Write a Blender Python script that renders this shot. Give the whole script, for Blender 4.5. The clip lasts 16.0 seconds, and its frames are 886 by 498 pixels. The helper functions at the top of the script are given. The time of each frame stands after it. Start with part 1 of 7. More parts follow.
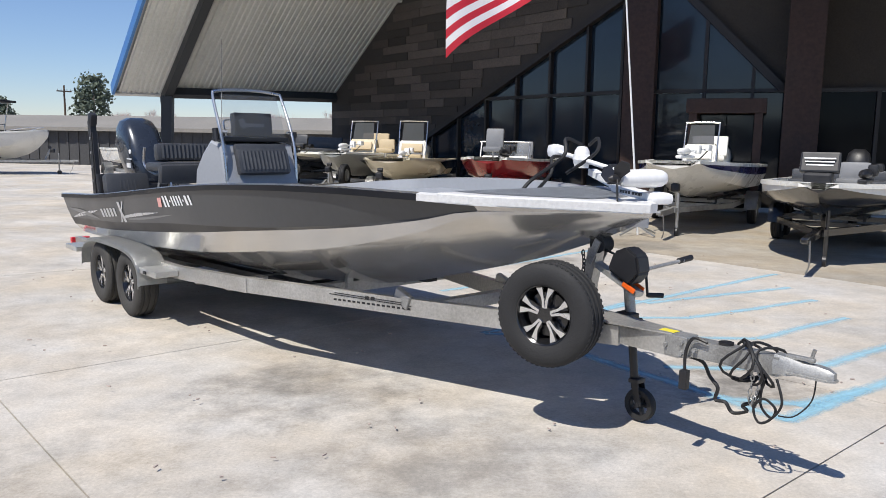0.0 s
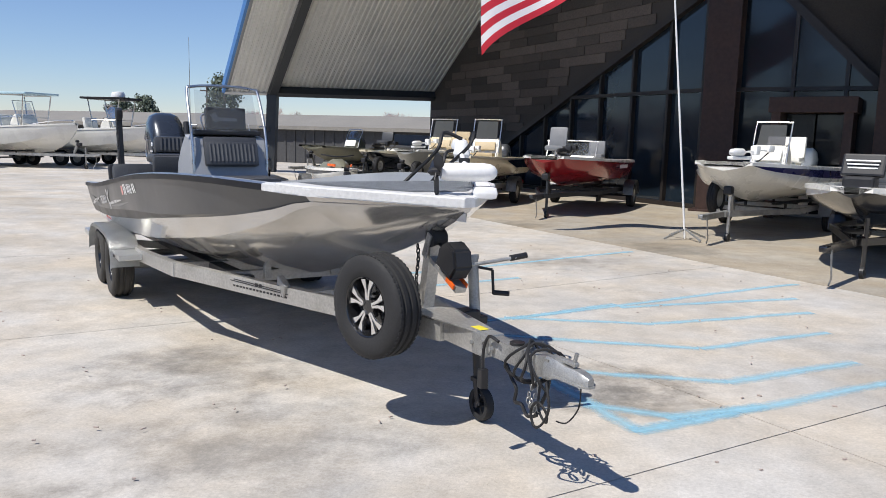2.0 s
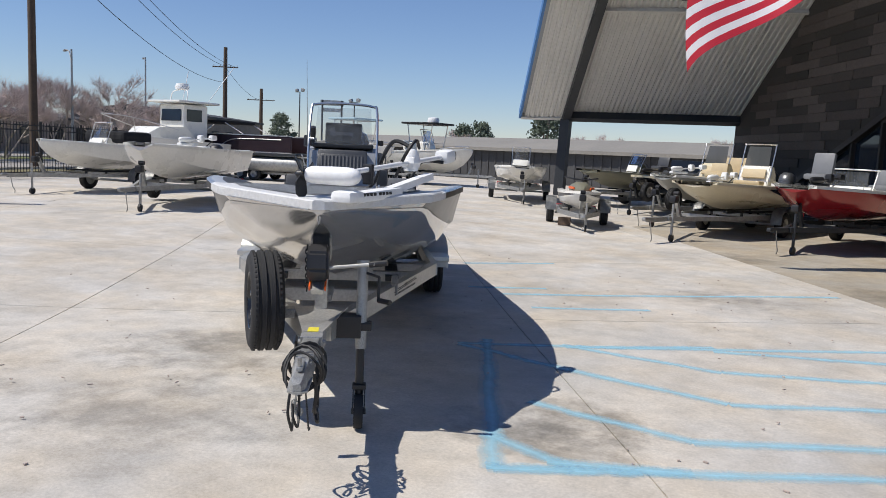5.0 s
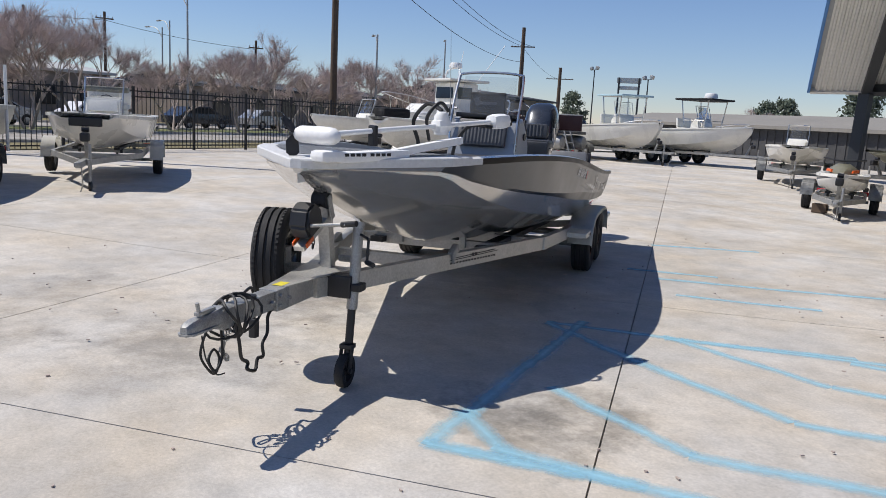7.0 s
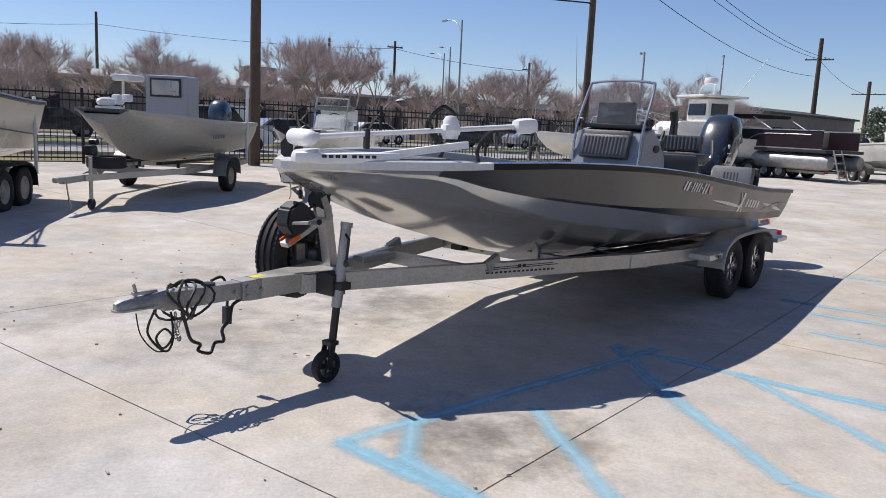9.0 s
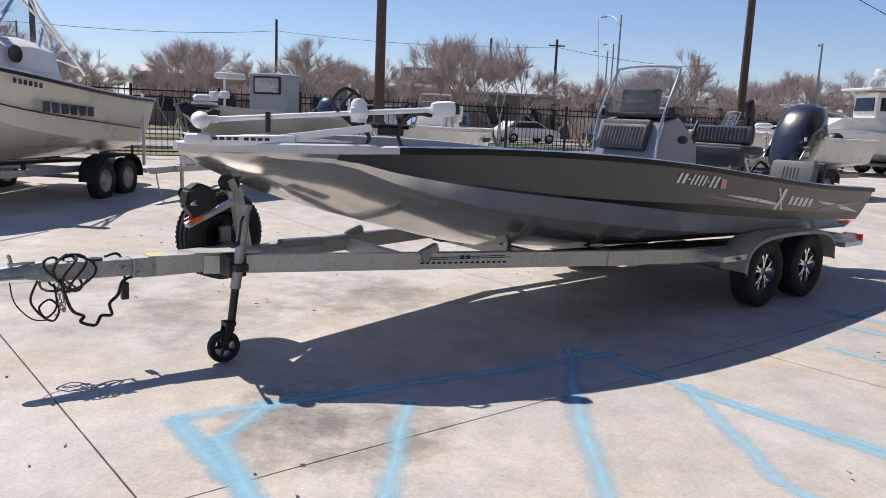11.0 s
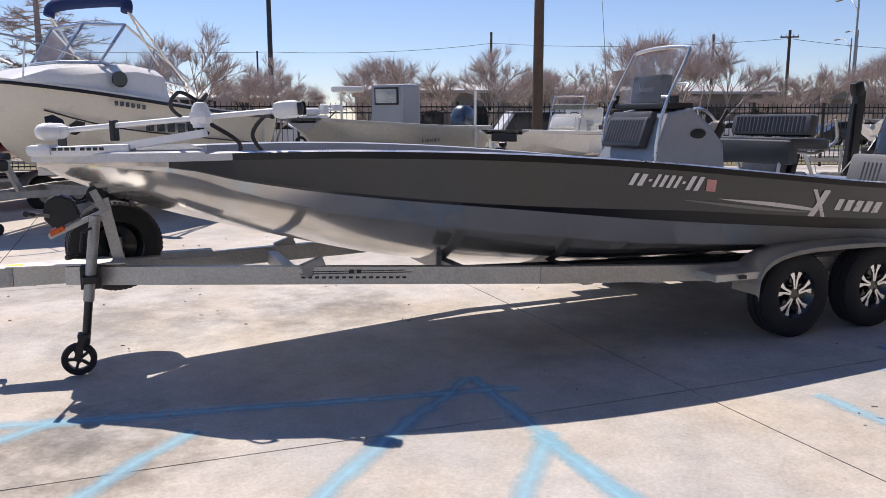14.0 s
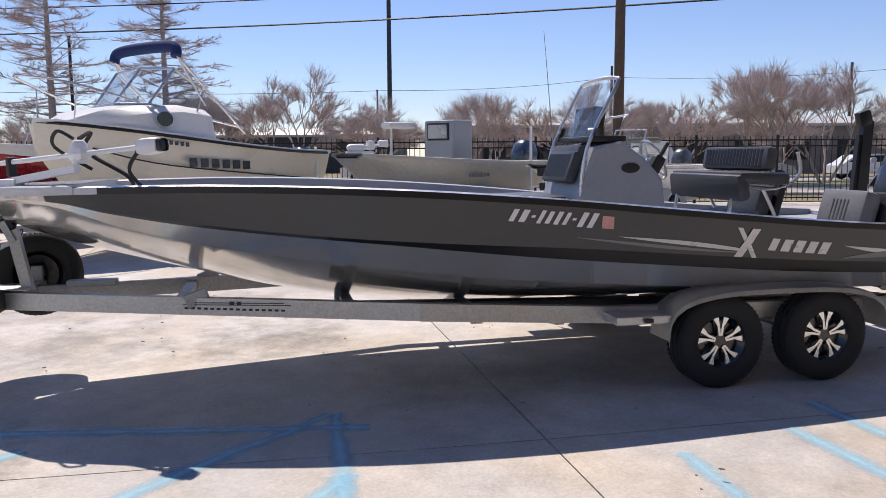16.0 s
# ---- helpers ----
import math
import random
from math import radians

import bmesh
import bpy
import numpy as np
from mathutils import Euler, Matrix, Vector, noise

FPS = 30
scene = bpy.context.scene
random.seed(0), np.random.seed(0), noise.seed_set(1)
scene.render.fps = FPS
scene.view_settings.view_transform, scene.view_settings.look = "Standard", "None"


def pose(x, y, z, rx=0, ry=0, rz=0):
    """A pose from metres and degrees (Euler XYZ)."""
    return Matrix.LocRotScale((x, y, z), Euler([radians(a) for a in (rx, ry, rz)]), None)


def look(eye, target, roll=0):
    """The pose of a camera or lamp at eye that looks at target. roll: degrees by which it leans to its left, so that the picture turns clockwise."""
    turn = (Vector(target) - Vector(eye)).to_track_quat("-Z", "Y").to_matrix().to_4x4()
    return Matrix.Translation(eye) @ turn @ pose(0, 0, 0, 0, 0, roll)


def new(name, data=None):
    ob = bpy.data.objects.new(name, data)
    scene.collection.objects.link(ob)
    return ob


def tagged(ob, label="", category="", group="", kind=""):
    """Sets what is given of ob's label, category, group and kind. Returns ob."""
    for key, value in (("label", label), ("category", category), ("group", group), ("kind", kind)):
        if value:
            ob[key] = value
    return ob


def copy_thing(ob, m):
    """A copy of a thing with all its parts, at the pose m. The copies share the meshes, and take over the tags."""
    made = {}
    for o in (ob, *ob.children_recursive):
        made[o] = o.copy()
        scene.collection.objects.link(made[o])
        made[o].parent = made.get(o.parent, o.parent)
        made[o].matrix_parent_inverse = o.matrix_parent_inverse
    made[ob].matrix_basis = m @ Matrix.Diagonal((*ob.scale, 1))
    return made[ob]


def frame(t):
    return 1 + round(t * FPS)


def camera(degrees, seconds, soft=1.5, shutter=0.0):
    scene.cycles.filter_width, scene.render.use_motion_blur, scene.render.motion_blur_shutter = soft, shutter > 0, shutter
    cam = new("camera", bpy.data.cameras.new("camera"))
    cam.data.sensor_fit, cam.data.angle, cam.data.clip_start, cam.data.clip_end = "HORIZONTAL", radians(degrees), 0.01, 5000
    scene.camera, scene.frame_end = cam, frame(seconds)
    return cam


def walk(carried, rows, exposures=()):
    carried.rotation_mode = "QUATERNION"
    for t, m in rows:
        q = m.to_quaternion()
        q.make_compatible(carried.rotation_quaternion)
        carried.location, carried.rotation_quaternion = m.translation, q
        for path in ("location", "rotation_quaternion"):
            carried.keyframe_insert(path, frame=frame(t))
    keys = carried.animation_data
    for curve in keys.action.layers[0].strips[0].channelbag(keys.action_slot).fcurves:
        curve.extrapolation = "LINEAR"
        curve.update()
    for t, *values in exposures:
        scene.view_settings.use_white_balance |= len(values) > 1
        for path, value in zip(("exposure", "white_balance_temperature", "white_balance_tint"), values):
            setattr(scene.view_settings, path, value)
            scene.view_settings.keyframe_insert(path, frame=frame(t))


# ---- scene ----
cam = camera(59.5, 16.0, soft=0.8)
METRES, EYE, TILT, LEAN, TURN = 14.385, 1.743, 0.0, -0.7, 0.0
ROWS = [
    (0.0, 0.0, 0.0, 0.0, 0.02, -7.95, -0.16),
    (0.5, 0.0305, -0.0005, 0.0002, 2.2, -8.33, 0.36),
    (1.0, 0.0617, -0.0024, 0.0004, 5.92, -8.52, 0.62),
    (1.5, 0.0928, 0.0036, -0.0016, 8.32, -8.41, -0.43),
    (2.0, 0.1257, 0.009, -0.0022, 10.05, -8.04, -0.75),
    (2.5, 0.1586, 0.0154, -0.0022, 13.71, -7.96, -0.63),
    (3.0, 0.1896, 0.0257, -0.0027, 17.7, -7.95, -1.52),
    (3.5, 0.2213, 0.033, -0.0036, 23.98, -7.47, -1.88),
    (6.0, 0.3466, 0.1385, -0.0077, 45.48, -7.49, -1.94),
    (6.5, 0.367, 0.1629, -0.0081, 52.81, -8.38, -2.03),
    (7.0, 0.3804, 0.1908, -0.0089, 57.99, -9.03, -2.54),
    (7.5, 0.3964, 0.2182, -0.0097, 63.47, -8.64, -2.14),
    (8.0, 0.4072, 0.2481, -0.0109, 69.76, -8.54, -2.12),
    (8.5, 0.413, 0.2803, -0.0101, 73.89, -8.52, -2.51),
    (9.0, 0.4223, 0.3109, -0.0108, 78.72, -8.46, -2.57),
    (11.5, 0.4209, 0.4629, -0.0133, 94.83, -9.36, -1.77),
    (12.0, 0.4121, 0.4918, -0.0129, 98.55, -9.8, -0.82),
    (12.5, 0.3973, 0.5177, -0.0137, 101.49, -10.22, -0.8),
    (13.0, 0.3839, 0.5446, -0.0144, 104.71, -9.96, -0.76),
    (13.5, 0.3693, 0.5685, -0.0145, 107.14, -9.7, -0.83),
    (14.0, 0.3514, 0.5892, -0.0135, 108.69, -8.76, -0.23),
    (14.5, 0.3394, 0.6144, -0.0139, 112.0, -7.5, 0.13),
    (15.0, 0.3255, 0.6416, -0.014, 115.43, -7.18, 0.27),
    (15.5, 0.3088, 0.6668, -0.0132, 116.97, -6.98, 0.38),
    (16.0, 0.2995, 0.6966, -0.0133, 118.48, -6.24, -0.01),
]
EXPOSURES = [(0.0, 0.09, 6440, 10), (2.5, 0.06, 6430, 10), (3.5, -0.01, 6500, 10), (7.0, -0.10, 6450, 11), (9.0, -0.03, 6480, 13), (12.0, 0.07, 6710, 15), (16.0, 0.17, 6750, 18)]
walk(cam, [(t, pose(0, 0, EYE, TILT, LEAN, TURN) @ pose(METRES * x, METRES * y, METRES * z, 90 + pitch, roll, yaw)) for t, x, y, z, yaw, pitch, roll in ROWS], EXPOSURES)

# ---- light ----
SUN = Vector((-0.44, -0.56, 1.09)).normalized()
world = bpy.data.worlds.new("sky")
scene.world = world
world.use_nodes = True
wn = world.node_tree
sky = wn.nodes.new("ShaderNodeTexSky")
sky.sky_type, sky.sun_disc = "NISHITA", False
sky.sun_elevation = math.asin(SUN.z)
sky.sun_rotation = math.atan2(SUN.x, SUN.y)
sky.air_density, sky.dust_density, sky.ozone_density = 1.0, 0.0, 4.6
wn.nodes["Background"].inputs[1].default_value = 0.098
tint = wn.nodes.new("ShaderNodeVectorMath")
tint.operation = "MULTIPLY"
tint.inputs[1].default_value = (0.97, 0.985, 1.13)
wn.links.new(sky.outputs[0], tint.inputs[0])
wn.links.new(tint.outputs[0], wn.nodes["Background"].inputs[0])
sun = new("sun", bpy.data.lights.new("sun", "SUN"))
sun.data.energy, sun.data.angle, sun.data.color = 5.0, radians(0.5), (1.0, 0.95, 0.87)
sun.matrix_world = look((0, 0, 30), Vector((0, 0, 30)) - SUN)


# ---- materials ----
def mat(name, col, rough=0.5, metal=0.0, vary=0.12, scale=3.0, bump=0.0, bscale=60.0, coat=0.0, rnd=0.0):
    """A surface with broad and fine variation of its base colour and roughness."""
    m = bpy.data.materials.new(name)
    m.use_nodes = True
    n, l = m.node_tree.nodes, m.node_tree.links
    b = n["Principled BSDF"]
    b.inputs["Metallic"].default_value = metal
    b.inputs["Coat Weight"].default_value = coat
    b.inputs["Coat Roughness"].default_value = 0.06
    tc = n.new("ShaderNodeTexCoord")
    a = n.new("ShaderNodeTexNoise")
    a.inputs["Scale"].default_value, a.inputs["Detail"].default_value = scale, 5
    f = n.new("ShaderNodeTexNoise")
    f.inputs["Scale"].default_value, f.inputs["Detail"].default_value = scale * 14, 3
    for t in (a, f):
        l.new(tc.outputs["Object"], t.inputs["Vector"])
    add = n.new("ShaderNodeMath")
    add.operation = "ADD"
    l.new(a.outputs["Fac"], add.inputs[0])
    l.new(f.outputs["Fac"], add.inputs[1])
    half = n.new("ShaderNodeMapRange")
    half.inputs["From Min"].default_value, half.inputs["From Max"].default_value = 0.7, 1.3
    half.inputs["To Min"].default_value, half.inputs["To Max"].default_value = 1 - vary, 1 + vary
    l.new(add.outputs[0], half.inputs["Value"])
    last = half.outputs[0]
    if rnd:
        oi = n.new("ShaderNodeObjectInfo")
        r = n.new("ShaderNodeMapRange")
        r.inputs["To Min"].default_value, r.inputs["To Max"].default_value = 1 - rnd, 1 + rnd
        l.new(oi.outputs["Random"], r.inputs["Value"])
        mu = n.new("ShaderNodeMath")
        mu.operation = "MULTIPLY"
        l.new(last, mu.inputs[0])
        l.new(r.outputs[0], mu.inputs[1])
        last = mu.outputs[0]
    mix = n.new("ShaderNodeVectorMath")
    mix.operation = "SCALE"
    mix.inputs[0].default_value = col
    l.new(last, mix.inputs["Scale"])
    l.new(mix.outputs[0], b.inputs["Base Color"])
    rr = n.new("ShaderNodeMapRange")
    rr.inputs["From Min"].default_value, rr.inputs["From Max"].default_value = 0.3, 0.7
    rr.inputs["To Min"].default_value, rr.inputs["To Max"].default_value = max(rough - 0.06, 0.02), min(rough + 0.08, 1)
    l.new(a.outputs["Fac"], rr.inputs["Value"])
    l.new(rr.outputs[0], b.inputs["Roughness"])
    if bump:
        bn = n.new("ShaderNodeTexNoise")
        bn.inputs["Scale"].default_value, bn.inputs["Detail"].default_value = bscale, 4
        l.new(tc.outputs["Object"], bn.inputs["Vector"])
        bp = n.new("ShaderNodeBump")
        bp.inputs["Strength"].default_value, bp.inputs["Distance"].default_value = bump, 0.01
        l.new(bn.outputs["Fac"], bp.inputs["Height"])
        l.new(bp.outputs[0], b.inputs["Normal"])
    return m


def glass(name, tint=(0.9, 0.95, 0.95), alpha=0.25, rough=0.03):
    """A thin clear sheet: mostly see-through, with a glossy face."""
    m = bpy.data.materials.new(name)
    m.use_nodes = True
    n, l = m.node_tree.nodes, m.node_tree.links
    out = n["Material Output"]
    tr = n.new("ShaderNodeBsdfTransparent")
    tr.inputs[0].default_value = (*tint, 1)
    gl = n.new("ShaderNodeBsdfGlossy")
    gl.inputs["Roughness"].default_value = rough
    df = n.new("ShaderNodeBsdfDiffuse")
    df.inputs[0].default_value = (0.5, 0.53, 0.55, 1)
    fr = n.new("ShaderNodeFresnel")
    fr.inputs[0].default_value = 1.3
    a, b = n.new("ShaderNodeMixShader"), n.new("ShaderNodeMixShader")
    a.inputs[0].default_value = alpha
    l.new(tr.outputs[0], a.inputs[1])
    l.new(df.outputs[0], a.inputs[2])
    l.new(fr.outputs[0], b.inputs[0])
    l.new(a.outputs[0], b.inputs[1])
    l.new(gl.outputs[0], b.inputs[2])
    l.new(b.outputs[0], out.inputs[0])
    return m


M = {
    "hull_silver": mat("silver_hull_paint", (0.56, 0.55, 0.53), 0.17, 0.75, 0.03, 1.2, coat=0.8),
    "hull_dark": mat("charcoal_hull_paint", (0.044, 0.046, 0.050), 0.34, 0.1, 0.08, 1.5, coat=0.2),
    "line_and_mirror": mat("black_rub_line_and_reflection", (0.006, 0.006, 0.008), 0.35, 0.0, 0.1, 2),
    "cap": mat("speckled_white_cap", (0.60, 0.60, 0.595), 0.5, 0.0, 0.12, 40, 0.2, 250),
    "deck": mat("grey_deck_coating", (0.30, 0.32, 0.35), 0.75, 0.0, 0.15, 20, 0.4, 250),
    "console": mat("grey_gelcoat", (0.33, 0.345, 0.37), 0.35, 0.0, 0.05, 2),
    "vinyl": mat("charcoal_vinyl", (0.055, 0.057, 0.062), 0.40, 0.0, 0.15, 6, 0.25, 120),
    "vinyl_light": mat("grey_vinyl", (0.17, 0.175, 0.185), 0.5, 0.0, 0.12, 6, 0.25, 120),
    "chrome": mat("polished_tube", (0.68, 0.66, 0.63), 0.3, 1.0, 0.05, 4),
    "alu": mat("trailer_aluminium", (0.49, 0.48, 0.455), 0.45, 0.75, 0.2, 4, 0.08, 40),
    "alu_dirty": mat("weathered_aluminium", (0.42, 0.415, 0.40), 0.5, 0.7, 0.2, 4, 0.1, 50),
    "tread": mat("tread_plate", (0.62, 0.62, 0.60), 0.4, 0.8, 0.12, 8, 0.6, 45),
    "galv": mat("galvanised_steel", (0.37, 0.37, 0.36), 0.5, 0.7, 0.3, 9, 0.1, 60),
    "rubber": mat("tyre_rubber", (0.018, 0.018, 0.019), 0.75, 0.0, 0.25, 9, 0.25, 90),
    "rubber_dusty": mat("grey_tyre_rubber", (0.045, 0.043, 0.04), 0.85, 0.0, 0.3, 7, 0.25, 90),
    "black": mat("black_plastic", (0.015, 0.015, 0.017), 0.45, 0.0, 0.2, 8),
    "rim_black": mat("gloss_black_rim", (0.012, 0.012, 0.013), 0.2, 0.0, 0.1, 8, coat=0.5),
    "rim_bright": mat("machined_rim", (0.78, 0.78, 0.78), 0.22, 0.9, 0.06, 8),
    "white": mat("white_plastic", (0.80, 0.80, 0.79), 0.4, 0.0, 0.05, 3),
    "cowl": mat("dark_navy_cowling", (0.035, 0.042, 0.055), 0.25, 0.3, 0.1, 3, coat=0.6),
    "cowl_grey": mat("graphite_panel", (0.10, 0.105, 0.115), 0.3, 0.4, 0.1, 3),
    "cowl_blue": mat("slate_blue_cowling", (0.06, 0.085, 0.12), 0.3, 0.3, 0.1, 3, coat=0.5),
    "gel_white": mat("white_gelcoat", (0.78, 0.765, 0.71), 0.28, 0.0, 0.06, 1.5, coat=0.3),
    "top_blue": mat("pale_blue_hard_top", (0.42, 0.58, 0.64), 0.4, 0.0, 0.08, 1.5),
    "gel_cream_pale": mat("pale_cream_gelcoat", (0.74, 0.70, 0.58), 0.3, 0.0, 0.05, 1.5, coat=0.3),
    "gel_cream": mat("cream_gelcoat", (0.66, 0.59, 0.43), 0.3, 0.0, 0.07, 1.5, coat=0.3),
    "gel_red": mat("metallic_red_gelcoat", (0.30, 0.012, 0.016), 0.22, 0.3, 0.12, 2, coat=0.6),
    "gel_navy": mat("navy_gelcoat", (0.02, 0.02, 0.10), 0.25, 0.0, 0.1, 2, coat=0.5),
    "gel_black": mat("black_gelcoat", (0.014, 0.014, 0.016), 0.2, 0.0, 0.1, 2, coat=0.6),
    "gel_grey": mat("bare_grey_aluminium", (0.42, 0.42, 0.39), 0.45, 0.35, 0.12, 1.5),
    "gel_green": mat("olive_hull", (0.17, 0.165, 0.12), 0.5, 0.0, 0.12, 2),
    "tan": mat("tan_vinyl", (0.50, 0.40, 0.25), 0.55, 0.0, 0.1, 5),
    "canvas_blue": mat("navy_canvas", (0.012, 0.03, 0.11), 0.9, 0.0, 0.15, 6, 0.3, 120),
    "canvas_black": mat("black_canvas", (0.012, 0.012, 0.014), 0.9, 0.0, 0.15, 6),
    "maroon": mat("maroon_panel", (0.026, 0.013, 0.017), 0.35, 0.2, 0.1, 2),
    "orange": mat("amber_marker_lens", (0.75, 0.12, 0.015), 0.3, 0.0, 0.1, 20),
    "red_lens": mat("red_lens", (0.6, 0.03, 0.04), 0.3, 0.0, 0.1, 20),
    "bluepaint": mat("marking_blue_chip", (0.16, 0.48, 0.72), 0.85, 0.0, 0.2, 6),
    "steel_dark": mat("dark_painted_steel", (0.028, 0.032, 0.038), 0.5, 0.1, 0.15, 2),
    "blue_trim": mat("blue_metal_trim", (0.05, 0.17, 0.42), 0.4, 0.2, 0.1, 1),
    "steel_brown": mat("brown_steel_column", (0.042, 0.022, 0.017), 0.6, 0.2, 0.35, 0.8, 0.2, 20),
    "fence": mat("black_iron", (0.012, 0.012, 0.013), 0.55, 0.1, 0.1, 3),
    "wood_pole": mat("weathered_pole_wood", (0.10, 0.07, 0.05), 0.9, 0.0, 0.3, 5, 0.6, 30),
    "bark": mat("grey_brown_bark", (0.42, 0.35, 0.31), 0.9, 0.0, 0.25, 6, 0.4, 30),
    "twig": mat("bare_twigs", (0.60, 0.51, 0.48), 0.95, 0.0, 0.25, 2),
    "needle": mat("green_foliage", (0.115, 0.14, 0.10), 0.9, 0.0, 0.35, 2),
    "wire": mat("black_cable", (0.012, 0.012, 0.013), 0.6, 0.0, 0.1, 4),
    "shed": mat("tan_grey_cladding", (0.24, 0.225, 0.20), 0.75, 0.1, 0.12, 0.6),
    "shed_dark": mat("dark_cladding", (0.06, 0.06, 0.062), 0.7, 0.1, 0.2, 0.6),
    "roof_light": mat("pale_metal_roof", (0.5, 0.49, 0.46), 0.5, 0.3, 0.1, 0.6),
    "brickwall": mat("brown_brick_wall", (0.26, 0.22, 0.19), 0.85, 0.0, 0.2, 1.5),
    "pane_dark": mat("dark_window_pane", (0.02, 0.025, 0.03), 0.08, 0.0, 0.1, 1),
    "flag_red": mat("red_nylon", (0.55, 0.02, 0.04), 0.6, 0.0, 0.08, 6),
    "flag_white": mat("white_nylon", (0.82, 0.80, 0.80), 0.6, 0.0, 0.05, 6),
    "car_white": mat("white_car_paint", (0.75, 0.75, 0.74), 0.25, 0.0, 0.05, 2, coat=0.5),
    "car_dark": mat("dark_car_paint", (0.02, 0.025, 0.035), 0.25, 0.2, 0.1, 2, coat=0.5),
    "car_silver": mat("silver_car_paint", (0.4, 0.41, 0.42), 0.25, 0.5, 0.05, 2, coat=0.5),
    "acrylic": glass("clear_acrylic", (0.86, 0.87, 0.89), 0.09),
    "acrylic_dark": glass("smoked_acrylic", (0.10, 0.10, 0.12), 0.15),
}


# ---- building helpers ----
def part(name, bm, material, parent, label="", smooth=None):
    """Links a bmesh as one mesh object under a thing or part."""
    bmesh.ops.recalc_face_normals(bm, faces=bm.faces)
    me = bpy.data.meshes.new(name)
    if smooth:
        lim = radians(smooth)
        for f in bm.faces:
            f.smooth = True
        for e in bm.edges:
            if len(e.link_faces) == 2 and e.calc_face_angle(0) > lim:
                e.smooth = False
    bm.to_mesh(me)
    bm.free()
    for x in material if isinstance(material, (list, tuple)) else [material]:
        me.materials.append(M[x] if isinstance(x, str) else x)
    ob = new(name, me)
    if parent:
        ob.parent = parent
    if label:
        tagged(ob, label)
    return ob


def thing(name, m, label, category, group="", kind=""):
    ob = new(name)
    ob.empty_display_size = 0.2
    ob.matrix_basis = m
    return tagged(ob, label, category, group, kind)


def bm_new():
    return bmesh.new()


def box(bm, c, s, rot=None, bev=0.0, mi=0):
    """A box with centre c and size s, turned by rot, its edges rounded by bev."""
    t = bmesh.new()
    bmesh.ops.create_cube(t, size=1)
    bmesh.ops.scale(t, vec=s, verts=t.verts)
    if bev:
        bmesh.ops.bevel(t, geom=t.edges[:], offset=bev, segments=2, affect="EDGES", profile=0.6)
    m = Matrix.Translation(c) @ (rot.to_4x4() if rot else Matrix())
    merge(bm, t, m, mi)
    return bm


def merge(bm, t, m=Matrix(), mi=0):
    """Adds the bmesh t, moved by m, to bm."""
    vs = {}
    for v in t.verts:
        vs[v] = bm.verts.new(m @ v.co)
    for f in t.faces:
        try:
            g = bm.faces.new([vs[v] for v in f.verts])
            g.material_index = mi if mi else f.material_index
            g.smooth = f.smooth
        except ValueError:
            pass
    t.free()


def turn(axis, deg):
    return Matrix.Rotation(radians(deg), 3, axis)


def cyl(bm, a, b, r, r2=None, n=10, mi=0, caps=True):
    """A rod from a to b."""
    a, b = Vector(a), Vector(b)
    r2 = r if r2 is None else r2
    q = (b - a).to_track_quat("Z", "Y").to_matrix()
    rings = []
    for p, rr in ((a, r), (b, r2)):
        rings.append([bm.verts.new(p + q @ Vector((rr * math.cos(i * math.tau / n), rr * math.sin(i * math.tau / n), 0))) for i in range(n)])
    for i in range(n):
        f = bm.faces.new((rings[0][i], rings[0][(i + 1) % n], rings[1][(i + 1) % n], rings[1][i]))
        f.material_index = mi
    if caps:
        for ring in rings:
            bm.faces.new(ring).material_index = mi
    return bm


def tube(bm, pts, r, n=8, closed=False, mi=0):
    """A bent pipe through pts."""
    pts = [Vector(p) for p in pts]
    k = len(pts)
    rings = []
    side = None
    for i in range(k):
        if closed:
            d = pts[(i + 1) % k] - pts[i - 1]
        else:
            d = pts[min(i + 1, k - 1)] - pts[max(i - 1, 0)]
        d.normalize()
        if side is None:
            side = d.orthogonal().normalized()
        side = (side - d * side.dot(d)).normalized()
        up = d.cross(side)
        rings.append([bm.verts.new(pts[i] + r * (side * math.cos(j * math.tau / n) + up * math.sin(j * math.tau / n))) for j in range(n)])
    for i in range(k if closed else k - 1):
        p, q = rings[i], rings[(i + 1) % k]
        for j in range(n):
            bm.faces.new((p[j], p[(j + 1) % n], q[(j + 1) % n], q[j])).material_index = mi
    if not closed:
        bm.faces.new(rings[0]).material_index = mi
        bm.faces.new(rings[-1]).material_index = mi
    return bm


def bent(pts, k=6):
    """A smooth line through pts."""
    pts = [Vector(p) for p in pts]
    out = []
    for i in range(len(pts) - 1):
        p0, p1, p2, p3 = pts[max(i - 1, 0)], pts[i], pts[i + 1], pts[min(i + 2, len(pts) - 1)]
        for j in range(k):
            t = j / k
            out.append(0.5 * ((2 * p1) + (p2 - p0) * t + (2 * p0 - 5 * p1 + 4 * p2 - p3) * t * t + (3 * p1 - p0 - 3 * p2 + p3) * t ** 3))
    return out + [pts[-1]]


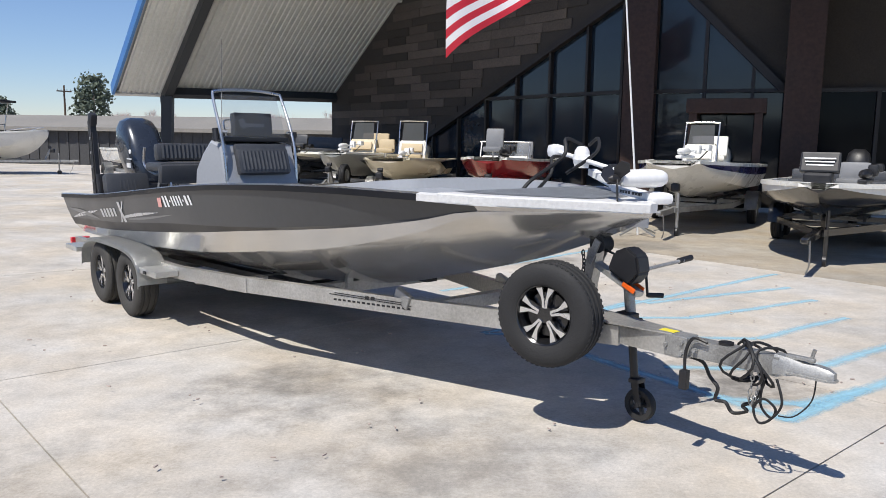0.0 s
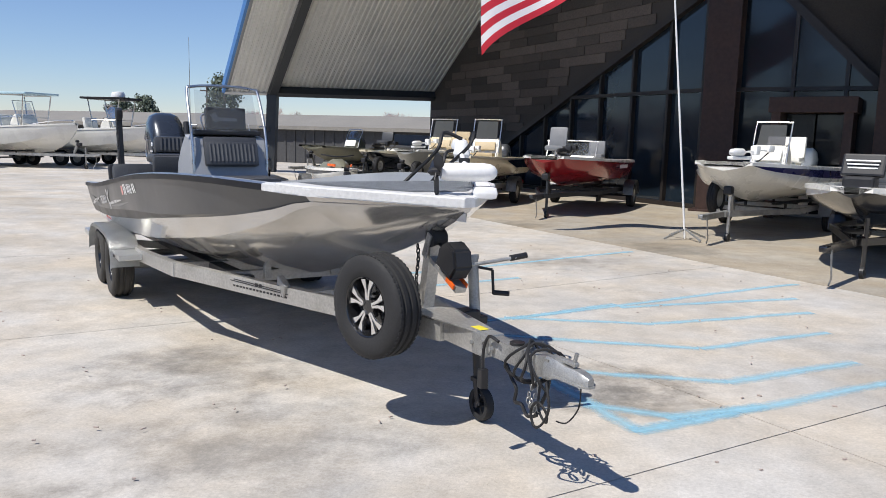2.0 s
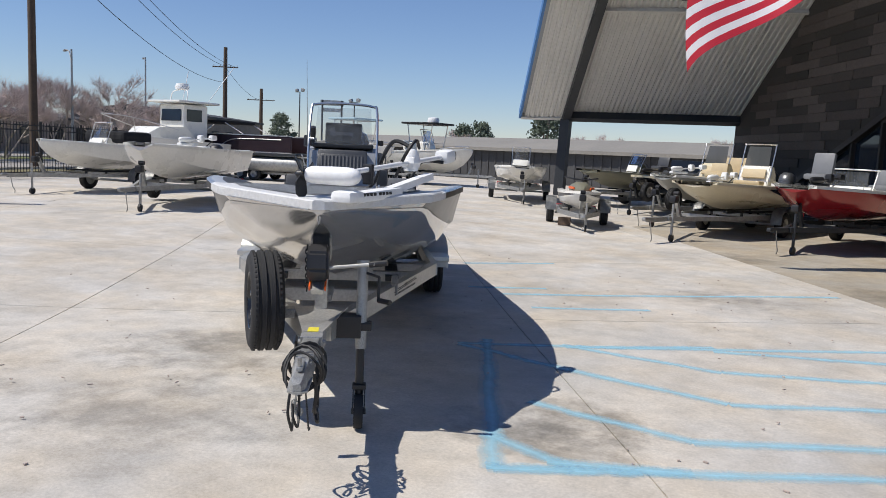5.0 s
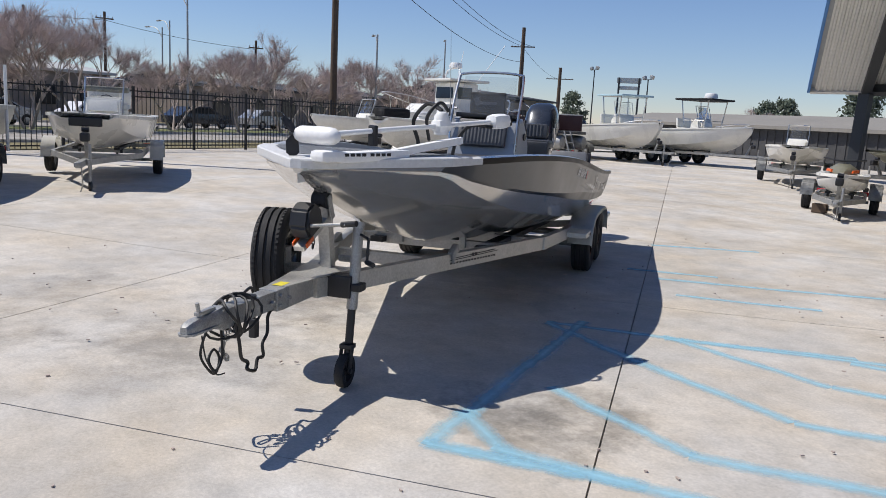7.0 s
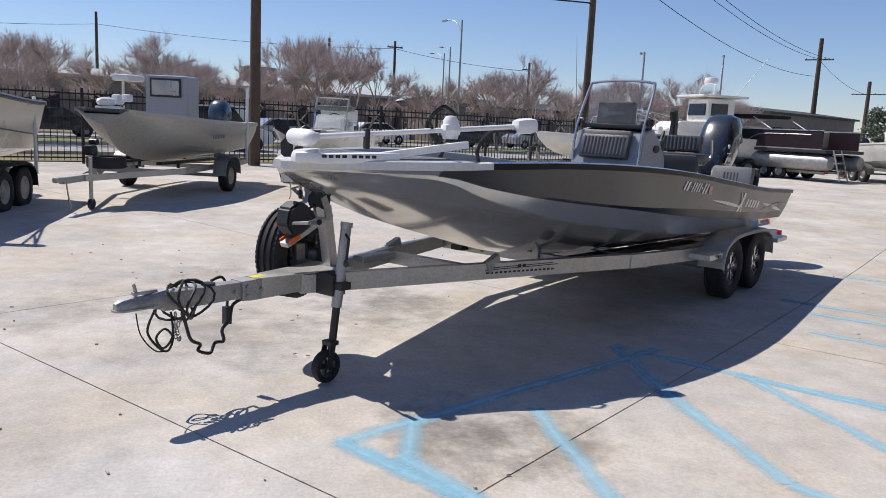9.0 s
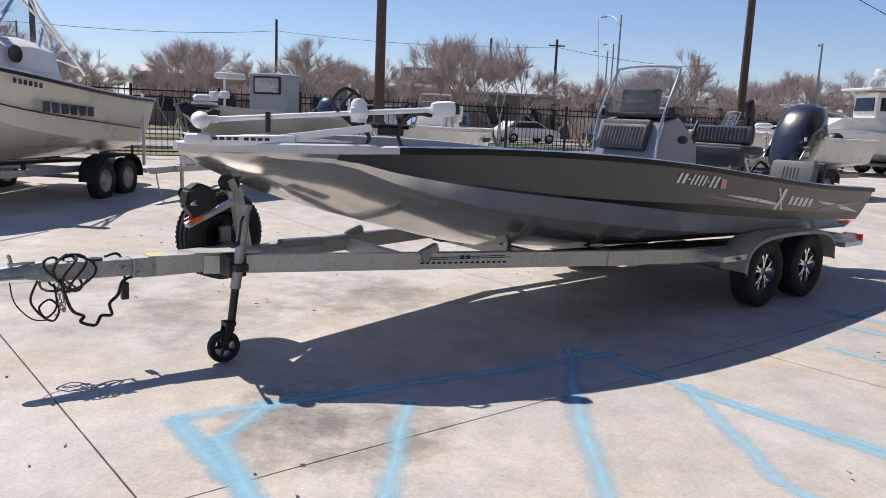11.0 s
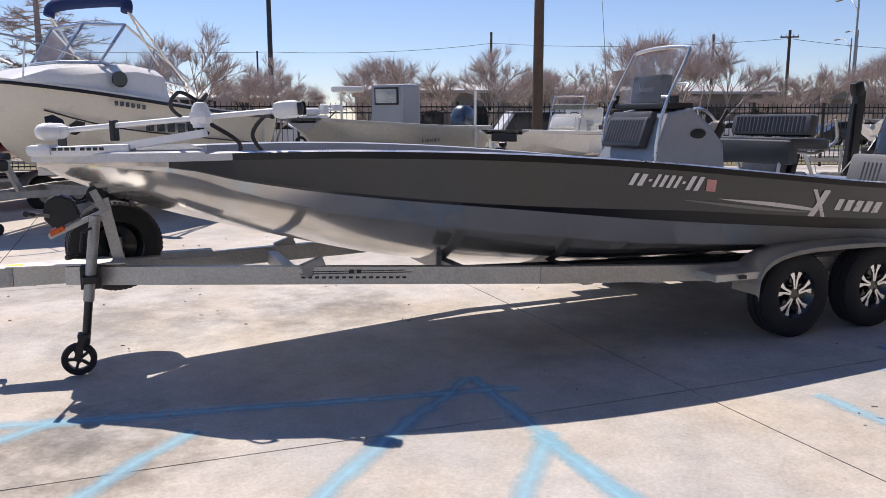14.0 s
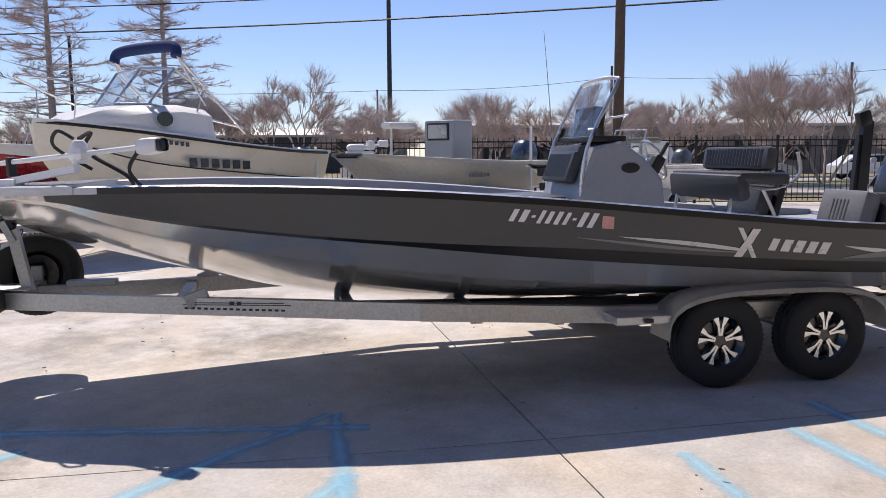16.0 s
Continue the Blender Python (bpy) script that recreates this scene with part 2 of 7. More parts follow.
def lathe(bm, prof, m=Matrix(), n=24, mi=0, closed=False):
    """Turns a profile of (radius, height) about z."""
    rings = [[bm.verts.new(m @ Vector((r * math.cos(i * math.tau / n), r * math.sin(i * math.tau / n), z))) for i in range(n)] for r, z in prof]
    k = len(rings)
    for a in range(k if closed else k - 1):
        p, q = rings[a], rings[(a + 1) % k]
        for i in range(n):
            bm.faces.new((p[i], p[(i + 1) % n], q[(i + 1) % n], q[i])).material_index = mi
    if not closed:
        for ring in (rings[0], rings[-1]):
            bm.faces.new(ring).material_index = mi
    return bm


def slab(bm, outline, h, m=Matrix(), mi=0):
    """A flat outline in xy, given thickness h along z."""
    lo = [bm.verts.new(m @ Vector((x, y, 0))) for x, y in outline]
    hi = [bm.verts.new(m @ Vector((x, y, h))) for x, y in outline]
    n = len(lo)
    bm.faces.new(lo[::-1]).material_index = mi
    bm.faces.new(hi).material_index = mi
    for i in range(n):
        bm.faces.new((lo[i], lo[(i + 1) % n], hi[(i + 1) % n], hi[i])).material_index = mi
    return bm


def skin(bm, rows, mi=None, closed=False):
    """Joins rows of points of equal length into a sheet; mi: a material for each strip."""
    vs = [[bm.verts.new(p) for p in r] for r in rows]
    for i in range(len(vs) - 1):
        k = len(vs[i])
        for j in range(k if closed else k - 1):
            q = (vs[i][j], vs[i][(j + 1) % k], vs[i + 1][(j + 1) % k], vs[i + 1][j])
            q = tuple(dict.fromkeys(q))
            if len(q) > 2:
                f = bm.faces.new(q)
                f.material_index = mi[j] if mi else 0
    return vs


def ease(x, xs, ys):
    """A smooth curve through given points."""
    xs, ys = list(xs), list(ys)
    if x <= xs[0]:
        return ys[0]
    if x >= xs[-1]:
        return ys[-1]
    i = max(j for j in range(len(xs) - 1) if xs[j] <= x)
    d = [(ys[j + 1] - ys[j]) / (xs[j + 1] - xs[j]) for j in range(len(xs) - 1)]

    def slope(j):
        if j == 0:
            return d[0]
        if j == len(xs) - 1:
            return d[-1]
        return 0 if d[j - 1] * d[j] <= 0 else 2 * d[j - 1] * d[j] / (d[j - 1] + d[j])
    h = xs[i + 1] - xs[i]
    t = (x - xs[i]) / h
    return ((2 * t ** 3 - 3 * t * t + 1) * ys[i] + (t ** 3 - 2 * t * t + t) * h * slope(i)
            + (-2 * t ** 3 + 3 * t * t) * ys[i + 1] + (t ** 3 - t * t) * h * slope(i + 1))


RISE_X, RISE_K = -2.5, 0.0175


def ground_z(x):
    """The lot lies level by the boat and climbs a little towards the street."""
    d = min(max(0.0, RISE_X - x), 8.5)
    return RISE_K * (d * d / 4.0 if d < 2.0 else d - 1.0)


def stand(x, y, heading=0.0):
    """A pose on the ground, upright."""
    return pose(x, y, ground_z(x), 0, 0, heading)


def at(x, y, heading):
    """A pose on the ground whose x axis points along heading, leaning with the slope."""
    k = 1.0 if RISE_X - 8.5 < x < RISE_X - 1 else 0.0
    return Matrix.Translation((x, y, ground_z(x))) @ Matrix.Rotation(k * math.atan(RISE_K), 4, "Y") @ pose(0, 0, 0, 0, 0, heading)


def dip(x, y):
    """A shallow drain fall of a few centimetres round the boat's stern."""
    p, q = -0.656 * x + 0.755 * y, 0.755 * x + 0.656 * y - 3.8
    return -0.055 * ease(p, [2.2, 7.0, 10.0, 14.5], [0.0, 1.0, 1.0, 0.0]) * ease(abs(q), [0.0, 2.4, 6.2], [1.0, 1.0, 0.0])


def lay(bm):
    """Settles a sheet onto the slope."""
    for v in bm.verts:
        v.co.z += ground_z(v.co.x) + dip(v.co.x, v.co.y)


# ---- ground ----
def concrete(name, col, lo=0.62, hi=1.12, stains=()):
    """Worn concrete by world place: broad blotches, fine grit, pits, and oily spots with their own shape."""
    m = bpy.data.materials.new(name)
    m.use_nodes = True
    n, l = m.node_tree.nodes, m.node_tree.links
    b = n["Principled BSDF"]
    b.inputs["Roughness"].default_value = 0.85
    b.inputs["Specular IOR Level"].default_value = 0.3
    geo = n.new("ShaderNodeNewGeometry")

    def noise_at(scale, detail, rough=0.55):
        t = n.new("ShaderNodeTexNoise")
        t.inputs["Scale"].default_value, t.inputs["Detail"].default_value, t.inputs["Roughness"].default_value = scale, detail, rough
        l.new(geo.outputs["Position"], t.inputs["Vector"])
        return t.outputs["Fac"]

    def span(v, a, c, d, e):
        r = n.new("ShaderNodeMapRange")
        for key, x in zip(("From Min", "From Max", "To Min", "To Max"), (a, c, d, e)):
            r.inputs[key].default_value = x
        l.new(v, r.inputs["Value"])
        return r.outputs[0]

    def times(a, c):
        r = n.new("ShaderNodeMath")
        r.operation = "MULTIPLY"
        l.new(a, r.inputs[0])
        l.new(c, r.inputs[1])
        return r.outputs[0]
    v = times(span(noise_at(0.55, 7, 0.66), 0.3, 0.7, 0.78, 1.18), span(noise_at(3.2, 9, 0.75), 0.3, 0.7, 0.82, 1.14))
    v = times(v, span(noise_at(45, 4, 0.75), 0.3, 0.7, 0.85, 1.14))
    v = times(v, span(noise_at(130, 2, 0.7), 0.68, 0.74, 1.0, 0.6))
    for x, y, r, k in stains:
        d = n.new("ShaderNodeVectorMath")
        d.operation = "DISTANCE"
        l.new(geo.outputs["Position"], d.inputs[0])
        d.inputs[1].default_value = (x, y, 0)
        w = n.new("ShaderNodeMath")
        w.operation = "ADD"
        l.new(d.outputs["Value"], w.inputs[0])
        l.new(span(noise_at(2.2, 7, 0.7), 0.2, 0.8, -0.55 * r * 1.6, 0.55 * r * 1.6), w.inputs[1])
        v = times(v, span(w.outputs[0], 0.0, r, k, 1.0))
    oi = n.new("ShaderNodeObjectInfo")
    v = times(v, span(oi.outputs["Random"], 0, 1, 0.96, 1.04))
    sc = n.new("ShaderNodeVectorMath")
    sc.operation = "SCALE"
    mixc = n.new("ShaderNodeMix")
    mixc.data_type = "RGBA"
    mixc.inputs["A"].default_value = (*col, 1)
    mixc.inputs["B"].default_value = (col[0] * 1.0, col[1] * 0.93, col[2] * 0.83, 1)
    l.new(span(noise_at(0.9, 5), 0.35, 0.65, 0, 1), mixc.inputs["Factor"])
    l.new(mixc.outputs["Result"], sc.inputs[0])
    l.new(v, sc.inputs["Scale"])
    l.new(sc.outputs[0], b.inputs["Base Color"])
    bp = n.new("ShaderNodeBump")
    bp.inputs["Strength"].default_value, bp.inputs["Distance"].default_value = 0.35, 0.006
    l.new(noise_at(70, 6, 0.7), bp.inputs["Height"])
    l.new(bp.outputs[0], b.inputs["Normal"])
    return m


M["concrete"] = concrete("lot_concrete", (0.49, 0.47, 0.44), stains=((-1.05, 5.36, 0.85, 0.52), (0.1, 4.1, 1.0, 0.68), (2.25, 5.6, 0.7, 0.40), (-2.2, 3.6, 0.9, 0.78), (1.5, 11.5, 0.9, 0.7), (-0.6, 2.6, 0.8, 0.75)))
M["joint"] = concrete("joint_filler", (0.28, 0.26, 0.23))
M["apron"] = concrete("apron_concrete", (0.36, 0.33, 0.28), stains=((3.4, 13.3, 0.9, 0.7), (0.5, 16.0, 1.0, 0.7)))
M["asphalt"] = concrete("street_asphalt", (0.33, 0.32, 0.31))
M["grass"] = concrete("dry_winter_grass", (0.20, 0.18, 0.10))
M["grass_green"] = concrete("green_verge", (0.15, 0.17, 0.07))

g = bm_new()
gx = [-1500, -300, -82.5, -60, -40, -20, -11.0, -10.5, -8, -4.5, -3.9, -3.3, -2.7, -2.5, 300, 1500]
skin(g, [[Vector((x, y, -0.085 + ground_z(x))) for y in (-1500, 1500)] for x in gx])
ground = tagged(part("ground", g, "joint", None), "pale worn concrete lot with dark joints", "ground", kind="structure")

# slabs, laid along the boat's line
PA, QA = Vector((-0.656, 0.755, 0)), Vector((0.755, 0.656, 0))
pavement = thing("pavement", Matrix(), "pale sunlit concrete slabs with joints and stains", "pavement", kind="structure")
STEP_P, STEP_Q = 4.57, 4.6


def slab_piece(i, j):
    """One cast slab, laid over the slope, with its edges turned down into the joint."""
    t = bm_new()
    rows = []
    n = 7
    for a in range(-1, n + 2):
        row = []
        for b in range(-1, n + 2):
            u, v = min(max(a, 0), n) / n, min(max(b, 0), n) / n
            p = 1.7 + STEP_P * (i + u) + (0.005 - 0.01 * u)
            q = 5.67 + STEP_Q * (j + v) + (0.005 - 0.01 * v)
            w = PA * p + QA * q
            w.z = -0.03 if a in (-1, n + 1) or b in (-1, n + 1) else 0.0
            row.append(w)
        rows.append(row)
    skin(t, rows)
    lay(t)
    return part("slab", t, "concrete", pavement)


for i in range(-6, 8):
    for j in range(-5, 5):
        slab_piece(i, j)
t = bm_new()
skin(t, [[PA * (1.7 + STEP_P * (-6 + i / 4)) + QA * (5.67 + STEP_Q * (-5 + j / 4)) + Vector((0, 0, -0.02)) for j in range(41)] for i in range(57)])
lay(t)
part("joint_bed", t, "joint", pavement)
t = bm_new()
for a, b, c, d in ((-6, -60, 8, -5), (-6, 5, 8, 60), (8, -60, 60, 60), (-60, -60, -6, 60)):
    p0, p1, q0, q1 = 1.7 + STEP_P * a, 1.7 + STEP_P * c, 5.67 + STEP_Q * b, 5.67 + STEP_Q * d
    k = 60
    skin(t, [[PA * (p0 + (p1 - p0) * i / k) + QA * (q0 + (q1 - q0) * j / k) + Vector((0, 0, -0.004)) for j in range(k + 1)] for i in range(k + 1)])
lay(t)
tagged(part("pavement_far", t, "concrete", None), "pale concrete paving of the outer lot", "pavement", kind="structure")

# tan apron in front of the showroom
def sheet(name, pts, z, material, label, category):
    t = bm_new()
    slab(t, pts, 0.01, Matrix.Translation((0, 0, z - 0.01)))
    return tagged(part(name, t, material, None), label, category, kind="structure")


sheet("apron", [(5.64, 9.6), (9, 4.8), (22, 12), (14, 26), (-3, 42), (-14, 33.5)], 0.004, "apron", "tan worn concrete apron in front of the showroom", "pavement")

# street side
FA, FB = Vector((-13.0, -8.9, 0)), Vector((-26.3, 18.6, 0))
fd = (FB - FA).normalized()
fo = Vector((-fd.y, fd.x, 0))


def strip(name, o0, o1, material, z, label, category, a=-90, b=110):
    t = bm_new()
    k = 40
    skin(t, [[FA + fd * (a + (b - a) * i / k) + fo * o + Vector((0, 0, z)) for o in (o0, o0 + (o1 - o0) * 0.5, o1)] for i in range(k + 1)])
    lay(t)
    return tagged(part(name, t, material, None), label, category, kind="structure")


strip("verge", 0.6, 4.0, "grass", 0.03, "strip of dry winter grass along the fence", "grass")
strip("road", 4.0, 11.5, "asphalt", 0.012, "grey asphalt street behind the fence", "road")
strip("median", 11.5, 16.5, "grass_green", 0.06, "green and dry grass median", "grass")
strip("road_far", 16.5, 25, "asphalt", 0.012, "grey asphalt lane of the far carriageway", "road")
strip("field", 25, 900, "grass", 0.03, "dry grass beyond the street", "grass", -600, 900)
t = bm_new()
for o in (4.0, 11.4, 16.4, 25.0):
    for i in range(20):
        a, b = FA + fd * (-90 + 10 * i) + fo * o, FA + fd * (-80 + 10 * i) + fo * o
        a, b = a + Vector((0, 0, ground_z(a.x) + 0.06)), b + Vector((0, 0, ground_z(b.x) + 0.06))
        d = (b - a).normalized()
        s = d.cross(Vector((0, 0, 1))).normalized()
        box(t, (a + b) / 2, ((b - a).length, 0.16, 0.14), Matrix((d, s, s.cross(d))).transposed())
tagged(part("kerb", t, "concrete", None), "low pale concrete street kerbs", "kerb", kind="structure")


def chalk():
    """Sprayed marking paint: dense in the middle, breaking up over the rough ground."""
    m = bpy.data.materials.new("sprayed_blue_marking")
    m.use_nodes = True
    n, l = m.node_tree.nodes, m.node_tree.links
    b = n["Principled BSDF"]
    b.inputs["Base Color"].default_value = (0.31, 0.57, 0.70, 1)
    b.inputs["Roughness"].default_value = 0.9
    uv = n.new("ShaderNodeUVMap")
    sep = n.new("ShaderNodeSeparateXYZ")
    l.new(uv.outputs[0], sep.inputs[0])
    edge = n.new("ShaderNodeMapRange")
    edge.inputs["From Min"].default_value, edge.inputs["From Max"].default_value = 0.0, 1.0
    edge.inputs["To Min"].default_value, edge.inputs["To Max"].default_value = -1, 1
    l.new(sep.outputs["Y"], edge.inputs["Value"])
    ab = n.new("ShaderNodeMath")
    ab.operation = "ABSOLUTE"
    l.new(edge.outputs[0], ab.inputs[0])
    geo = n.new("ShaderNodeNewGeometry")
    nz = n.new("ShaderNodeTexNoise")
    nz.inputs["Scale"].default_value, nz.inputs["Detail"].default_value, nz.inputs["Roughness"].default_value = 5, 9, 0.8
    l.new(geo.outputs["Position"], nz.inputs["Vector"])
    ad = n.new("ShaderNodeMath")
    ad.operation = "MULTIPLY_ADD"
    l.new(nz.outputs["Fac"], ad.inputs[0])
    ad.inputs[1].default_value = 1.5
    l.new(ab.outputs[0], ad.inputs[2])
    r = n.new("ShaderNodeMapRange")
    r.inputs["From Min"].default_value, r.inputs["From Max"].default_value = 0.6, 1.75
    r.inputs["To Min"].default_value, r.inputs["To Max"].default_value = 0.80, 0.0
    l.new(ad.outputs[0], r.inputs["Value"])
    l.new(r.outputs[0], b.inputs["Alpha"])
    return m


M["chalk"] = chalk()
MARKS = [
    (0.50, 7.44, 2.24, 4.76), (2.2, 4.76, 4.4, 6.42), (2.24, 4.76, 2.9, 5.28), (1.92, 5.2, 2.6, 5.06), (2.42, 5.05, 3.12, 5.46),
    (1.78, 5.98, 2.95, 5.95), (2.95, 5.95, 4.1, 6.78), (1.5, 6.98, 2.9, 6.93), (2.9, 6.93, 4.2, 7.85), (0.42, 7.08, 1.6, 6.98),
    (1.12, 7.75, 2.6, 7.82), (2.6, 7.82, 4.3, 8.75), (1.2, 7.7, 2.25, 8.72), (2.3, 8.55, 4.35, 9.5),
    (0.4, 7.1, 4.6, 10.5), (-0.7, 9.7, 2.7, 12.8), (-2.6, 11.6, -1.6, 12.8), (0.0, 9.2, 1.1, 10.1), (-1.3, 9.8, -0.5, 10.5),
]
for x0, y0, x1, y1 in MARKS:
    t = bm_new()
    uvl = t.loops.layers.uv.new("UVMap")
    d = Vector((x1 - x0, y1 - y0, 0))
    s = Vector((-d.y, d.x, 0)).normalized() * random.uniform(0.078, 0.092)
    e = Vector((x0, y0, 0.0025 + 0.0004 * random.random()))
    k = max(int(d.length / 0.3), 2)
    prev = None
    for i in range(k + 1):
        w = Vector((random.uniform(-0.012, 0.012), random.uniform(-0.012, 0.012), 0))
        p = e + d * (i / k) + w
        p.z += dip(p.x, p.y)
        cur = (t.verts.new(p - s), t.verts.new(p + s))
        if prev:
            f = t.faces.new((prev[0], cur[0], cur[1], prev[1]))
            for lp, (u, v) in zip(f.loops, ((0, 0), (1, 0), (1, 1), (0, 1))):
                lp[uvl].uv = (u, v)
        prev = cur
    tagged(part("painted_line", t, "chalk", None), "sprayed light blue marking line on the concrete", "marking", "blue marking lines", "structure")

# ---- showroom ----
RI, RC = Vector((-4.96, 34.9, 3.5)), Vector((-12.8, 30.66, 3.4))
U, W = Vector((0.6, -0.8, 0)), Vector((0.924, -0.382, 0))
FOLD = RI + U * 16.5
FOLD.z = 0
RISE = 0.66
NU, NW = Vector((-0.8, -0.6, 0)), Vector((-0.382, -0.924, 0))
SHADE = Vector((-7.82, -4.24, 0))


def corrugated(bm, o, e, up, le, lu, pitch=0.2, h=0.05):
    """A ribbed sheet from o: le metres along e with ribs running lu metres along up."""
    n = e.cross(up).normalized()
    k = int(le / pitch)
    rows = []
    for i in range(k):
        for f, hh in ((0.0, 0), (0.35, 0), (0.5, h), (0.85, h)):
            p = o + e * ((i + f) * pitch) + n * hh
            rows.append([p, p + up * lu])
    skin(bm, rows)
    return n


apex = RI + U * 16.5 + Vector((0, 0, RISE * 16.5))
edir = (RC - RI).normalized()
updir = (apex - RI).normalized()
elen, ulen = (RC - RI).length, (apex - RI).length
M["soffit"] = mat("ribbed_metal_soffit", (0.58, 0.575, 0.55), 0.5, 0.1, 0.08, 0.5)
M["roof_top"] = mat("metal_roof_top", (0.30, 0.32, 0.34), 0.4, 0.5, 0.08, 0.5)
roof = thing("roof", Matrix(), "steep ribbed metal canopy roof with blue trim over the showroom", "roof", kind="structure")
t = bm_new()
corrugated(t, RI, edir, updir, elen, ulen)
part("soffit", t, "soffit", roof)
nrm = edir.cross(updir).normalized()
nrm = nrm if nrm.z > 0 else -nrm
t = bm_new()
top = [RI, RI + edir * elen, RI + edir * elen + updir * ulen, RI + updir * ulen]
lo, hi = [p + nrm * 0.12 for p in top], [p + nrm * 0.34 for p in top]
vs = [t.verts.new(p) for p in lo + hi]
for q in ((0, 1, 2, 3), (4, 5, 6, 7), (0, 1, 5, 4), (1, 2, 6, 5), (2, 3, 7, 6), (3, 0, 4, 7)):
    t.faces.new([vs[i] for i in q])
part("roof_deck", t, "roof_top", roof)


def beam(bm, a, b, w, h, up=Vector((0, 0, 1))):
    """A rectangular bar from a to b."""
    a, b = Vector(a), Vector(b)
    d = (b - a).normalized()
    s = d.cross(up).normalized()
    v = s.cross(d)
    box(bm, (a + b) / 2, ((b - a).length, w, h), Matrix((d, s, v)).transposed())
    return bm


t = bm_new()
e0 = RI + edir * (elen + 0.06) + nrm * 0.14
beam(t, e0, e0 + updir * ulen, 0.1, 0.46, nrm)
part("rake_trim", t, "blue_trim", roof, "thin blue metal edge trim")
t = bm_new()
e0 = RI + edir * (elen * 0.79) - nrm * 0.2
beam(t, e0 - updir * 0.2, e0 + updir * ulen, 0.32, 0.38, nrm)
part("rafter", t, "steel_dark", roof, "dark painted steel rafter")
t = bm_new()
beam(t, RI + updir * 0.35 - nrm * 0.18, RI + edir * elen * 0.79 + updir * 0.35 - nrm * 0.18, 0.25, 0.34, nrm)
part("eave_beam", t, "steel_dark", roof)
t = bm_new()
beam(t, RI + nrm * 0.1 - updir * 0.05, RI + edir * elen + nrm * 0.1 - updir * 0.05, 0.14, 0.3, nrm)
part("gutter", t, "soffit", roof)
t = bm_new()
for k in (0.33, 0.66):
    beam(t, RI + updir * ulen * k - nrm * 0.1, RI + edir * elen * 0.79 + updir * ulen * k - nrm * 0.1, 0.1, 0.16, nrm)
part("purlin", t, "soffit", roof)
lp = bm_new()
box(lp, RI + updir * 7.2 + edir * 4.2 - nrm * 0.12, (0.5, 0.35, 0.16), bev=0.03)
part("soffit_lamp", lp, "steel_dark", roof)
# other slope, behind the ridge
wl = 16.0
e0 = apex
d2 = (W * wl + Vector((0, 0, -RISE * wl))).normalized()
t = bm_new()
pts = [e0, e0 + edir * elen, e0 + edir * elen + d2 * 19, e0 + d2 * 19]
n2 = edir.cross(d2).normalized()
n2 = n2 if n2.z > 0 else -n2
vs = [t.verts.new(p + n2 * h) for h in (0.0, 0.3) for p in pts]
for q in ((0, 1, 2, 3), (4, 5, 6, 7), (0, 1, 5, 4), (1, 2, 6, 5), (2, 3, 7, 6), (3, 0, 4, 7)):
    t.faces.new([vs[i] for i in q])
part("roof_deck", t, "steel_dark", roof)

# canopy column
colt = thing("canopy_column", Matrix(), "dark painted steel canopy column leaning under the eave", "column")
t = bm_new()
ct = RI + edir * elen * 0.79 + updir * 0.3 - nrm * 0.3
beam(t, ct + Vector((-0.18, 0.05, -3.7)), ct, 0.3, 0.42, Vector((1, 0, 0)))
part("post", t, "steel_dark", colt)
t = bm_new()
box(t, (ct.x - 0.18, ct.y + 0.05, 0.02), (0.6, 0.6, 0.03), bev=0.01)
part("base_plate", t, "steel_dark", colt)

# facade: wood band and glass on two folded planes
M["plank"] = mat("weathered_cladding_plank", (0.074, 0.058, 0.047), 0.75, 0.0, 0.3, 1.6, 0.3, 25, rnd=0.6)
M["plank_back"] = mat("cladding_backing", (0.05, 0.042, 0.036), 0.9, 0.0, 0.2, 2)
M["glazing"] = mat("dark_reflective_glazing", (0.014, 0.022, 0.032), 0.03, 0.0, 0.05, 0.4)
M["glazing"].node_tree.nodes["Principled BSDF"].inputs["IOR"].default_value = 1.52
M["mullion"] = mat("dark_bronze_mullion", (0.03, 0.025, 0.023), 0.45, 0.3, 0.1, 2)
facade = thing("wall_facade", Matrix(), "tall gabled showroom front of dark glass and weathered wood cladding", "wall", kind="structure")


def on(o, d, s, z, out=0.0, n=NU):
    return Vector((o.x, o.y, 0)) + d * s + Vector((0, 0, z)) + n * out


def glass_top(s):
    return max(0.1, 3.6 + 0.42 * (s - 11.3))


t = bm_new()
prof = [(0, 0), (0, 3.5), (16.5, 3.5 + RISE * 16.5), (16.5, glass_top(16.5)), (3.0, 0.1), (3.0, 0)]
fr = [t.verts.new(on(RI, U, s, z, 0.0)) for s, z in prof]
bk = [t.verts.new(on(RI, U, s, z, -0.3)) for s, z in prof]
t.faces.new(fr)
t.faces.new(bk[::-1])
for i in range(len(fr)):
    t.faces.new((fr[i], fr[i - 1], bk[i - 1], bk[i]))
part("cladding_backing", t, "plank_back", facade)


def pane(poly, o, d, n, name="pane", material="glazing", thick=0.03, out=-0.12):
    t = bm_new()
    a = [t.verts.new(on(o, d, s, z, out, n)) for s, z in poly]
    b = [t.verts.new(on(o, d, s, z, out - thick, n)) for s, z in poly]
    t.faces.new(a)
    t.faces.new(b[::-1])
    for i in range(len(a)):
        t.faces.new((a[i], a[i - 1], b[i - 1], b[i]))
    return part(name, t, material, facade)


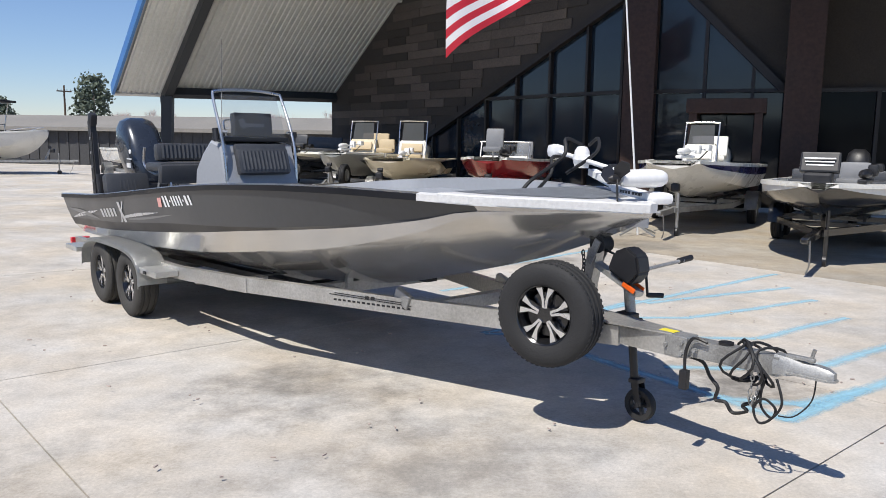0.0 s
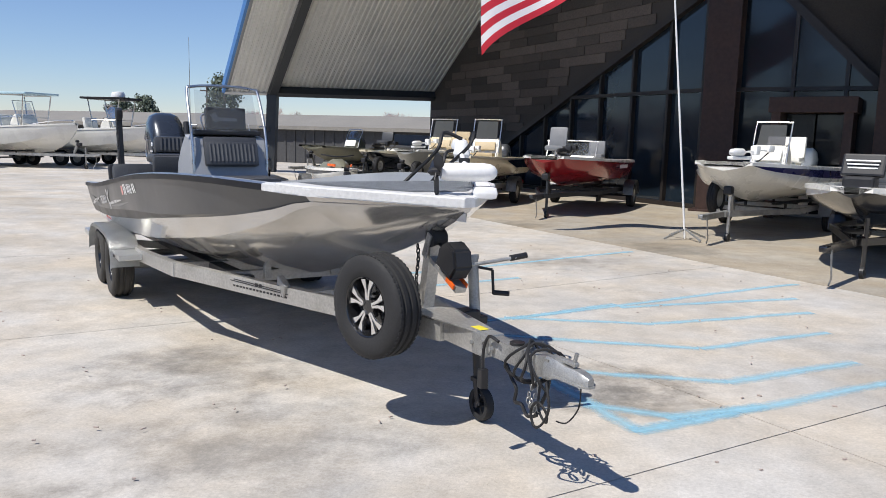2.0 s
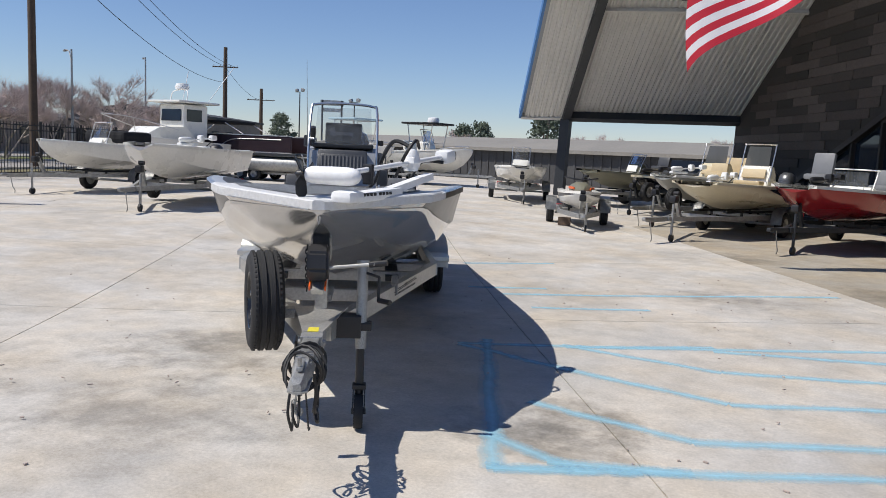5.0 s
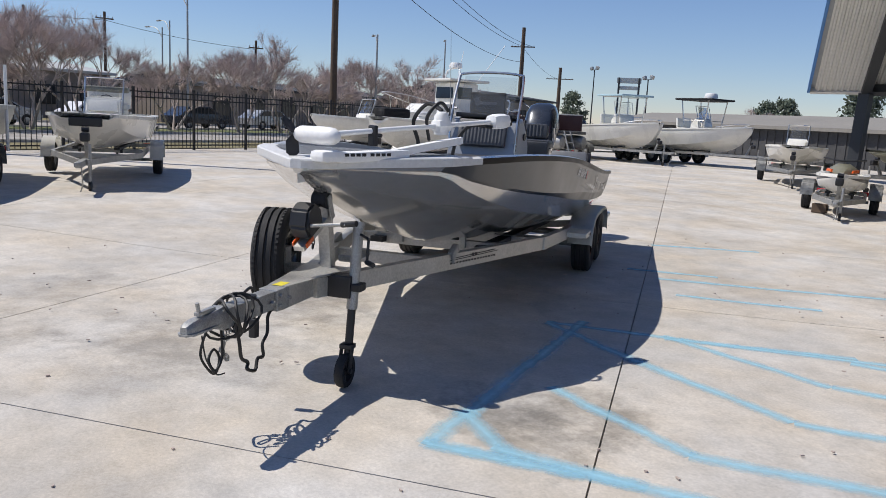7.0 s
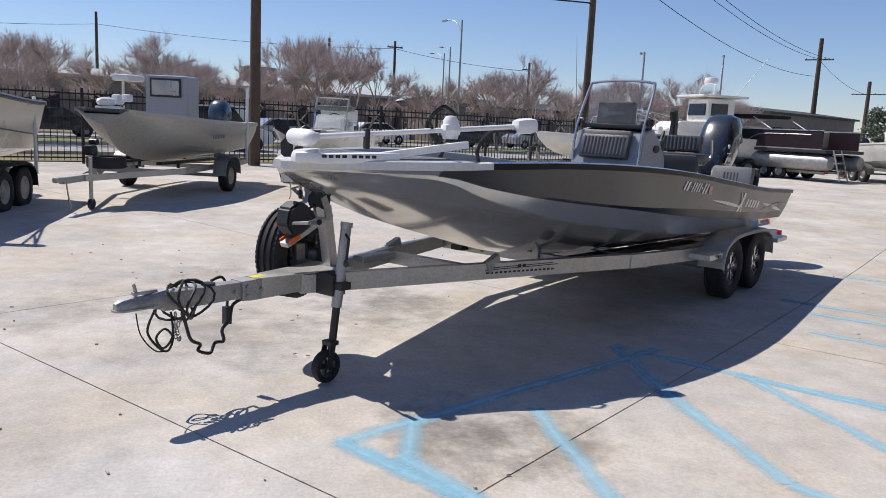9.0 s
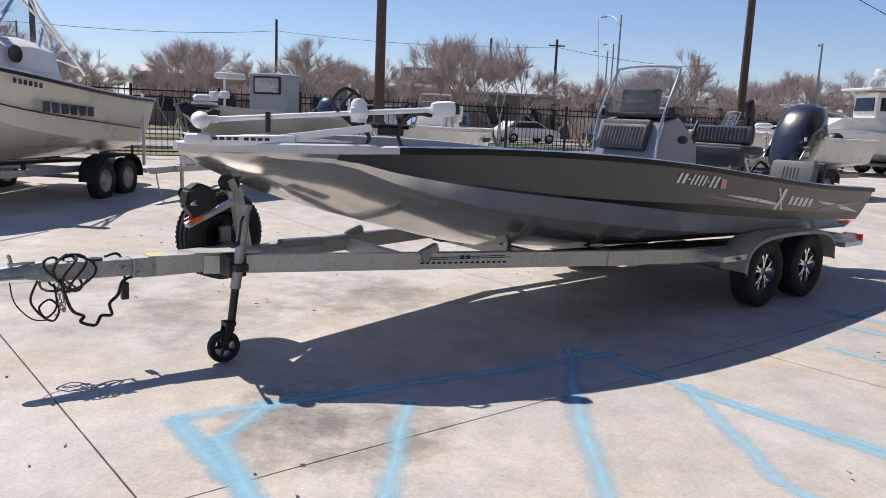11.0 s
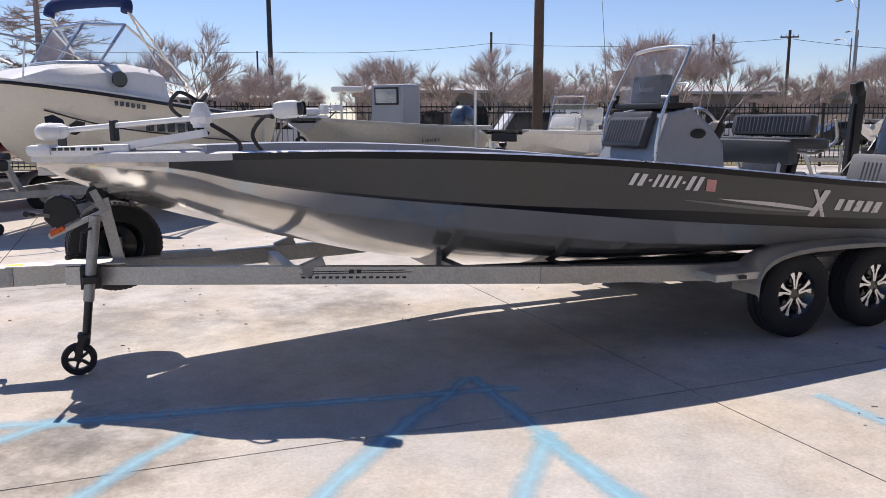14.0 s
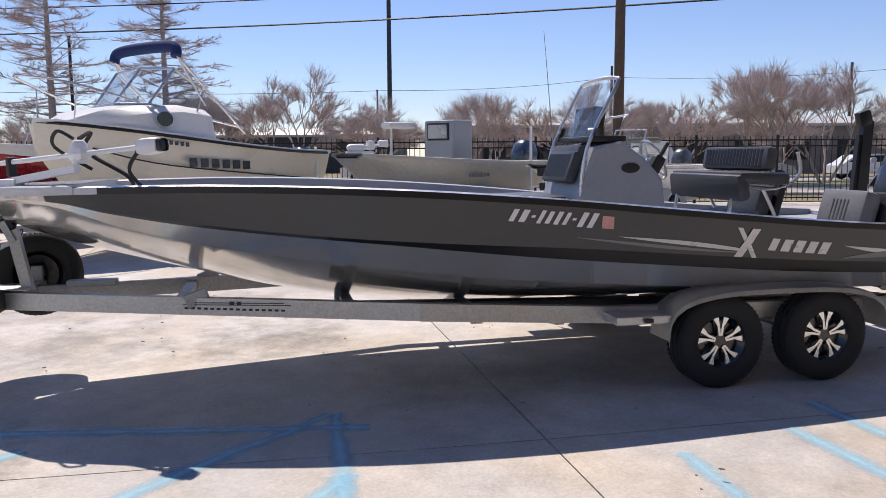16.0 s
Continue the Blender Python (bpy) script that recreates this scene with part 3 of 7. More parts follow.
TR = 3.15
edges = [3.05, 3.8, 4.6, 6.1, 7.6, 9.1, 10.6, 12.1, 13.6, 15.1, 16.4]
for a, b in zip(edges, edges[1:]):
    a, b = a + 0.03, b - 0.03
    ga, gb = glass_top(a) - 0.05, glass_top(b) - 0.05
    if min(ga, gb) < TR:
        pane([(a, 0.12), (b, 0.12), (b, min(gb, TR)), (a, min(ga, TR))], RI, U, NU)
        if gb > TR + 0.2:
            pane([(a + max(0, (TR - ga) * 2), TR + 0.06), (b, TR + 0.06), (b, gb)], RI, U, NU)
    else:
        pane([(a, 0.12), (b, 0.12), (b, TR - 0.05), (a, TR - 0.05)], RI, U, NU)
        pane([(a, TR + 0.05), (b, TR + 0.05), (b, gb), (a, ga)], RI, U, NU)
for s in edges[1:]:
    t = bm_new()
    beam(t, on(RI, U, s, 0, -0.06), on(RI, U, s, glass_top(s), -0.06), 0.09, 0.15, NU)
    part("mullion", t, "mullion", facade)
t = bm_new()
beam(t, on(RI, U, 10.2, TR, -0.05), on(RI, U, 16.4, TR, -0.05), 0.13, 0.1)
part("transom", t, "mullion", facade)
t = bm_new()
beam(t, on(RI, U, 3.05, 0.06, -0.05), on(RI, U, 16.4, 0.06, -0.05), 0.16, 0.14)
part("sill", t, "mullion", facade)
t = bm_new()
beam(t, on(RI, U, 3.05, glass_top(3.05) - 0.05, -0.02), on(RI, U, 16.5, glass_top(16.5) - 0.05, -0.02), 0.2, 0.18)
part("gable_trim", t, "mullion", facade)
# right-hand glass
# darker, duller glass: the dark overhang it would mirror is put into the material
M["glazing_film"] = mat("shaded_glazing", (0.010, 0.012, 0.015), 0.05, 0.0, 0.05, 0.4)
M["glazing_film"].node_tree.nodes["Principled BSDF"].inputs["IOR"].default_value = 1.18


def right_top(s):
    """Upper edge of the brighter glass, where the mirrored gable cuts across it."""
    return max(TR + 0.02, 7.2 - s)


wedge = [0.05, 2.1, 3.3, 4.4, 6.2, 8.0, 9.8, 11.6]
for a, b in zip(wedge, wedge[1:]):
    glaze = "glazing_film" if a > 4 else "glazing"
    pane([(a + 0.04, 0.12), (b - 0.04, 0.12), (b - 0.04, TR - 0.05), (a + 0.04, TR - 0.05)], FOLD, W, NW, material=glaze)
    if right_top(a) > TR + 0.2:
        c = min(b - 0.04, 7.2 - TR - 0.1)
        pane([(a + 0.04, TR + 0.05), (c, TR + 0.05), (c, right_top(c) - 0.04), (a + 0.04, right_top(a) - 0.04)], FOLD, W, NW)
    t = bm_new()
    beam(t, on(FOLD, W, b, 0, -0.05, NW), on(FOLD, W, b, right_top(b), -0.05, NW), 0.09, 0.15, NW)
    part("mullion", t, "mullion", facade)
t = bm_new()
beam(t, on(FOLD, W, 0, TR, -0.05, NW), on(FOLD, W, 11.6, TR, -0.05, NW), 0.13, 0.1)
part("transom", t, "mullion", facade)
# this trim follows the edge of the gable's reflection
t = bm_new()
beam(t, on(FOLD, W, 0.5, 6.7, -0.02, NW), on(FOLD, W, 7.2 - TR, TR, -0.02, NW), 0.2, 0.18, NW)
part("gable_trim", t, "mullion", facade)
# dark panel added for the glass above, which mirrors the dark overhang
t = bm_new()
slab(t, [(0, 7.2), (7.2 - TR, TR), (11.6, TR), (16, 0), (16, 3.6), (0, 14.3)], 0.2, Matrix.Translation(on(FOLD, W, 0, 0, -0.3, NW)) @ Matrix((W, Vector((0, 0, 1)), W.cross(Vector((0, 0, 1))))).transposed().to_4x4())
part("dark_mirror_panel", t, "plank_back", facade)
# side wall of the showroom that runs back from the corner, ribbed
t = bm_new()
corrugated(t, Vector((RI.x, RI.y, 0)), Vector((0.88, 0.475, 0)), Vector((0, 0, 1)), 14, 3.6, 0.3, 0.04)
part("side_cladding", t, "roof_light", facade, "pale horizontal ribbed metal side wall")

for sc, out in ((0.45, 0.12), (4.45, 0.75)):
    p = on(FOLD, W, sc, 0, out, NW)
    c = thing("steel_column", Matrix.Translation(p) @ turn("Z", -22.5).to_4x4(), "massive rust-brown steel column in front of the glass", "column", "brown showroom columns")
    t = bm_new()
    for yy in (-0.26, 0.26):
        box(t, (0, yy, 5.5), (0.82, 0.07, 11), bev=0.01)
    box(t, (0, 0, 5.5), (0.1, 0.5, 11))
    part("shaft", t, "steel_brown", c)
    t = bm_new()
    box(t, (0, 0, 0.03), (1.1, 0.9, 0.06), bev=0.01)
    part("base_plate", t, "steel_brown", c)

door = thing("door_1", Matrix.Translation(on(FOLD, W, 2.72, 0, 0.5, NW)) @ turn("Z", -22.5).to_4x4(), "dark brown entrance portal with a deep dark opening", "door", kind="structure")
t = bm_new()
for xx in (-0.78, 0.78):
    box(t, (xx, 0, 1.3), (0.2, 1.0, 2.6), bev=0.01)
box(t, (0, 0, 2.72), (1.9, 1.1, 0.36), bev=0.01)
part("portal", t, "steel_brown", door)
for xx in (-0.34, 0.34):
    t = bm_new()
    box(t, (xx, 0.38, 1.28), (0.64, 0.05, 2.5), bev=0.008)
    part("door_leaf", t, "pane_dark", door)


# ---- wheels ----
def tyre_mesh(bm, r, w, rim, mi=0, lugs=36):
    """A tyre about the y axis with grooves round it and lugs along the shoulders."""
    m = Matrix.Rotation(radians(90), 4, "X")
    h = w / 2
    prof = [(rim, -h * 0.80), (rim + 0.02, -h * 0.95), ((r + rim) / 2, -h), (r - 0.035, -h * 0.97), (r - 0.008, -h * 0.80)]
    for g in (-0.5, 0.0, 0.5):
        c = g * h
        prof += [(r, c - 0.012), (r - 0.012, c - 0.007), (r - 0.012, c + 0.007), (r, c + 0.012)]
    prof += [(r - 0.008, h * 0.80), (r - 0.035, h * 0.97), ((r + rim) / 2, h), (rim + 0.02, h * 0.95), (rim, h * 0.80)]
    lathe(bm, prof, m, 40, mi, closed=True)
    for i in range(lugs):
        a = i * math.tau / lugs
        for s in (-1, 1):
            box(bm, ((r - 0.006) * math.cos(a), s * h * 0.70, (r - 0.006) * math.sin(a)), (0.010, h * 0.15, 0.018), Matrix.Rotation(-a, 3, "Y"), mi=mi)


def rim_mesh(bright, dark, R, side):
    """A two-tone rim: a black dish and five split bright spokes. side: the face's y direction."""
    m = Matrix.Rotation(radians(90), 4, "X")
    lathe(dark, [(R, -0.085), (R + 0.006, -0.09), (R + 0.006, 0.09), (R, 0.085), (R - 0.03, 0.03 * side), (0.05, 0.005 * side), (0.05, -0.02 * side), (R - 0.04, -0.02 * side)], m, 36, 0, closed=True)
    lathe(dark, [(0.001, 0.0), (0.05, 0.0), (0.05, -0.06), (0.001, -0.062)] if side > 0 else [(0.001, 0.0), (0.05, 0.0), (0.05, 0.06), (0.001, 0.062)], m, 16)
    face = side * 0.07
    for i in range(5):
        a = i * math.tau / 5 + math.pi / 2
        mm = Matrix.Translation((0, face, 0)) @ Matrix.Rotation(radians(90), 4, "X")

        def ring(pairs):
            return [(rr * math.cos(a + off), rr * math.sin(a + off)) for rr, off in pairs]
        for s in (-1, 1):
            pts = ring([(0.040, 0.0), (R * 0.5, 0.05 * s), (R - 0.008, 0.12 * s), (R - 0.006, 0.36 * s), (R * 0.6, 0.22 * s), (0.046, 0.34 * s)])
            slab(bright, pts if s > 0 else pts[::-1], 0.018 * side, mm)
    for i in range(5):
        a = i * math.tau / 5 + math.pi / 2 + 0.3
        cyl(dark, (0.07 * math.cos(a), face * 0.5, 0.07 * math.sin(a)), (0.07 * math.cos(a), face * 0.95, 0.07 * math.sin(a)), 0.011, n=6)


def wheel(parent, c, r=0.33, w=0.22, side=1, dusty=False, fancy=True, name="wheel"):
    R = r * 0.55
    hub = new(name)
    hub.parent = parent
    hub.matrix_basis = Matrix.Translation(c)
    t = bm_new()
    tyre_mesh(t, r, w, R, lugs=56 if fancy else 0)
    part("tyre", t, "rubber_dusty" if dusty else "rubber", hub, smooth=35)
    a, b = bm_new(), bm_new()
    if fancy:
        rim_mesh(a, b, R, side)
        part("spokes", a, "rim_bright", hub, "machined silver split spokes")
        part("rim", b, "rim_black", hub, smooth=35)
    else:
        m = Matrix.Rotation(radians(90), 4, "X")
        s = -side
        lathe(b, [(R, -0.08), (R, 0.08), (R * 0.9, 0.03 * s), (R * 0.55, 0.05 * s), (R * 0.3, 0.065 * s), (0.01, 0.065 * s), (0.01, -0.02), (R * 0.9, -0.06)], m, 20, 0, closed=True)
        part("rim", b, "galv", hub, smooth=35)
        a.free()
    return hub


# ---- main boat and trailer ----
BOAT = pose(1.892, 3.627, 0, 0, 0, -49.2)
SX = [-8.4, -7.0, -6.0, -5.0, -4.0, -3.3, -2.7, -2.25, -1.85, -1.5, -1.25, -1.09]
KZ = [0.42, 0.40, 0.39, 0.40, 0.48, 0.60, 0.755, 0.88, 1.00, 1.13, 1.24, 1.32]
CY = [0.96, 0.99, 0.99, 0.97, 0.93, 0.86, 0.80, 0.72, 0.63, 0.37, 0.16, 0.03]
CZ = [0.50, 0.55, 0.62, 0.70, 0.83, 0.93, 1.05, 1.17, 1.30, 1.325, 1.335, 1.34]
NY = [1.05, 1.09, 1.10, 1.09, 1.04, 0.95, 0.85, 0.75, 0.64, 0.38, 0.17, 0.035]
NZ = [0.60, 0.69, 0.78, 0.88, 1.00, 1.08, 1.16, 1.24, 1.325, 1.335, 1.345, 1.35]
GY = [1.13, 1.17, 1.18, 1.18, 1.14, 1.06, 0.95, 0.83, 0.70, 0.42, 0.20, 0.05]
GZ = [0.94, 1.06, 1.165, 1.27, 1.35, 1.385, 1.40, 1.40, 1.395, 1.39, 1.385, 1.38]


def station(x):
    k, cy, cz, ny, nz, gy, gz = (ease(x, SX, v) for v in (KZ, CY, CZ, NY, NZ, GY, GZ))
    rake = max(0.0, 1 - (x + 8.4) / 0.9) * 0.30 if x < -7.5 else 0.0
    fore = max(0.0, min(1.0, (x + 3.6) / 2.4))
    lip = ease(x, [-9, -3.4, -2.5, -1], [0.03, 0.03, 0.0, 0.0])
    pts = [(0, k), (cy * 0.35, k + (cz - k) * (0.22 - 0.04 * fore)), (cy * 0.7, k + (cz - k) * (0.56 - 0.06 * fore)), (cy, cz), (ny, nz),
           (ny + lip, nz + ease(x, [-9, -5.5, -3.6, -1], [0.25, 0.22, 0.07, 0.10]) * (gz - nz)), (ny + lip + (gy - ny - lip) * 0.45, nz + (gz - nz) * 0.5), (gy, gz)]
    return [Vector((x - rake * (z - k) / (gz - k), y, z)) for y, z in pts]


def side_y(x, z):
    """Half width of the hull at a height."""
    st = station(x)
    for a, b in zip(st, st[1:]):
        if a.z <= z <= b.z:
            return a.y + (b.y - a.y) * (z - a.z) / max(b.z - a.z, 1e-6)
    return st[-1].y


def deck_z(x):
    return ease(x, [-8.8, -7.55, -7.5, -4.75, -4.7, -1.0], [0.90, 0.90, 0.74, 0.74, 1.22, 1.32])


TRAILER, BOAT = BOAT, BOAT @ Matrix.Translation((-1.5, 0, 0)) @ Matrix.Rotation(radians(0.66), 4, "Y") @ Matrix.Translation((1.5, 0, 0))
boat = thing("bay_boat", BOAT, "grey and charcoal aluminium bay boat on a tandem trailer", "boat")
t = bm_new()
xs = sorted(set(round(v, 3) for v in [-8.4 + i * 0.2 for i in range(37)] + SX))
rows = []
for x in xs:
    s = station(x)
    rows.append(s[::-1] + [Vector((p.x, -p.y, p.z)) for p in s[1:]])
# strip 2: black painted for the shaded ground mirrored low on the side
strip_mats = [1, 1, 2, 0, 0, 0, 0, 0, 0, 0, 0, 2, 1, 1]
vs = skin(t, rows, strip_mats)
f = t.faces.new(vs[0])
f.material_index = 0
t.faces.new(vs[-1])
for r0, r1 in zip(vs, vs[1:]):
    for c in (2, 3, 4, 7, 10, 11, 12):
        if c in (3, 4, 7, 10, 11) or r0[c].co.x < -2.6:
            e = t.edges.get((r0[c], r1[c]))
            if e:
                e.smooth = False
for f in t.faces:
    cx = f.calc_center_median().x
    if f.material_index in (1, 2) and cx > -1.85:
        f.material_index = 0
    if f.material_index == 2 and cx > -3.6:
        f.material_index = 1
part("hull", t, ["hull_silver", "hull_dark", "line_and_mirror"], boat, smooth=22)

# rub rail and gunwale cap, inner sides, deck
for sgn in (1, -1):
    t = bm_new()
    rows = []
    for x in xs:
        s = station(x)[-1]
        w = min(0.11, s.y * 0.9)
        o = [Vector((s.x, s.y + 0.012, s.z - 0.03)), Vector((s.x, s.y + 0.012, s.z + 0.012)), Vector((s.x, s.y - 0.02, s.z + 0.022)), Vector((s.x, s.y - w, s.z + 0.014)),
             Vector((s.x, max(min(s.y - w, side_y(x, min(deck_z(x), s.z - 0.02) - 0.05) - 0.05), 0.0), min(deck_z(x), s.z - 0.02) - 0.05))]
        rows.append([Vector((p.x, p.y * sgn, p.z)) for p in o])
    skin(t, rows, [2, 1, 0, 0])
    for f in t.faces:
        c = f.calc_center_median()
        if c.x > -2.15 and f.material_index in (1, 0):
            f.material_index = 3
        elif f.material_index == 2 and c.x > -2.1:
            f.material_index = 3
    part("gunwale", t, ["console", "chrome", "line_and_mirror", "cap"], boat, smooth=30)
t = bm_new()
rows = []
for x in (-2.05, -1.85, -1.65, -1.5, -1.37, -1.25, -1.15, -1.09, -1.06):
    v = station(min(x, -1.09))[-1]
    y = v.y + 0.016 if x < -1.08 else 0.035
    rows.append([Vector((x, -y, v.z - 0.024)), Vector((x, -y, v.z + 0.022)), Vector((x, -y + 0.012, v.z + 0.03)), Vector((x, y - 0.012, v.z + 0.03)), Vector((x, y, v.z + 0.022)), Vector((x, y, v.z - 0.024))])
vs = skin(t, rows, closed=True)
t.faces.new(vs[0])
t.faces.new(vs[-1])
part("bow_plate", t, "cap", boat, "speckled pale bow cap plate")
t = bm_new()
skin(t, [[Vector((x, -max(station(x)[-1].y - 0.13, 0.03), station(x)[-1].z + 0.034)), Vector((x, max(station(x)[-1].y - 0.13, 0.03), station(x)[-1].z + 0.034))] for x in (-2.06, -1.85, -1.65, -1.5, -1.37)])
bmesh.ops.solidify(t, geom=t.faces[:], thickness=0.004)
part("bow_deck", t, "deck", boat, "grey coated bow deck panel")
t = bm_new()
rows = []
dx = sorted(set(xs + [-7.52, -7.48, -4.73, -4.68]))
for x in dx:
    if x > -1.15:
        continue
    s = station(x)[-1]
    w = max(s.y - min(0.11, s.y * 0.9), 0.01)
    z = min(deck_z(x), s.z - 0.02)
    w = max(min(w, side_y(x, z) - 0.05), 0.01)
    rows.append([Vector((s.x, -w, z)), Vector((s.x, 0, z + 0.01)), Vector((s.x, w, z))])
skin(t, rows)
part("deck", t, "deck", boat)
t = bm_new()
box(t, (-3.3, 0.35, 1.305), (0.7, 0.55, 0.018), bev=0.006)
box(t, (-3.3, -0.35, 1.305), (0.7, 0.55, 0.018), bev=0.006)
box(t, (-2.2, 0.0, 1.318), (0.45, 0.4, 0.018), bev=0.006)
part("hatch", t, "deck", boat)
t = bm_new()
box(t, (-2.62, -0.1, 1.325), (0.5, 0.35, 0.02), bev=0.008)
part("foot_pedal_tray", t, "black", boat)

# side marks: registration bars, swoosh and name shapes on both sides
def side_bar(bm, x, zf, w, h, sgn, lean=0.0, off=0.006):
    """A small slanted plate that lies on the upper side at a fraction zf of its height."""
    q = []
    for dx_, dz in ((-w / 2, -h / 2), (w / 2, -h / 2), (w / 2, h / 2), (-w / 2, h / 2)):
        st = station(x + dx_ - lean * dz * 1.0)
        a, b = st[4], st[7]
        f_ = zf + dz / (b.z - a.z)
        mid = st[6]
        p = a.lerp(mid, f_ / 0.5) if f_ < 0.5 else mid.lerp(b, (f_ - 0.5) / 0.5)
        q.append(Vector((p.x, (p.y + off) * sgn, p.z + 0.001)))
    bm.faces.new([bm.verts.new(p) for p in q])


M["decal"] = mat("silver_decal", (0.55, 0.55, 0.56), 0.3, 0.4, 0.1, 12)
M["decal_white"] = mat("white_decal", (0.8, 0.8, 0.8), 0.5, 0.0, 0.05, 12)
M["decal_grey"] = mat("grey_decal", (0.2, 0.2, 0.2), 0.4, 0.2, 0.1, 12)
M["decal_pink"] = mat("pink_sticker", (0.70, 0.35, 0.32), 0.6, 0.0, 0.2, 30)


def side_strip(bm, pts, sgn, off=0.006):
    """A strip on the upper side through (x, low fraction, high fraction)."""
    rows_ = []
    for x, f0, f1 in pts:
        st = station(x)
        a, mid, b = st[4], st[6], st[7]
        row = []
        for f_ in (f0, f1):
            p = a.lerp(mid, f_ / 0.5) if f_ < 0.5 else mid.lerp(b, (f_ - 0.5) / 0.5)
            row.append(Vector((p.x, (p.y + off) * sgn, p.z)))
        rows_.append(row)
    skin(bm, rows_)


for sgn in (1, -1):
    x = -4.78
    for i, (w, h) in enumerate(((0.05, 0.07), (0.06, 0.07), (0.035, 0.014), (0.04, 0.075), (0.045, 0.07), (0.045, 0.075), (0.04, 0.07), (0.035, 0.014), (0.055, 0.085), (0.055, 0.085))):
        t = bm_new()
        side_bar(t, x - w / 2, 0.715, w * 0.72, h * 1.2, sgn, 0.5)
        part("registration_bar", t, "decal_white", boat, "white slanted registration mark")
        x -= w + 0.016
    t = bm_new()
    side_bar(t, x - 0.065, 0.70, 0.085, 0.085, sgn)
    part("sticker", t, "decal_pink", boat)
    t = bm_new()
    for u in (-1, 1):
        side_bar(t, -6.53 - 0.030 * u, 0.51 + 0.135 * u, 0.065, 0.108, sgn, 0.55, 0.008)
        side_bar(t, -6.53 + 0.036 * u, 0.51 + 0.135 * u, 0.040, 0.108, sgn, -0.65, 0.006)
    part("name_cross", t, "decal", boat, "silver crossed name emblem")
    for i in range(5):
        t = bm_new()
        side_bar(t, -6.745 - i * 0.105, 0.51 - 0.006 * i, 0.072 if i else 0.06, 0.088, sgn, 0.35, 0.006)
        part("name_bar", t, "decal", boat, "silver slanted name bar")
    t = bm_new()
    n = 18
    side_strip(t, [(-5.25 - 1.25 * i / n, 0.40 - 0.10 * math.sin(i / n * 2.2), 0.41 - 0.10 * math.sin(i / n * 2.2) + 0.05 * math.sin(i / n * math.pi)) for i in range(n + 1)], sgn, 0.005)
    part("swoosh", t, "decal_grey", boat, "grey sweeping side graphic")
    t = bm_new()
    side_strip(t, [(-5.55 - 0.92 * i / n, 0.47 - 0.12 * (i / n) ** 0.8, 0.475 - 0.10 * (i / n) ** 0.8 + 0.06 * math.sin(i / n * 2.6)) for i in range(n + 1)], sgn, 0.007)
    part("swoosh", t, "decal", boat)
    for a_, b_, h_ in ((0.56, 0.25, 0.07), (0.30, 0.56, 0.09)):
        t = bm_new()
        side_strip(t, [(-7.33 - 0.95 * i / n, a_ + (b_ - a_) * i / n - 0.01 - 0.5 * h_ * math.sin(i / n * 3.1), a_ + (b_ - a_) * i / n + h_ * math.sin(i / n * 3.1)) for i in range(n + 1)], sgn, 0.005 + 0.02 * h_)
        part("swoosh", t, "decal_grey" if h_ > 0.08 else "decal", boat)


# cushions
def cushion(bm, c, s, rot=None, bev=0.05, mi=0):
    """A padded block."""
    box(bm, c, s, rot, bev=bev, mi=mi)


def pleat_row(parent, c, s, rot, pleats):
    """Stitched rolls across the face of a cushion, each a part."""
    for i in range(pleats):
        bm, mi = bm_new(), 0
        u = ((i + 0.5) / pleats - 0.5) * s[1] * 0.88
        off = Vector((0, u, s[2] / 2 - 0.013))
        a = off + Vector((-s[0] * 0.36, 0, 0))
        b = off + Vector((s[0] * 0.36, 0, 0))
        r = rot or Matrix.Identity(3)
        cyl(bm, Vector(c) + r @ a, Vector(c) + r @ b, s[1] * 0.88 / pleats * 0.52, n=8, mi=mi)
        part("pleat", bm, "vinyl", parent, smooth=40)


CYC = -0.06
con = new("console")
con.parent = boat
t = bm_new()
prof = [(-5.50, 0.74), (-5.57, 1.20), (-5.72, 1.62), (-5.95, 1.66), (-6.15, 1.52), (-6.30, 1.36), (-6.38, 0.74)]
rows = []
for yy, ins in ((-0.40, 0.02), (-0.385, 0.0), (0.385, 0.0), (0.40, 0.02)):
    rows.append([Vector((x + (ins if x < -5.9 else -ins), CYC + yy, z - (ins if z > 1 else 0))) for x, z in prof])
vs = skin(t, rows, closed=True)
t.faces.new(vs[0])
t.faces.new(vs[-1])
part("console_body", t, "console", con, "light grey moulded body", smooth=25)
t = bm_new()
cushion(t, (-5.605, CYC, 1.46), (0.26, 0.56, 0.09), turn("Y", 70), 0.03)
pleat_row(con, (-5.605, CYC, 1.46), (0.26, 0.56, 0.09), turn("Y", 70), 12)
box(t, (-5.66, CYC, 1.575), (0.12, 0.56, 0.07), turn("Y", 70), bev=0.025)
part("console_backrest", t, "vinyl", con, "pleated charcoal vinyl backrest", smooth=40)
t = bm_new()
cushion(t, (-5.28, CYC, 1.19), (0.48, 0.72, 0.11), None, 0.04)
part("front_seat", t, "vinyl", con, smooth=40)
t = bm_new()
box(t, (-5.30, CYC, 0.94), (0.42, 0.66, 0.42), bev=0.02)
part("seat_base", t, "console", con)
t = bm_new()
box(t, (-5.86, CYC, 1.68), (0.30, 0.70, 0.05), bev=0.015)
part("dash", t, "black", con)
t = bm_new()
box(t, (-5.84, CYC, 1.82), (0.10, 0.42, 0.24), turn("Y", -8), bev=0.02)
part("display_cover", t, "black", con, "black covered chart display")
t = bm_new()
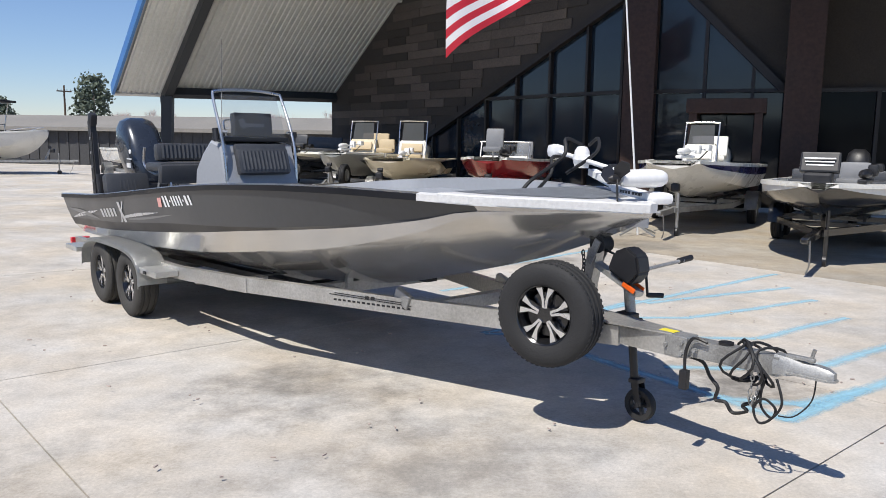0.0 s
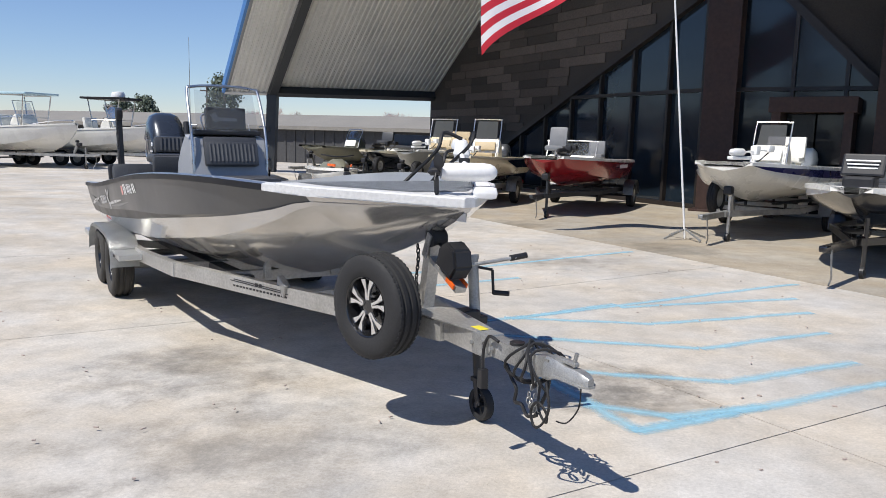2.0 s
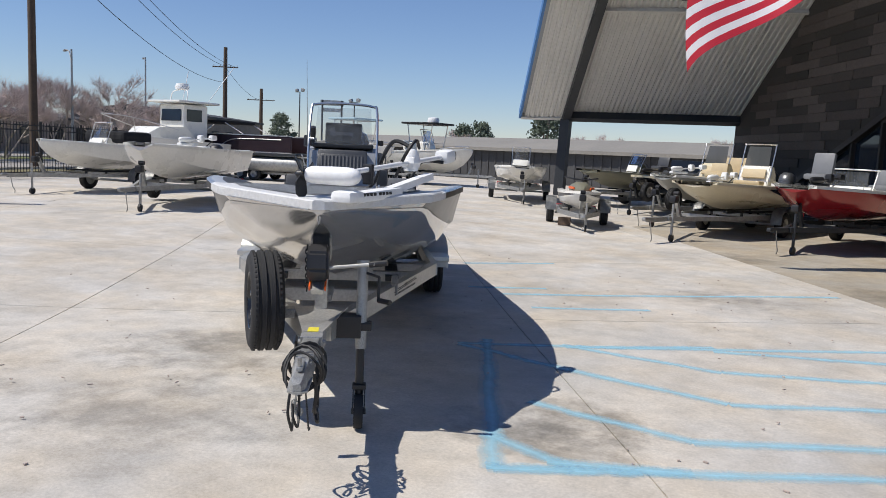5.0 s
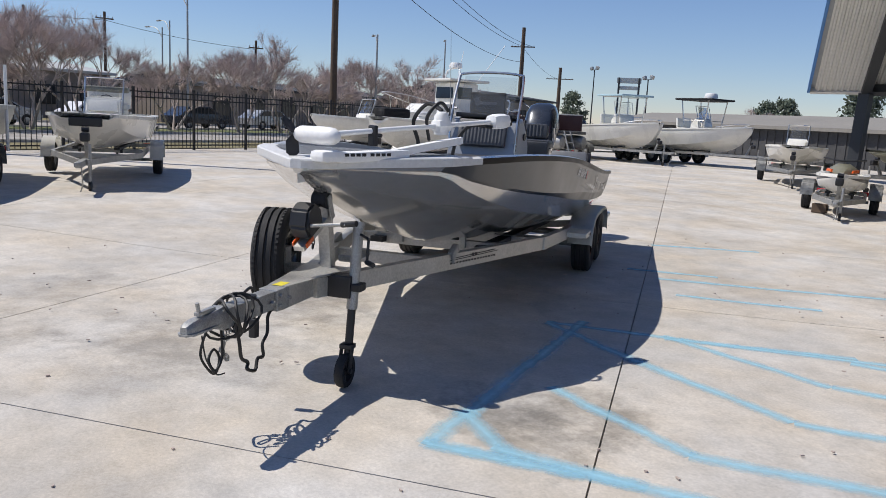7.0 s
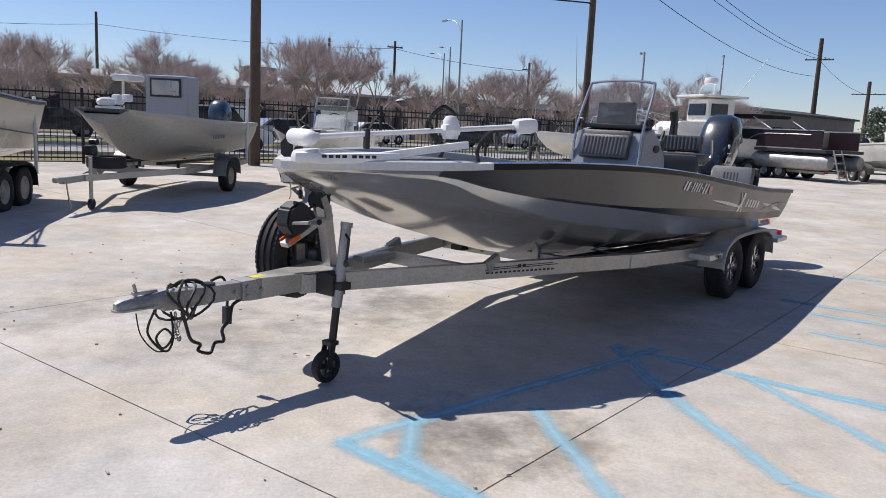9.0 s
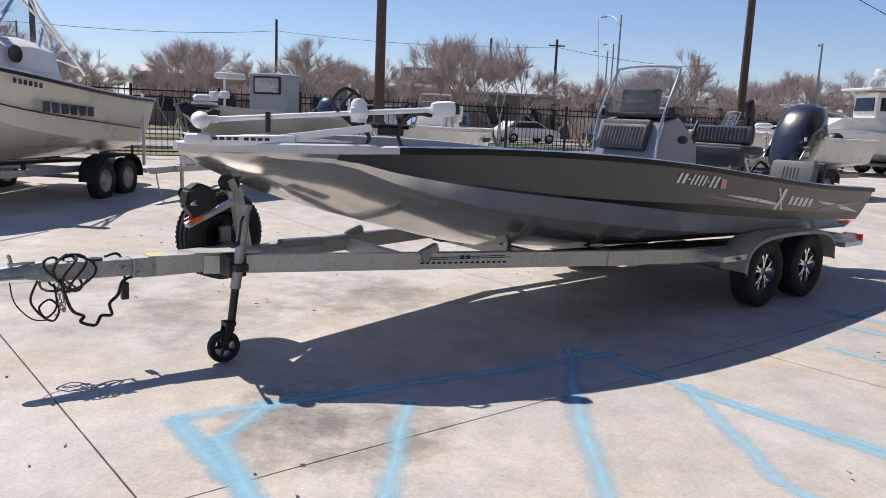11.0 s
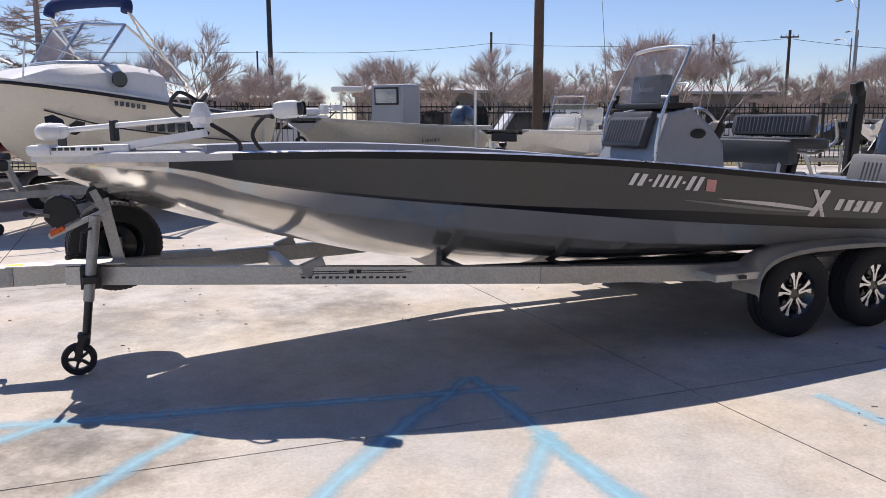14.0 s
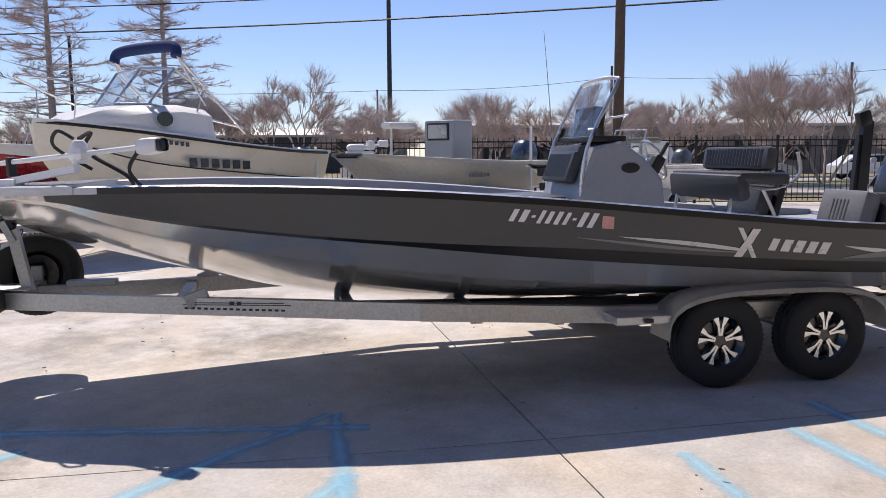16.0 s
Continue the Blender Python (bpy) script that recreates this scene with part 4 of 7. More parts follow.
box(t, (-5.785, CYC - 0.02, 1.82), (0.004, 0.26, 0.035), turn("Y", -8))
box(t, (-5.785, CYC - 0.12, 1.835), (0.005, 0.06, 0.10), turn("Y", -8) @ turn("X", 30))
part("display_bars", t, "cowl_grey", con)
t = bm_new()
for i in range(7):
    box(t, (-5.632 - 0.003, CYC - 0.05 + i * 0.018, 1.585), (0.004, 0.012, 0.03), turn("Y", 70 - 90))
part("backrest_mark", t, "decal_white", con)
t = bm_new()
w = 0.33
lo = [Vector((-5.73, CYC - w, 1.69)), Vector((-5.70, CYC, 1.69)), Vector((-5.73, CYC + w, 1.69))]
hi = [Vector((-5.90, CYC - w + 0.02, 2.12)), Vector((-5.87, CYC, 2.12)), Vector((-5.90, CYC + w - 0.02, 2.12))]
skin(t, [lo, hi])
bmesh.ops.solidify(t, geom=t.faces[:], thickness=0.008)
ws = part("windscreen", t, "acrylic", con, "clear acrylic windscreen")
ws.visible_shadow = False
t = bm_new()
w = 0.38
tube(t, bent([(-5.60, CYC - w, 1.10), (-5.66, CYC - w - 0.01, 1.60), (-5.90, CYC - w, 2.08), (-5.93, CYC - w + 0.06, 2.15), (-5.93, CYC, 2.17), (-5.93, CYC + w - 0.06, 2.15), (-5.90, CYC + w, 2.08), (-5.66, CYC + w + 0.01, 1.60), (-5.60, CYC + w, 1.10)], 5), 0.015, 8)
for s in (-1, 1):
    cyl(t, (-5.60, CYC + s * 0.375, 1.12), (-5.63, CYC + s * 0.40, 1.12), 0.012)
    cyl(t, (-5.70, CYC + s * 0.33, 1.75), (-5.73, CYC + s * 0.39, 1.75), 0.014)
part("grab_rail", t, "chrome", con, "polished bent grab rail", smooth=40)
t = bm_new()
tube(t, [Vector((-6.42, CYC, 1.50)) + turn("Y", -65) @ Vector((0.18 * math.cos(a), 0.18 * math.sin(a), 0)) for a in [i * math.tau / 20 for i in range(20)]], 0.012, 6, True)
for i in range(5):
    a = i * math.tau / 5
    cyl(t, (-6.38, CYC, 1.47), Vector((-6.42, CYC, 1.50)) + turn("Y", -65) @ Vector((0.18 * math.cos(a), 0.18 * math.sin(a), 0)), 0.008, n=6)
cyl(t, (-6.25, CYC, 1.44), (-6.40, CYC, 1.485), 0.04)
part("steering_wheel", t, "chrome", con, smooth=40)
t = bm_new()
box(t, (-6.27, CYC + 0.33, 1.47), (0.10, 0.10, 0.16), turn("Y", -30), bev=0.03)
cyl(t, (-6.30, CYC + 0.33, 1.52), (-6.38, CYC + 0.33, 1.64), 0.016)
part("throttle", t, "black", con)
t = bm_new()
mm = Matrix.Translation((-6.02, CYC + 0.401, 1.45)) @ Matrix.Rotation(radians(-90), 4, "X") @ Matrix.Diagonal((1.9, 1, 1, 1))
lathe(t, [(0.0005, 0), (0.04, 0), (0.04, 0.012), (0.0005, 0.014)], mm, 20)
part("oval_badge", t, "black", con)
t = bm_new()
tube(t, bent([(-6.02, CYC + 0.18, 1.68), (-6.06, CYC + 0.2, 1.84), (-6.14, CYC + 0.1, 1.87), (-6.14, CYC - 0.1, 1.87), (-6.06, CYC - 0.2, 1.84), (-6.02, CYC - 0.18, 1.68)], 4), 0.01, 6)
part("dash_rail", t, "chrome", con, smooth=40)
for e0, e1, r in (((-5.75, CYC - 0.42, 1.66), (-5.78, CYC - 0.42, 1.78), 0.03), ((-5.75, CYC + 0.43, 1.70), (-5.75, CYC + 0.43, 1.76), 0.035)):
    t = bm_new()
    cyl(t, e0, e1, r)
    part("rail_fitting", t, "black", con)
t = bm_new()
cyl(t, (-5.68, CYC - 0.40, 1.6), (-5.60, CYC - 0.42, 2.62), 0.005, 0.002, 5)
part("antenna", t, "galv", con)

post = new("leaning_post")
post.parent = boat
t = bm_new()
cushion(t, (-7.12, CYC, 1.345), (0.46, 1.10, 0.10), turn("Y", -2), 0.04)
cushion(t, (-6.93, CYC, 1.275), (0.12, 1.10, 0.22), turn("Y", 6), 0.045)
part("seat", t, "vinyl", post, smooth=40)
t = bm_new()
cushion(t, (-7.22, CYC, 1.50), (0.20, 0.96, 0.11), turn("Y", 80), 0.045)
pleat_row(post, (-7.22, CYC, 1.50), (0.20, 0.96, 0.11), turn("Y", 80), 18)
part("backrest", t, "vinyl", post, "pleated charcoal vinyl backrest", smooth=40)
t = bm_new()
box(t, (-7.10, CYC, 0.90), (0.34, 0.56, 0.32), bev=0.03)
part("cooler_base", t, "vinyl_light", post)
for s in (-1, 1):
    t = bm_new()
    tube(t, bent([(-6.86, CYC + s * 0.42, 0.76), (-6.92, CYC + s * 0.44, 1.24), (-7.25, CYC + s * 0.48, 1.26), (-7.44, CYC + s * 0.52, 1.36), (-7.42, CYC + s * 0.52, 1.55)], 5), 0.015, 8)
    tube(t, bent([(-7.40, CYC + s * 0.43, 0.76), (-7.28, CYC + s * 0.44, 1.05), (-7.16, CYC + s * 0.44, 1.27)], 5), 0.015, 8)
    part("frame_tube", t, "chrome", post, smooth=40)
for s in (-1, 1):
    seat = new("jump_seat")
    seat.parent = boat
    t = bm_new()
    cushion(t, (-7.76, s * 0.66 - 0.02, 1.09), (0.16, 0.50, 0.30), turn("Y", -16), 0.05)
    part("cushion", t, "vinyl_light" if s > 0 else "vinyl", seat, smooth=40)
    t = bm_new()
    for i in range(5):
        cyl(t, (-7.665, s * 0.66 - 0.10 + i * 0.04, 1.01), (-7.71, s * 0.66 - 0.10 + i * 0.04, 1.17), 0.014, n=6)
    part("stitched_emblem", t, "vinyl", seat)
    t = bm_new()
    box(t, (-7.88, s * 0.66 - 0.02, 1.05), (0.07, 0.56, 0.36), turn("Y", -16), bev=0.015)
    part("seat_shell", t, "black", seat)

# outboard motor
motor = thing("outboard_motor", BOAT @ Matrix.Translation((-8.66, -0.02, 0.02)), "large dark navy outboard motor clamped to the transom", "outboard motor")
t = bm_new()
rows = []
for z, x0, x1, y in ((1.02, -0.06, -0.46, 0.15), (1.16, 0.02, -0.60, 0.21), (1.36, 0.02, -0.66, 0.245), (1.56, 0.0, -0.66, 0.25), (1.72, -0.06, -0.62, 0.235), (1.83, -0.14, -0.52, 0.19), (1.875, -0.24, -0.42, 0.10)):
    ring = []
    for i in range(24):
        a = i * math.tau / 24
        c, s_ = math.cos(a), math.sin(a)
        e = 0.6
        ring.append(Vector(((x0 + x1) / 2 + (x0 - x1) / 2 * math.copysign(abs(c) ** e, c) - 0.36 * (z - 1.1), y * math.copysign(abs(s_) ** e, s_), z)))
    rows.append(ring)
vs = skin(t, rows, closed=True)
t.faces.new(vs[0])
t.faces.new(vs[-1])
part("cowling", t, "cowl", motor, smooth=35)
for s in (1, -1):
    t = bm_new()
    slab(t, [(-0.06, 1.20), (-0.33, 1.52), (-0.66, 1.62), (-0.74, 1.50), (-0.46, 1.42), (-0.26, 1.20)], 0.012, Matrix.Translation((0, 0.245 * s + (0.0 if s > 0 else 0.012), 0)) @ Matrix.Rotation(radians(90), 4, "X") @ Matrix.Diagonal((1, 1, 1, 1)))
    part("side_panel", t, "cowl_grey", motor, "graphite side panel")
    t = bm_new()
    for i in range(3):
        box(t, (-0.14 - i * 0.05, 0.252 * s, 1.26), (0.035, 0.006, 0.06))
    for i in range(5):
        box(t, (-0.10 - i * 0.035, 0.252 * s, 1.345), (0.022, 0.006, 0.018))
    lathe(t, [(0.0005, 0), (0.028, 0), (0.028, 0.008), (0.0005, 0.008)], Matrix.Translation((-0.12, 0.252 * s, 1.44)) @ Matrix.Rotation(radians(-90 * s), 4, "X") @ Matrix.Diagonal((1.3, 1, 1, 1)), 16)
    part("power_bars", t, "decal_white", motor)
t = bm_new()
box(t, (-0.26, 0, 0.86), (0.30, 0.22, 0.42), bev=0.04)
box(t, (-0.28, 0, 0.52), (0.22, 0.12, 0.40), bev=0.03)
box(t, (-0.34, 0, 0.42), (0.46, 0.24, 0.02), bev=0.005)
part("midsection", t, "black", motor)
t = bm_new()
lathe(t, [(0.002, 0.36), (0.05, 0.28), (0.06, 0.0), (0.05, -0.2), (0.02, -0.24)], Matrix.Translation((-0.34, 0, 0.30)) @ Matrix.Rotation(radians(90), 4, "Y"), 16)
part("gearcase", t, "black", motor, smooth=40)
t = bm_new()
box(t, (0.0, 0, 0.86), (0.18, 0.32, 0.36), bev=0.02)
for s in (-1, 1):
    tube(t, bent([(0.0, s * 0.12, 1.06), (0.16, s * 0.16, 1.14), (0.32, s * 0.2, 0.98)], 5), 0.02, 8)
part("clamp_bracket", t, "black", motor)

# shallow water anchor on the transom
an = thing("shallow_water_anchor", BOAT @ Matrix.Translation((-8.9, -0.62, 0)), "black folding shallow water anchor upright on the transom", "anchor")
t = bm_new()
beam(t, (-0.02, -0.02, 0.62), (-0.12, -0.04, 1.84), 0.07, 0.11, Vector((1, 0, 0)))
beam(t, (0.06, -0.02, 0.62), (-0.05, -0.04, 1.70), 0.05, 0.06, Vector((1, 0, 0)))
part("arm", t, "black", an)
t = bm_new()
box(t, (-0.08, -0.04, 1.86), (0.15, 0.09, 0.16), turn("Y", 15), bev=0.04)
part("head", t, "black", an, smooth=40)
t = bm_new()
box(t, (0.02, 0, 0.66), (0.20, 0.16, 0.30), bev=0.02)
part("bracket", t, "black", an)
t = bm_new()
for i in range(5):
    cyl(t, (-0.02 - i * 0.015, -0.075, 0.9 + 0.18 * i), (-0.02 - i * 0.015, -0.085, 0.9 + 0.18 * i), 0.018, n=8)
part("bolt_heads", t, "galv", an)

# trolling motor stowed on the bow
tm = thing("trolling_motor", BOAT, "white stowed electric trolling motor on the bow deck", "trolling motor")
A, B = Vector((-1.20, 0.06, 1.545)), Vector((-2.50, 0.82, 1.66))
ax = (B - A).normalized()
qz = ax.to_track_quat("Z", "Y").to_matrix().to_4x4()
t = bm_new()
NA = Vector((0.32, 0.94, 0.0)).normalized()
qn = NA.to_track_quat("Z", "Y").to_matrix().to_4x4()
lathe(t, [(0.004, -0.155), (0.040, -0.15), (0.051, -0.12), (0.053, -0.02), (0.054, 0.0), (0.054, 0.10), (0.049, 0.14), (0.037, 0.165), (0.018, 0.18), (0.003, 0.183)], Matrix.Translation(A) @ qn, 24)
box(t, A + ax * 0.07, (0.09, 0.05, 0.05), (qz.to_3x3() @ turn("Y", 90)), bev=0.015)
part("lower_unit", t, "white", tm, smooth=35)
t = bm_new()
cyl(t, A + ax * 0.05, B - ax * 0.05, 0.017, n=12)
part("shaft", t, "white", tm, smooth=40)
t = bm_new()
box(t, B + ax * 0.04, (0.17, 0.105, 0.125), (qz.to_3x3() @ turn("Y", 90)), bev=0.045)
part("head", t, "white", tm, smooth=40)
t = bm_new()
box(t, B + ax * 0.125, (0.025, 0.08, 0.09), (qz.to_3x3() @ turn("Y", 90)), bev=0.03)
part("head_cap", t, "black", tm)
t = bm_new()
mid = A.lerp(B, 0.66)
box(t, mid + Vector((0, 0, 0.0)), (0.13, 0.10, 0.12), (qz.to_3x3() @ turn("Y", 90)), bev=0.05)
lathe(t, [(0.002, 0.075), (0.035, 0.068), (0.052, 0.04), (0.056, -0.02), (0.05, -0.08)], Matrix.Translation(mid + Vector((0, 0, 0.02))), 20)
part("steering_housing", t, "white", tm, smooth=40)
sd = Vector((ax.x, ax.y, 0)).normalized()
hd = math.degrees(math.atan2(sd.y, sd.x))
t = bm_new()
m0 = Vector((-1.10, 0.13, 1.43))
box(t, m0 + sd * 0.06, (0.17, 0.14, 0.07), turn("Z", hd), bev=0.03)
box(t, m0 + sd * 0.38, (0.54, 0.10, 0.065), turn("Z", hd) @ turn("Y", -2), bev=0.022)
beam(t, m0 + sd * 0.5 + Vector((0, 0, 0.01)), m0 + sd * 1.12 + Vector((0, 0, 0.10)), 0.06, 0.045)
part("mount", t, "white", tm, smooth=40)
nn = Vector((-sd.y, sd.x, 0))
nn = nn if nn.y > 0 else -nn
t = bm_new()
for i in range(8):
    for s in (1, -1):
        box(t, m0 + sd * (0.16 + i * 0.042 + (0.02 if i > 3 else 0)) + nn * 0.049 * s + Vector((0, 0, 0.010)), (0.028, 0.008, 0.018), turn("Z", hd))
part("mount_bars", t, "black", tm, "black lettering on the mount")
t = bm_new()
box(t, A + ax * 0.42 + Vector((0, 0, -0.03)), (0.03, 0.07, 0.13), turn("Z", hd), bev=0.01)
part("shaft_strap", t, "black", tm)
t = bm_new()
for k in range(3):
    blade = [(0.0, -0.02), (0.05, -0.055), (0.12, -0.045), (0.15, 0.0), (0.11, 0.035), (0.03, 0.02)]
    slab(t, blade, 0.006, Matrix.Translation(A - NA * 0.175) @ qn @ Matrix.Rotation(k * math.tau / 3 + 0.4, 4, "Z") @ Matrix.Rotation(radians(28), 4, "X"))
lathe(t, [(0.003, -0.05), (0.022, -0.03), (0.026, 0.0), (0.026, 0.02)], Matrix.Translation(A - NA * 0.18) @ qn, 14)
part("propeller", t, "black", tm, "black weedless propeller")
t = bm_new()
tube(t, bent([mid + Vector((0, 0, 0.10)), mid + Vector((-0.05, -0.12, 0.14)), mid + Vector((0.0, -0.2, 0.02)), mid + Vector((-0.25, -0.25, -0.16)), (-2.3, 0.15, 1.33)], 6), 0.014, 6)
tube(t, bent([B + Vector((0.05, 0, -0.04)), (-2.42, 0.66, 1.62), (-2.36, 0.58, 1.5), (-2.48, 0.52, 1.34)], 6), 0.013, 6)
tube(t, bent([mid + Vector((0.02, 0.05, 0.1)), mid + Vector((0.12, 0.02, 0.15)), mid + Vector((0.16, -0.05, 0.05)), mid + Vector((-0.05, -0.1, -0.1))], 6), 0.012, 6)
part("cable", t, "wire", tm, smooth=40)

# ---- tandem trailer ----
tr = thing("boat_trailer", TRAILER, "weathered aluminium tandem boat trailer with a spare wheel", "trailer")
for s in (1, -1):
    t = bm_new()
    beam(t, (-1.20, s * 0.05, 0.615), (-4.25, s * 0.93, 0.555), 0.07, 0.12)
    beam(t, (-4.20, s * 0.93, 0.556), (-5.6, s * 0.955, 0.475), 0.07, 0.12)
    beam(t, (-5.55, s * 0.955, 0.476), (-8.75, s * 0.955, 0.43), 0.07, 0.12)
    part("rail", t, "alu", tr, "long aluminium side rail")
    t = bm_new()
    dd = Vector((-3.05, s * 0.88, -0.06)).normalized()
    o = Vector((-1.20, s * 0.05, 0.615))
    nn = Vector((-dd.y, dd.x, 0)).normalized() * s
    nn = nn if nn.y * s > 0 else -nn
    for i in range(16):
        p = o + dd * (1.52 + i * 0.045) + nn * 0.037 + Vector((0, 0, -0.012))
        box(t, p, (0.026, 0.003, 0.014), turn("Z", math.degrees(math.atan2(dd.y, dd.x))))
    for i, (dx_, ln) in enumerate(((1.5, 0.75), (1.55, 0.65))):
        p = o + dd * (dx_ + ln / 2) + nn * 0.037 + Vector((0, 0, 0.018 + 0.014 * i))
        box(t, p, (ln, 0.006, 0.005), turn("Z", math.degrees(math.atan2(dd.y, dd.x))))
    for i in range(2):
        p = o + dd * (1.84 + i * 0.05) + nn * 0.038 + Vector((0, 0, 0.03))
        box(t, p, (0.032, 0.003, 0.024), turn("Z", math.degrees(math.atan2(dd.y, dd.x))))
    part("maker_bars", t, "black", tr, "black lettering bars on the rail")
    # bunks and uprights
    t = bm_new()
    beam(t, (-3.6, s * 0.50, 0.545), (-8.2, s * 0.55, 0.42), 0.12, 0.05)
    part("bunk", t, "black", tr, "black carpeted bunk")
    for x in (-5.2, -6.8, -8.2):
        t = bm_new()
        beam(t, (x, s * 0.95, 0.46), (x, s * 0.0, 0.33), 0.06, 0.08)
        part("cross_member", t, "alu_dirty", tr)
    # fender over both wheels
    t = bm_new()
    rows = []
    for k in range(15):
        f_ = k / 14
        a = math.pi * f_
        x = -6.77 + 0.88 * math.copysign(abs(math.cos(a)) ** 0.62, math.cos(a))
        z = 0.325 + 0.345 * abs(math.sin(a)) ** 0.55
        rows.append([Vector((x, s * y, z - dz)) for y, dz in ((0.955, 0.0), (1.21, 0.0), (1.235, 0.012), (1.24, 0.045))])
    skin(t, rows)
    bmesh.ops.solidify(t, geom=t.faces[:], thickness=0.012)
    part("fender", t, "tread", tr, "dull tread-plate fender", smooth=35)
    for x, z in ((-5.72, 0.475), (-8.15, 0.44)):
        t = bm_new()
        box(t, (x, s * 1.10, z), (0.42, 0.22, 0.055), bev=0.006)
        part("step_plate", t, "tread", tr)
    t = bm_new()
    box(t, (-5.74, s * 1.225, 0.475), (0.07, 0.012, 0.03), bev=0.006)
    part("side_lamp", t, "black", tr)
    # starboard tyres use the paler, rougher rubber
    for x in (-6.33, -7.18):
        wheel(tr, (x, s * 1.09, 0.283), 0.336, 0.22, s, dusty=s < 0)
    t = bm_new()
    for x in (-6.33, -7.18):
        cyl(t, (x, 0, 0.27), (x, s * 0.99, 0.27), 0.04)
        box(t, (x, s * 0.93, 0.36), (0.5, 0.06, 0.05))
    part("axle", t, "galv", tr)
    t = bm_new()
    box(t, (-8.80, s * 0.92, 0.42), (0.06, 0.22, 0.12), bev=0.01)
    part("tail_lamp", t, "red_lens", tr)
for x, y, z in ((-8.72, 0.95, 0.42), (-3.75, 0.80, 0.545), (-2.6, 0.46, 0.575), (-4.6, 0.94, 0.50)):
    t = bm_new()
    beam(t, (x, -y, z), (x, y, z), 0.08, 0.09)
    part("cross_member", t, "alu_dirty", tr)
for s in (1, -1):
    t = bm_new()
    box(t, (-3.70, s * 0.30, 0.60), (0.05, 0.06, 0.16), bev=0.008)
    part("bunk_bracket", t, "galv", tr)
    t = bm_new()
    box(t, (-2.72, s * 0.50, 0.64), (0.16, 0.05, 0.10), turn("Y", 20), bev=0.01)
    part("bunk_bracket", t, "galv", tr)
t = bm_new()
beam(t, (-1.45, 0, 0.625), (-0.80, 0, 0.625), 0.11, 0.125)
part("tongue", t, "alu", tr, "boxed aluminium tongue")
t = bm_new()
slab(t, [(-1.55, -0.17), (-0.85, -0.055), (-0.85, 0.055), (-1.55, 0.17)], 0.008, Matrix.Translation((0, 0, 0.685)))
part("gusset_plate", t, "alu", tr)
t = bm_new()
beam(t, (-0.86, 0, 0.63), (-0.24, 0, 0.638), 0.085, 0.10)
box(t, (-0.82, 0, 0.628), (0.14, 0.12, 0.122), bev=0.006)
part("swing_tongue", t, "galv", tr, "galvanised folding tongue piece")
for s in (1, -1):
    for x, z in ((-0.78, 0.655), (-0.78, 0.595), (-0.88, 0.625), (-0.70, 0.63)):
        t = bm_new()
        cyl(t, (x, s * 0.05, z), (x, s * 0.074, z), 0.013, n=6)
        part("bolt", t, "galv", tr)
t = bm_new()
box(t, (-0.90, 0.0, 0.692), (0.10, 0.06, 0.004))
part("warning_sticker", t, mat("yellow_sticker", (0.7, 0.6, 0.05), 0.6), tr)
t = bm_new()
mm = Matrix.Translation((-0.55, 0, 0.684))
lathe(t, [(0.001, 0), (0.04, 0), (0.04, 0.014), (0.001, 0.016)], mm, 16)
part("filler_cap", t, "black", tr)
# coupler
t = bm_new()
rows = []
for x, y, z0, z1 in ((-0.27, 0.050, 0.60, 0.702), (-0.20, 0.046, 0.605, 0.695), (-0.13, 0.036, 0.62, 0.68), (-0.06, 0.038, 0.618, 0.682), (-0.01, 0.034, 0.622, 0.674), (0.02, 0.018, 0.628, 0.66)):
    rows.append([Vector((x, y, z0)), Vector((x, y, (z0 + z1) / 2 + 0.01)), Vector((x, y * 0.6, z1)), Vector((x, -y * 0.6, z1)), Vector((x, -y, (z0 + z1) / 2 + 0.01)), Vector((x, -y, z0))])
vs = skin(t, rows, closed=True)
t.faces.new(vs[0])
t.faces.new(vs[-1])
slab(t, [(-0.20, -0.052), (-0.0, -0.046), (0.03, -0.018), (0.03, 0.018), (-0.0, 0.046), (-0.20, 0.052)], 0.01, Matrix.Translation((0, 0, 0.617)))
part("coupler", t, "galv", tr, "galvanised ball coupler", smooth=40)
t = bm_new()
tube(t, bent([(-0.10, 0, 0.685), (-0.095, 0, 0.72), (-0.085, 0, 0.755)], 4), 0.010, 8)
box(t, (-0.15, 0, 0.70), (0.14, 0.03, 0.02), bev=0.005)
part("latch_lever", t, "galv", tr, smooth=40)
# cables and chain on the tongue
t = bm_new()
for k in range(5):
    o = Vector((-0.30 - 0.045 * k, 0, 0.63))
    tube(t, [o + Vector((0.05 * math.sin(a * 2 + k), (0.085 + 0.01 * (k % 3)) * math.cos(a), (0.10 + 0.012 * (k % 2)) * math.sin(a) - 0.01)) for a in [i * math.tau / 18 for i in range(18)]], 0.0075, 6, True)
part("coiled_cable", t, "wire", tr, smooth=40)
t = bm_new()
tube(t, bent([(-0.34, 0.05, 0.60), (-0.36, 0.06, 0.50), (-0.40, 0.05, 0.40), (-0.46, 0.05, 0.36), (-0.44, 0.06, 0.33), (-0.52, 0.06, 0.30), (-0.56, 0.05, 0.35), (-0.62, 0.05, 0.35), (-0.61, 0.05, 0.42), (-0.66, 0.05, 0.47), (-0.70, 0.03, 0.55), (-0.80, 0.0, 0.57)], 6), 0.010, 6)
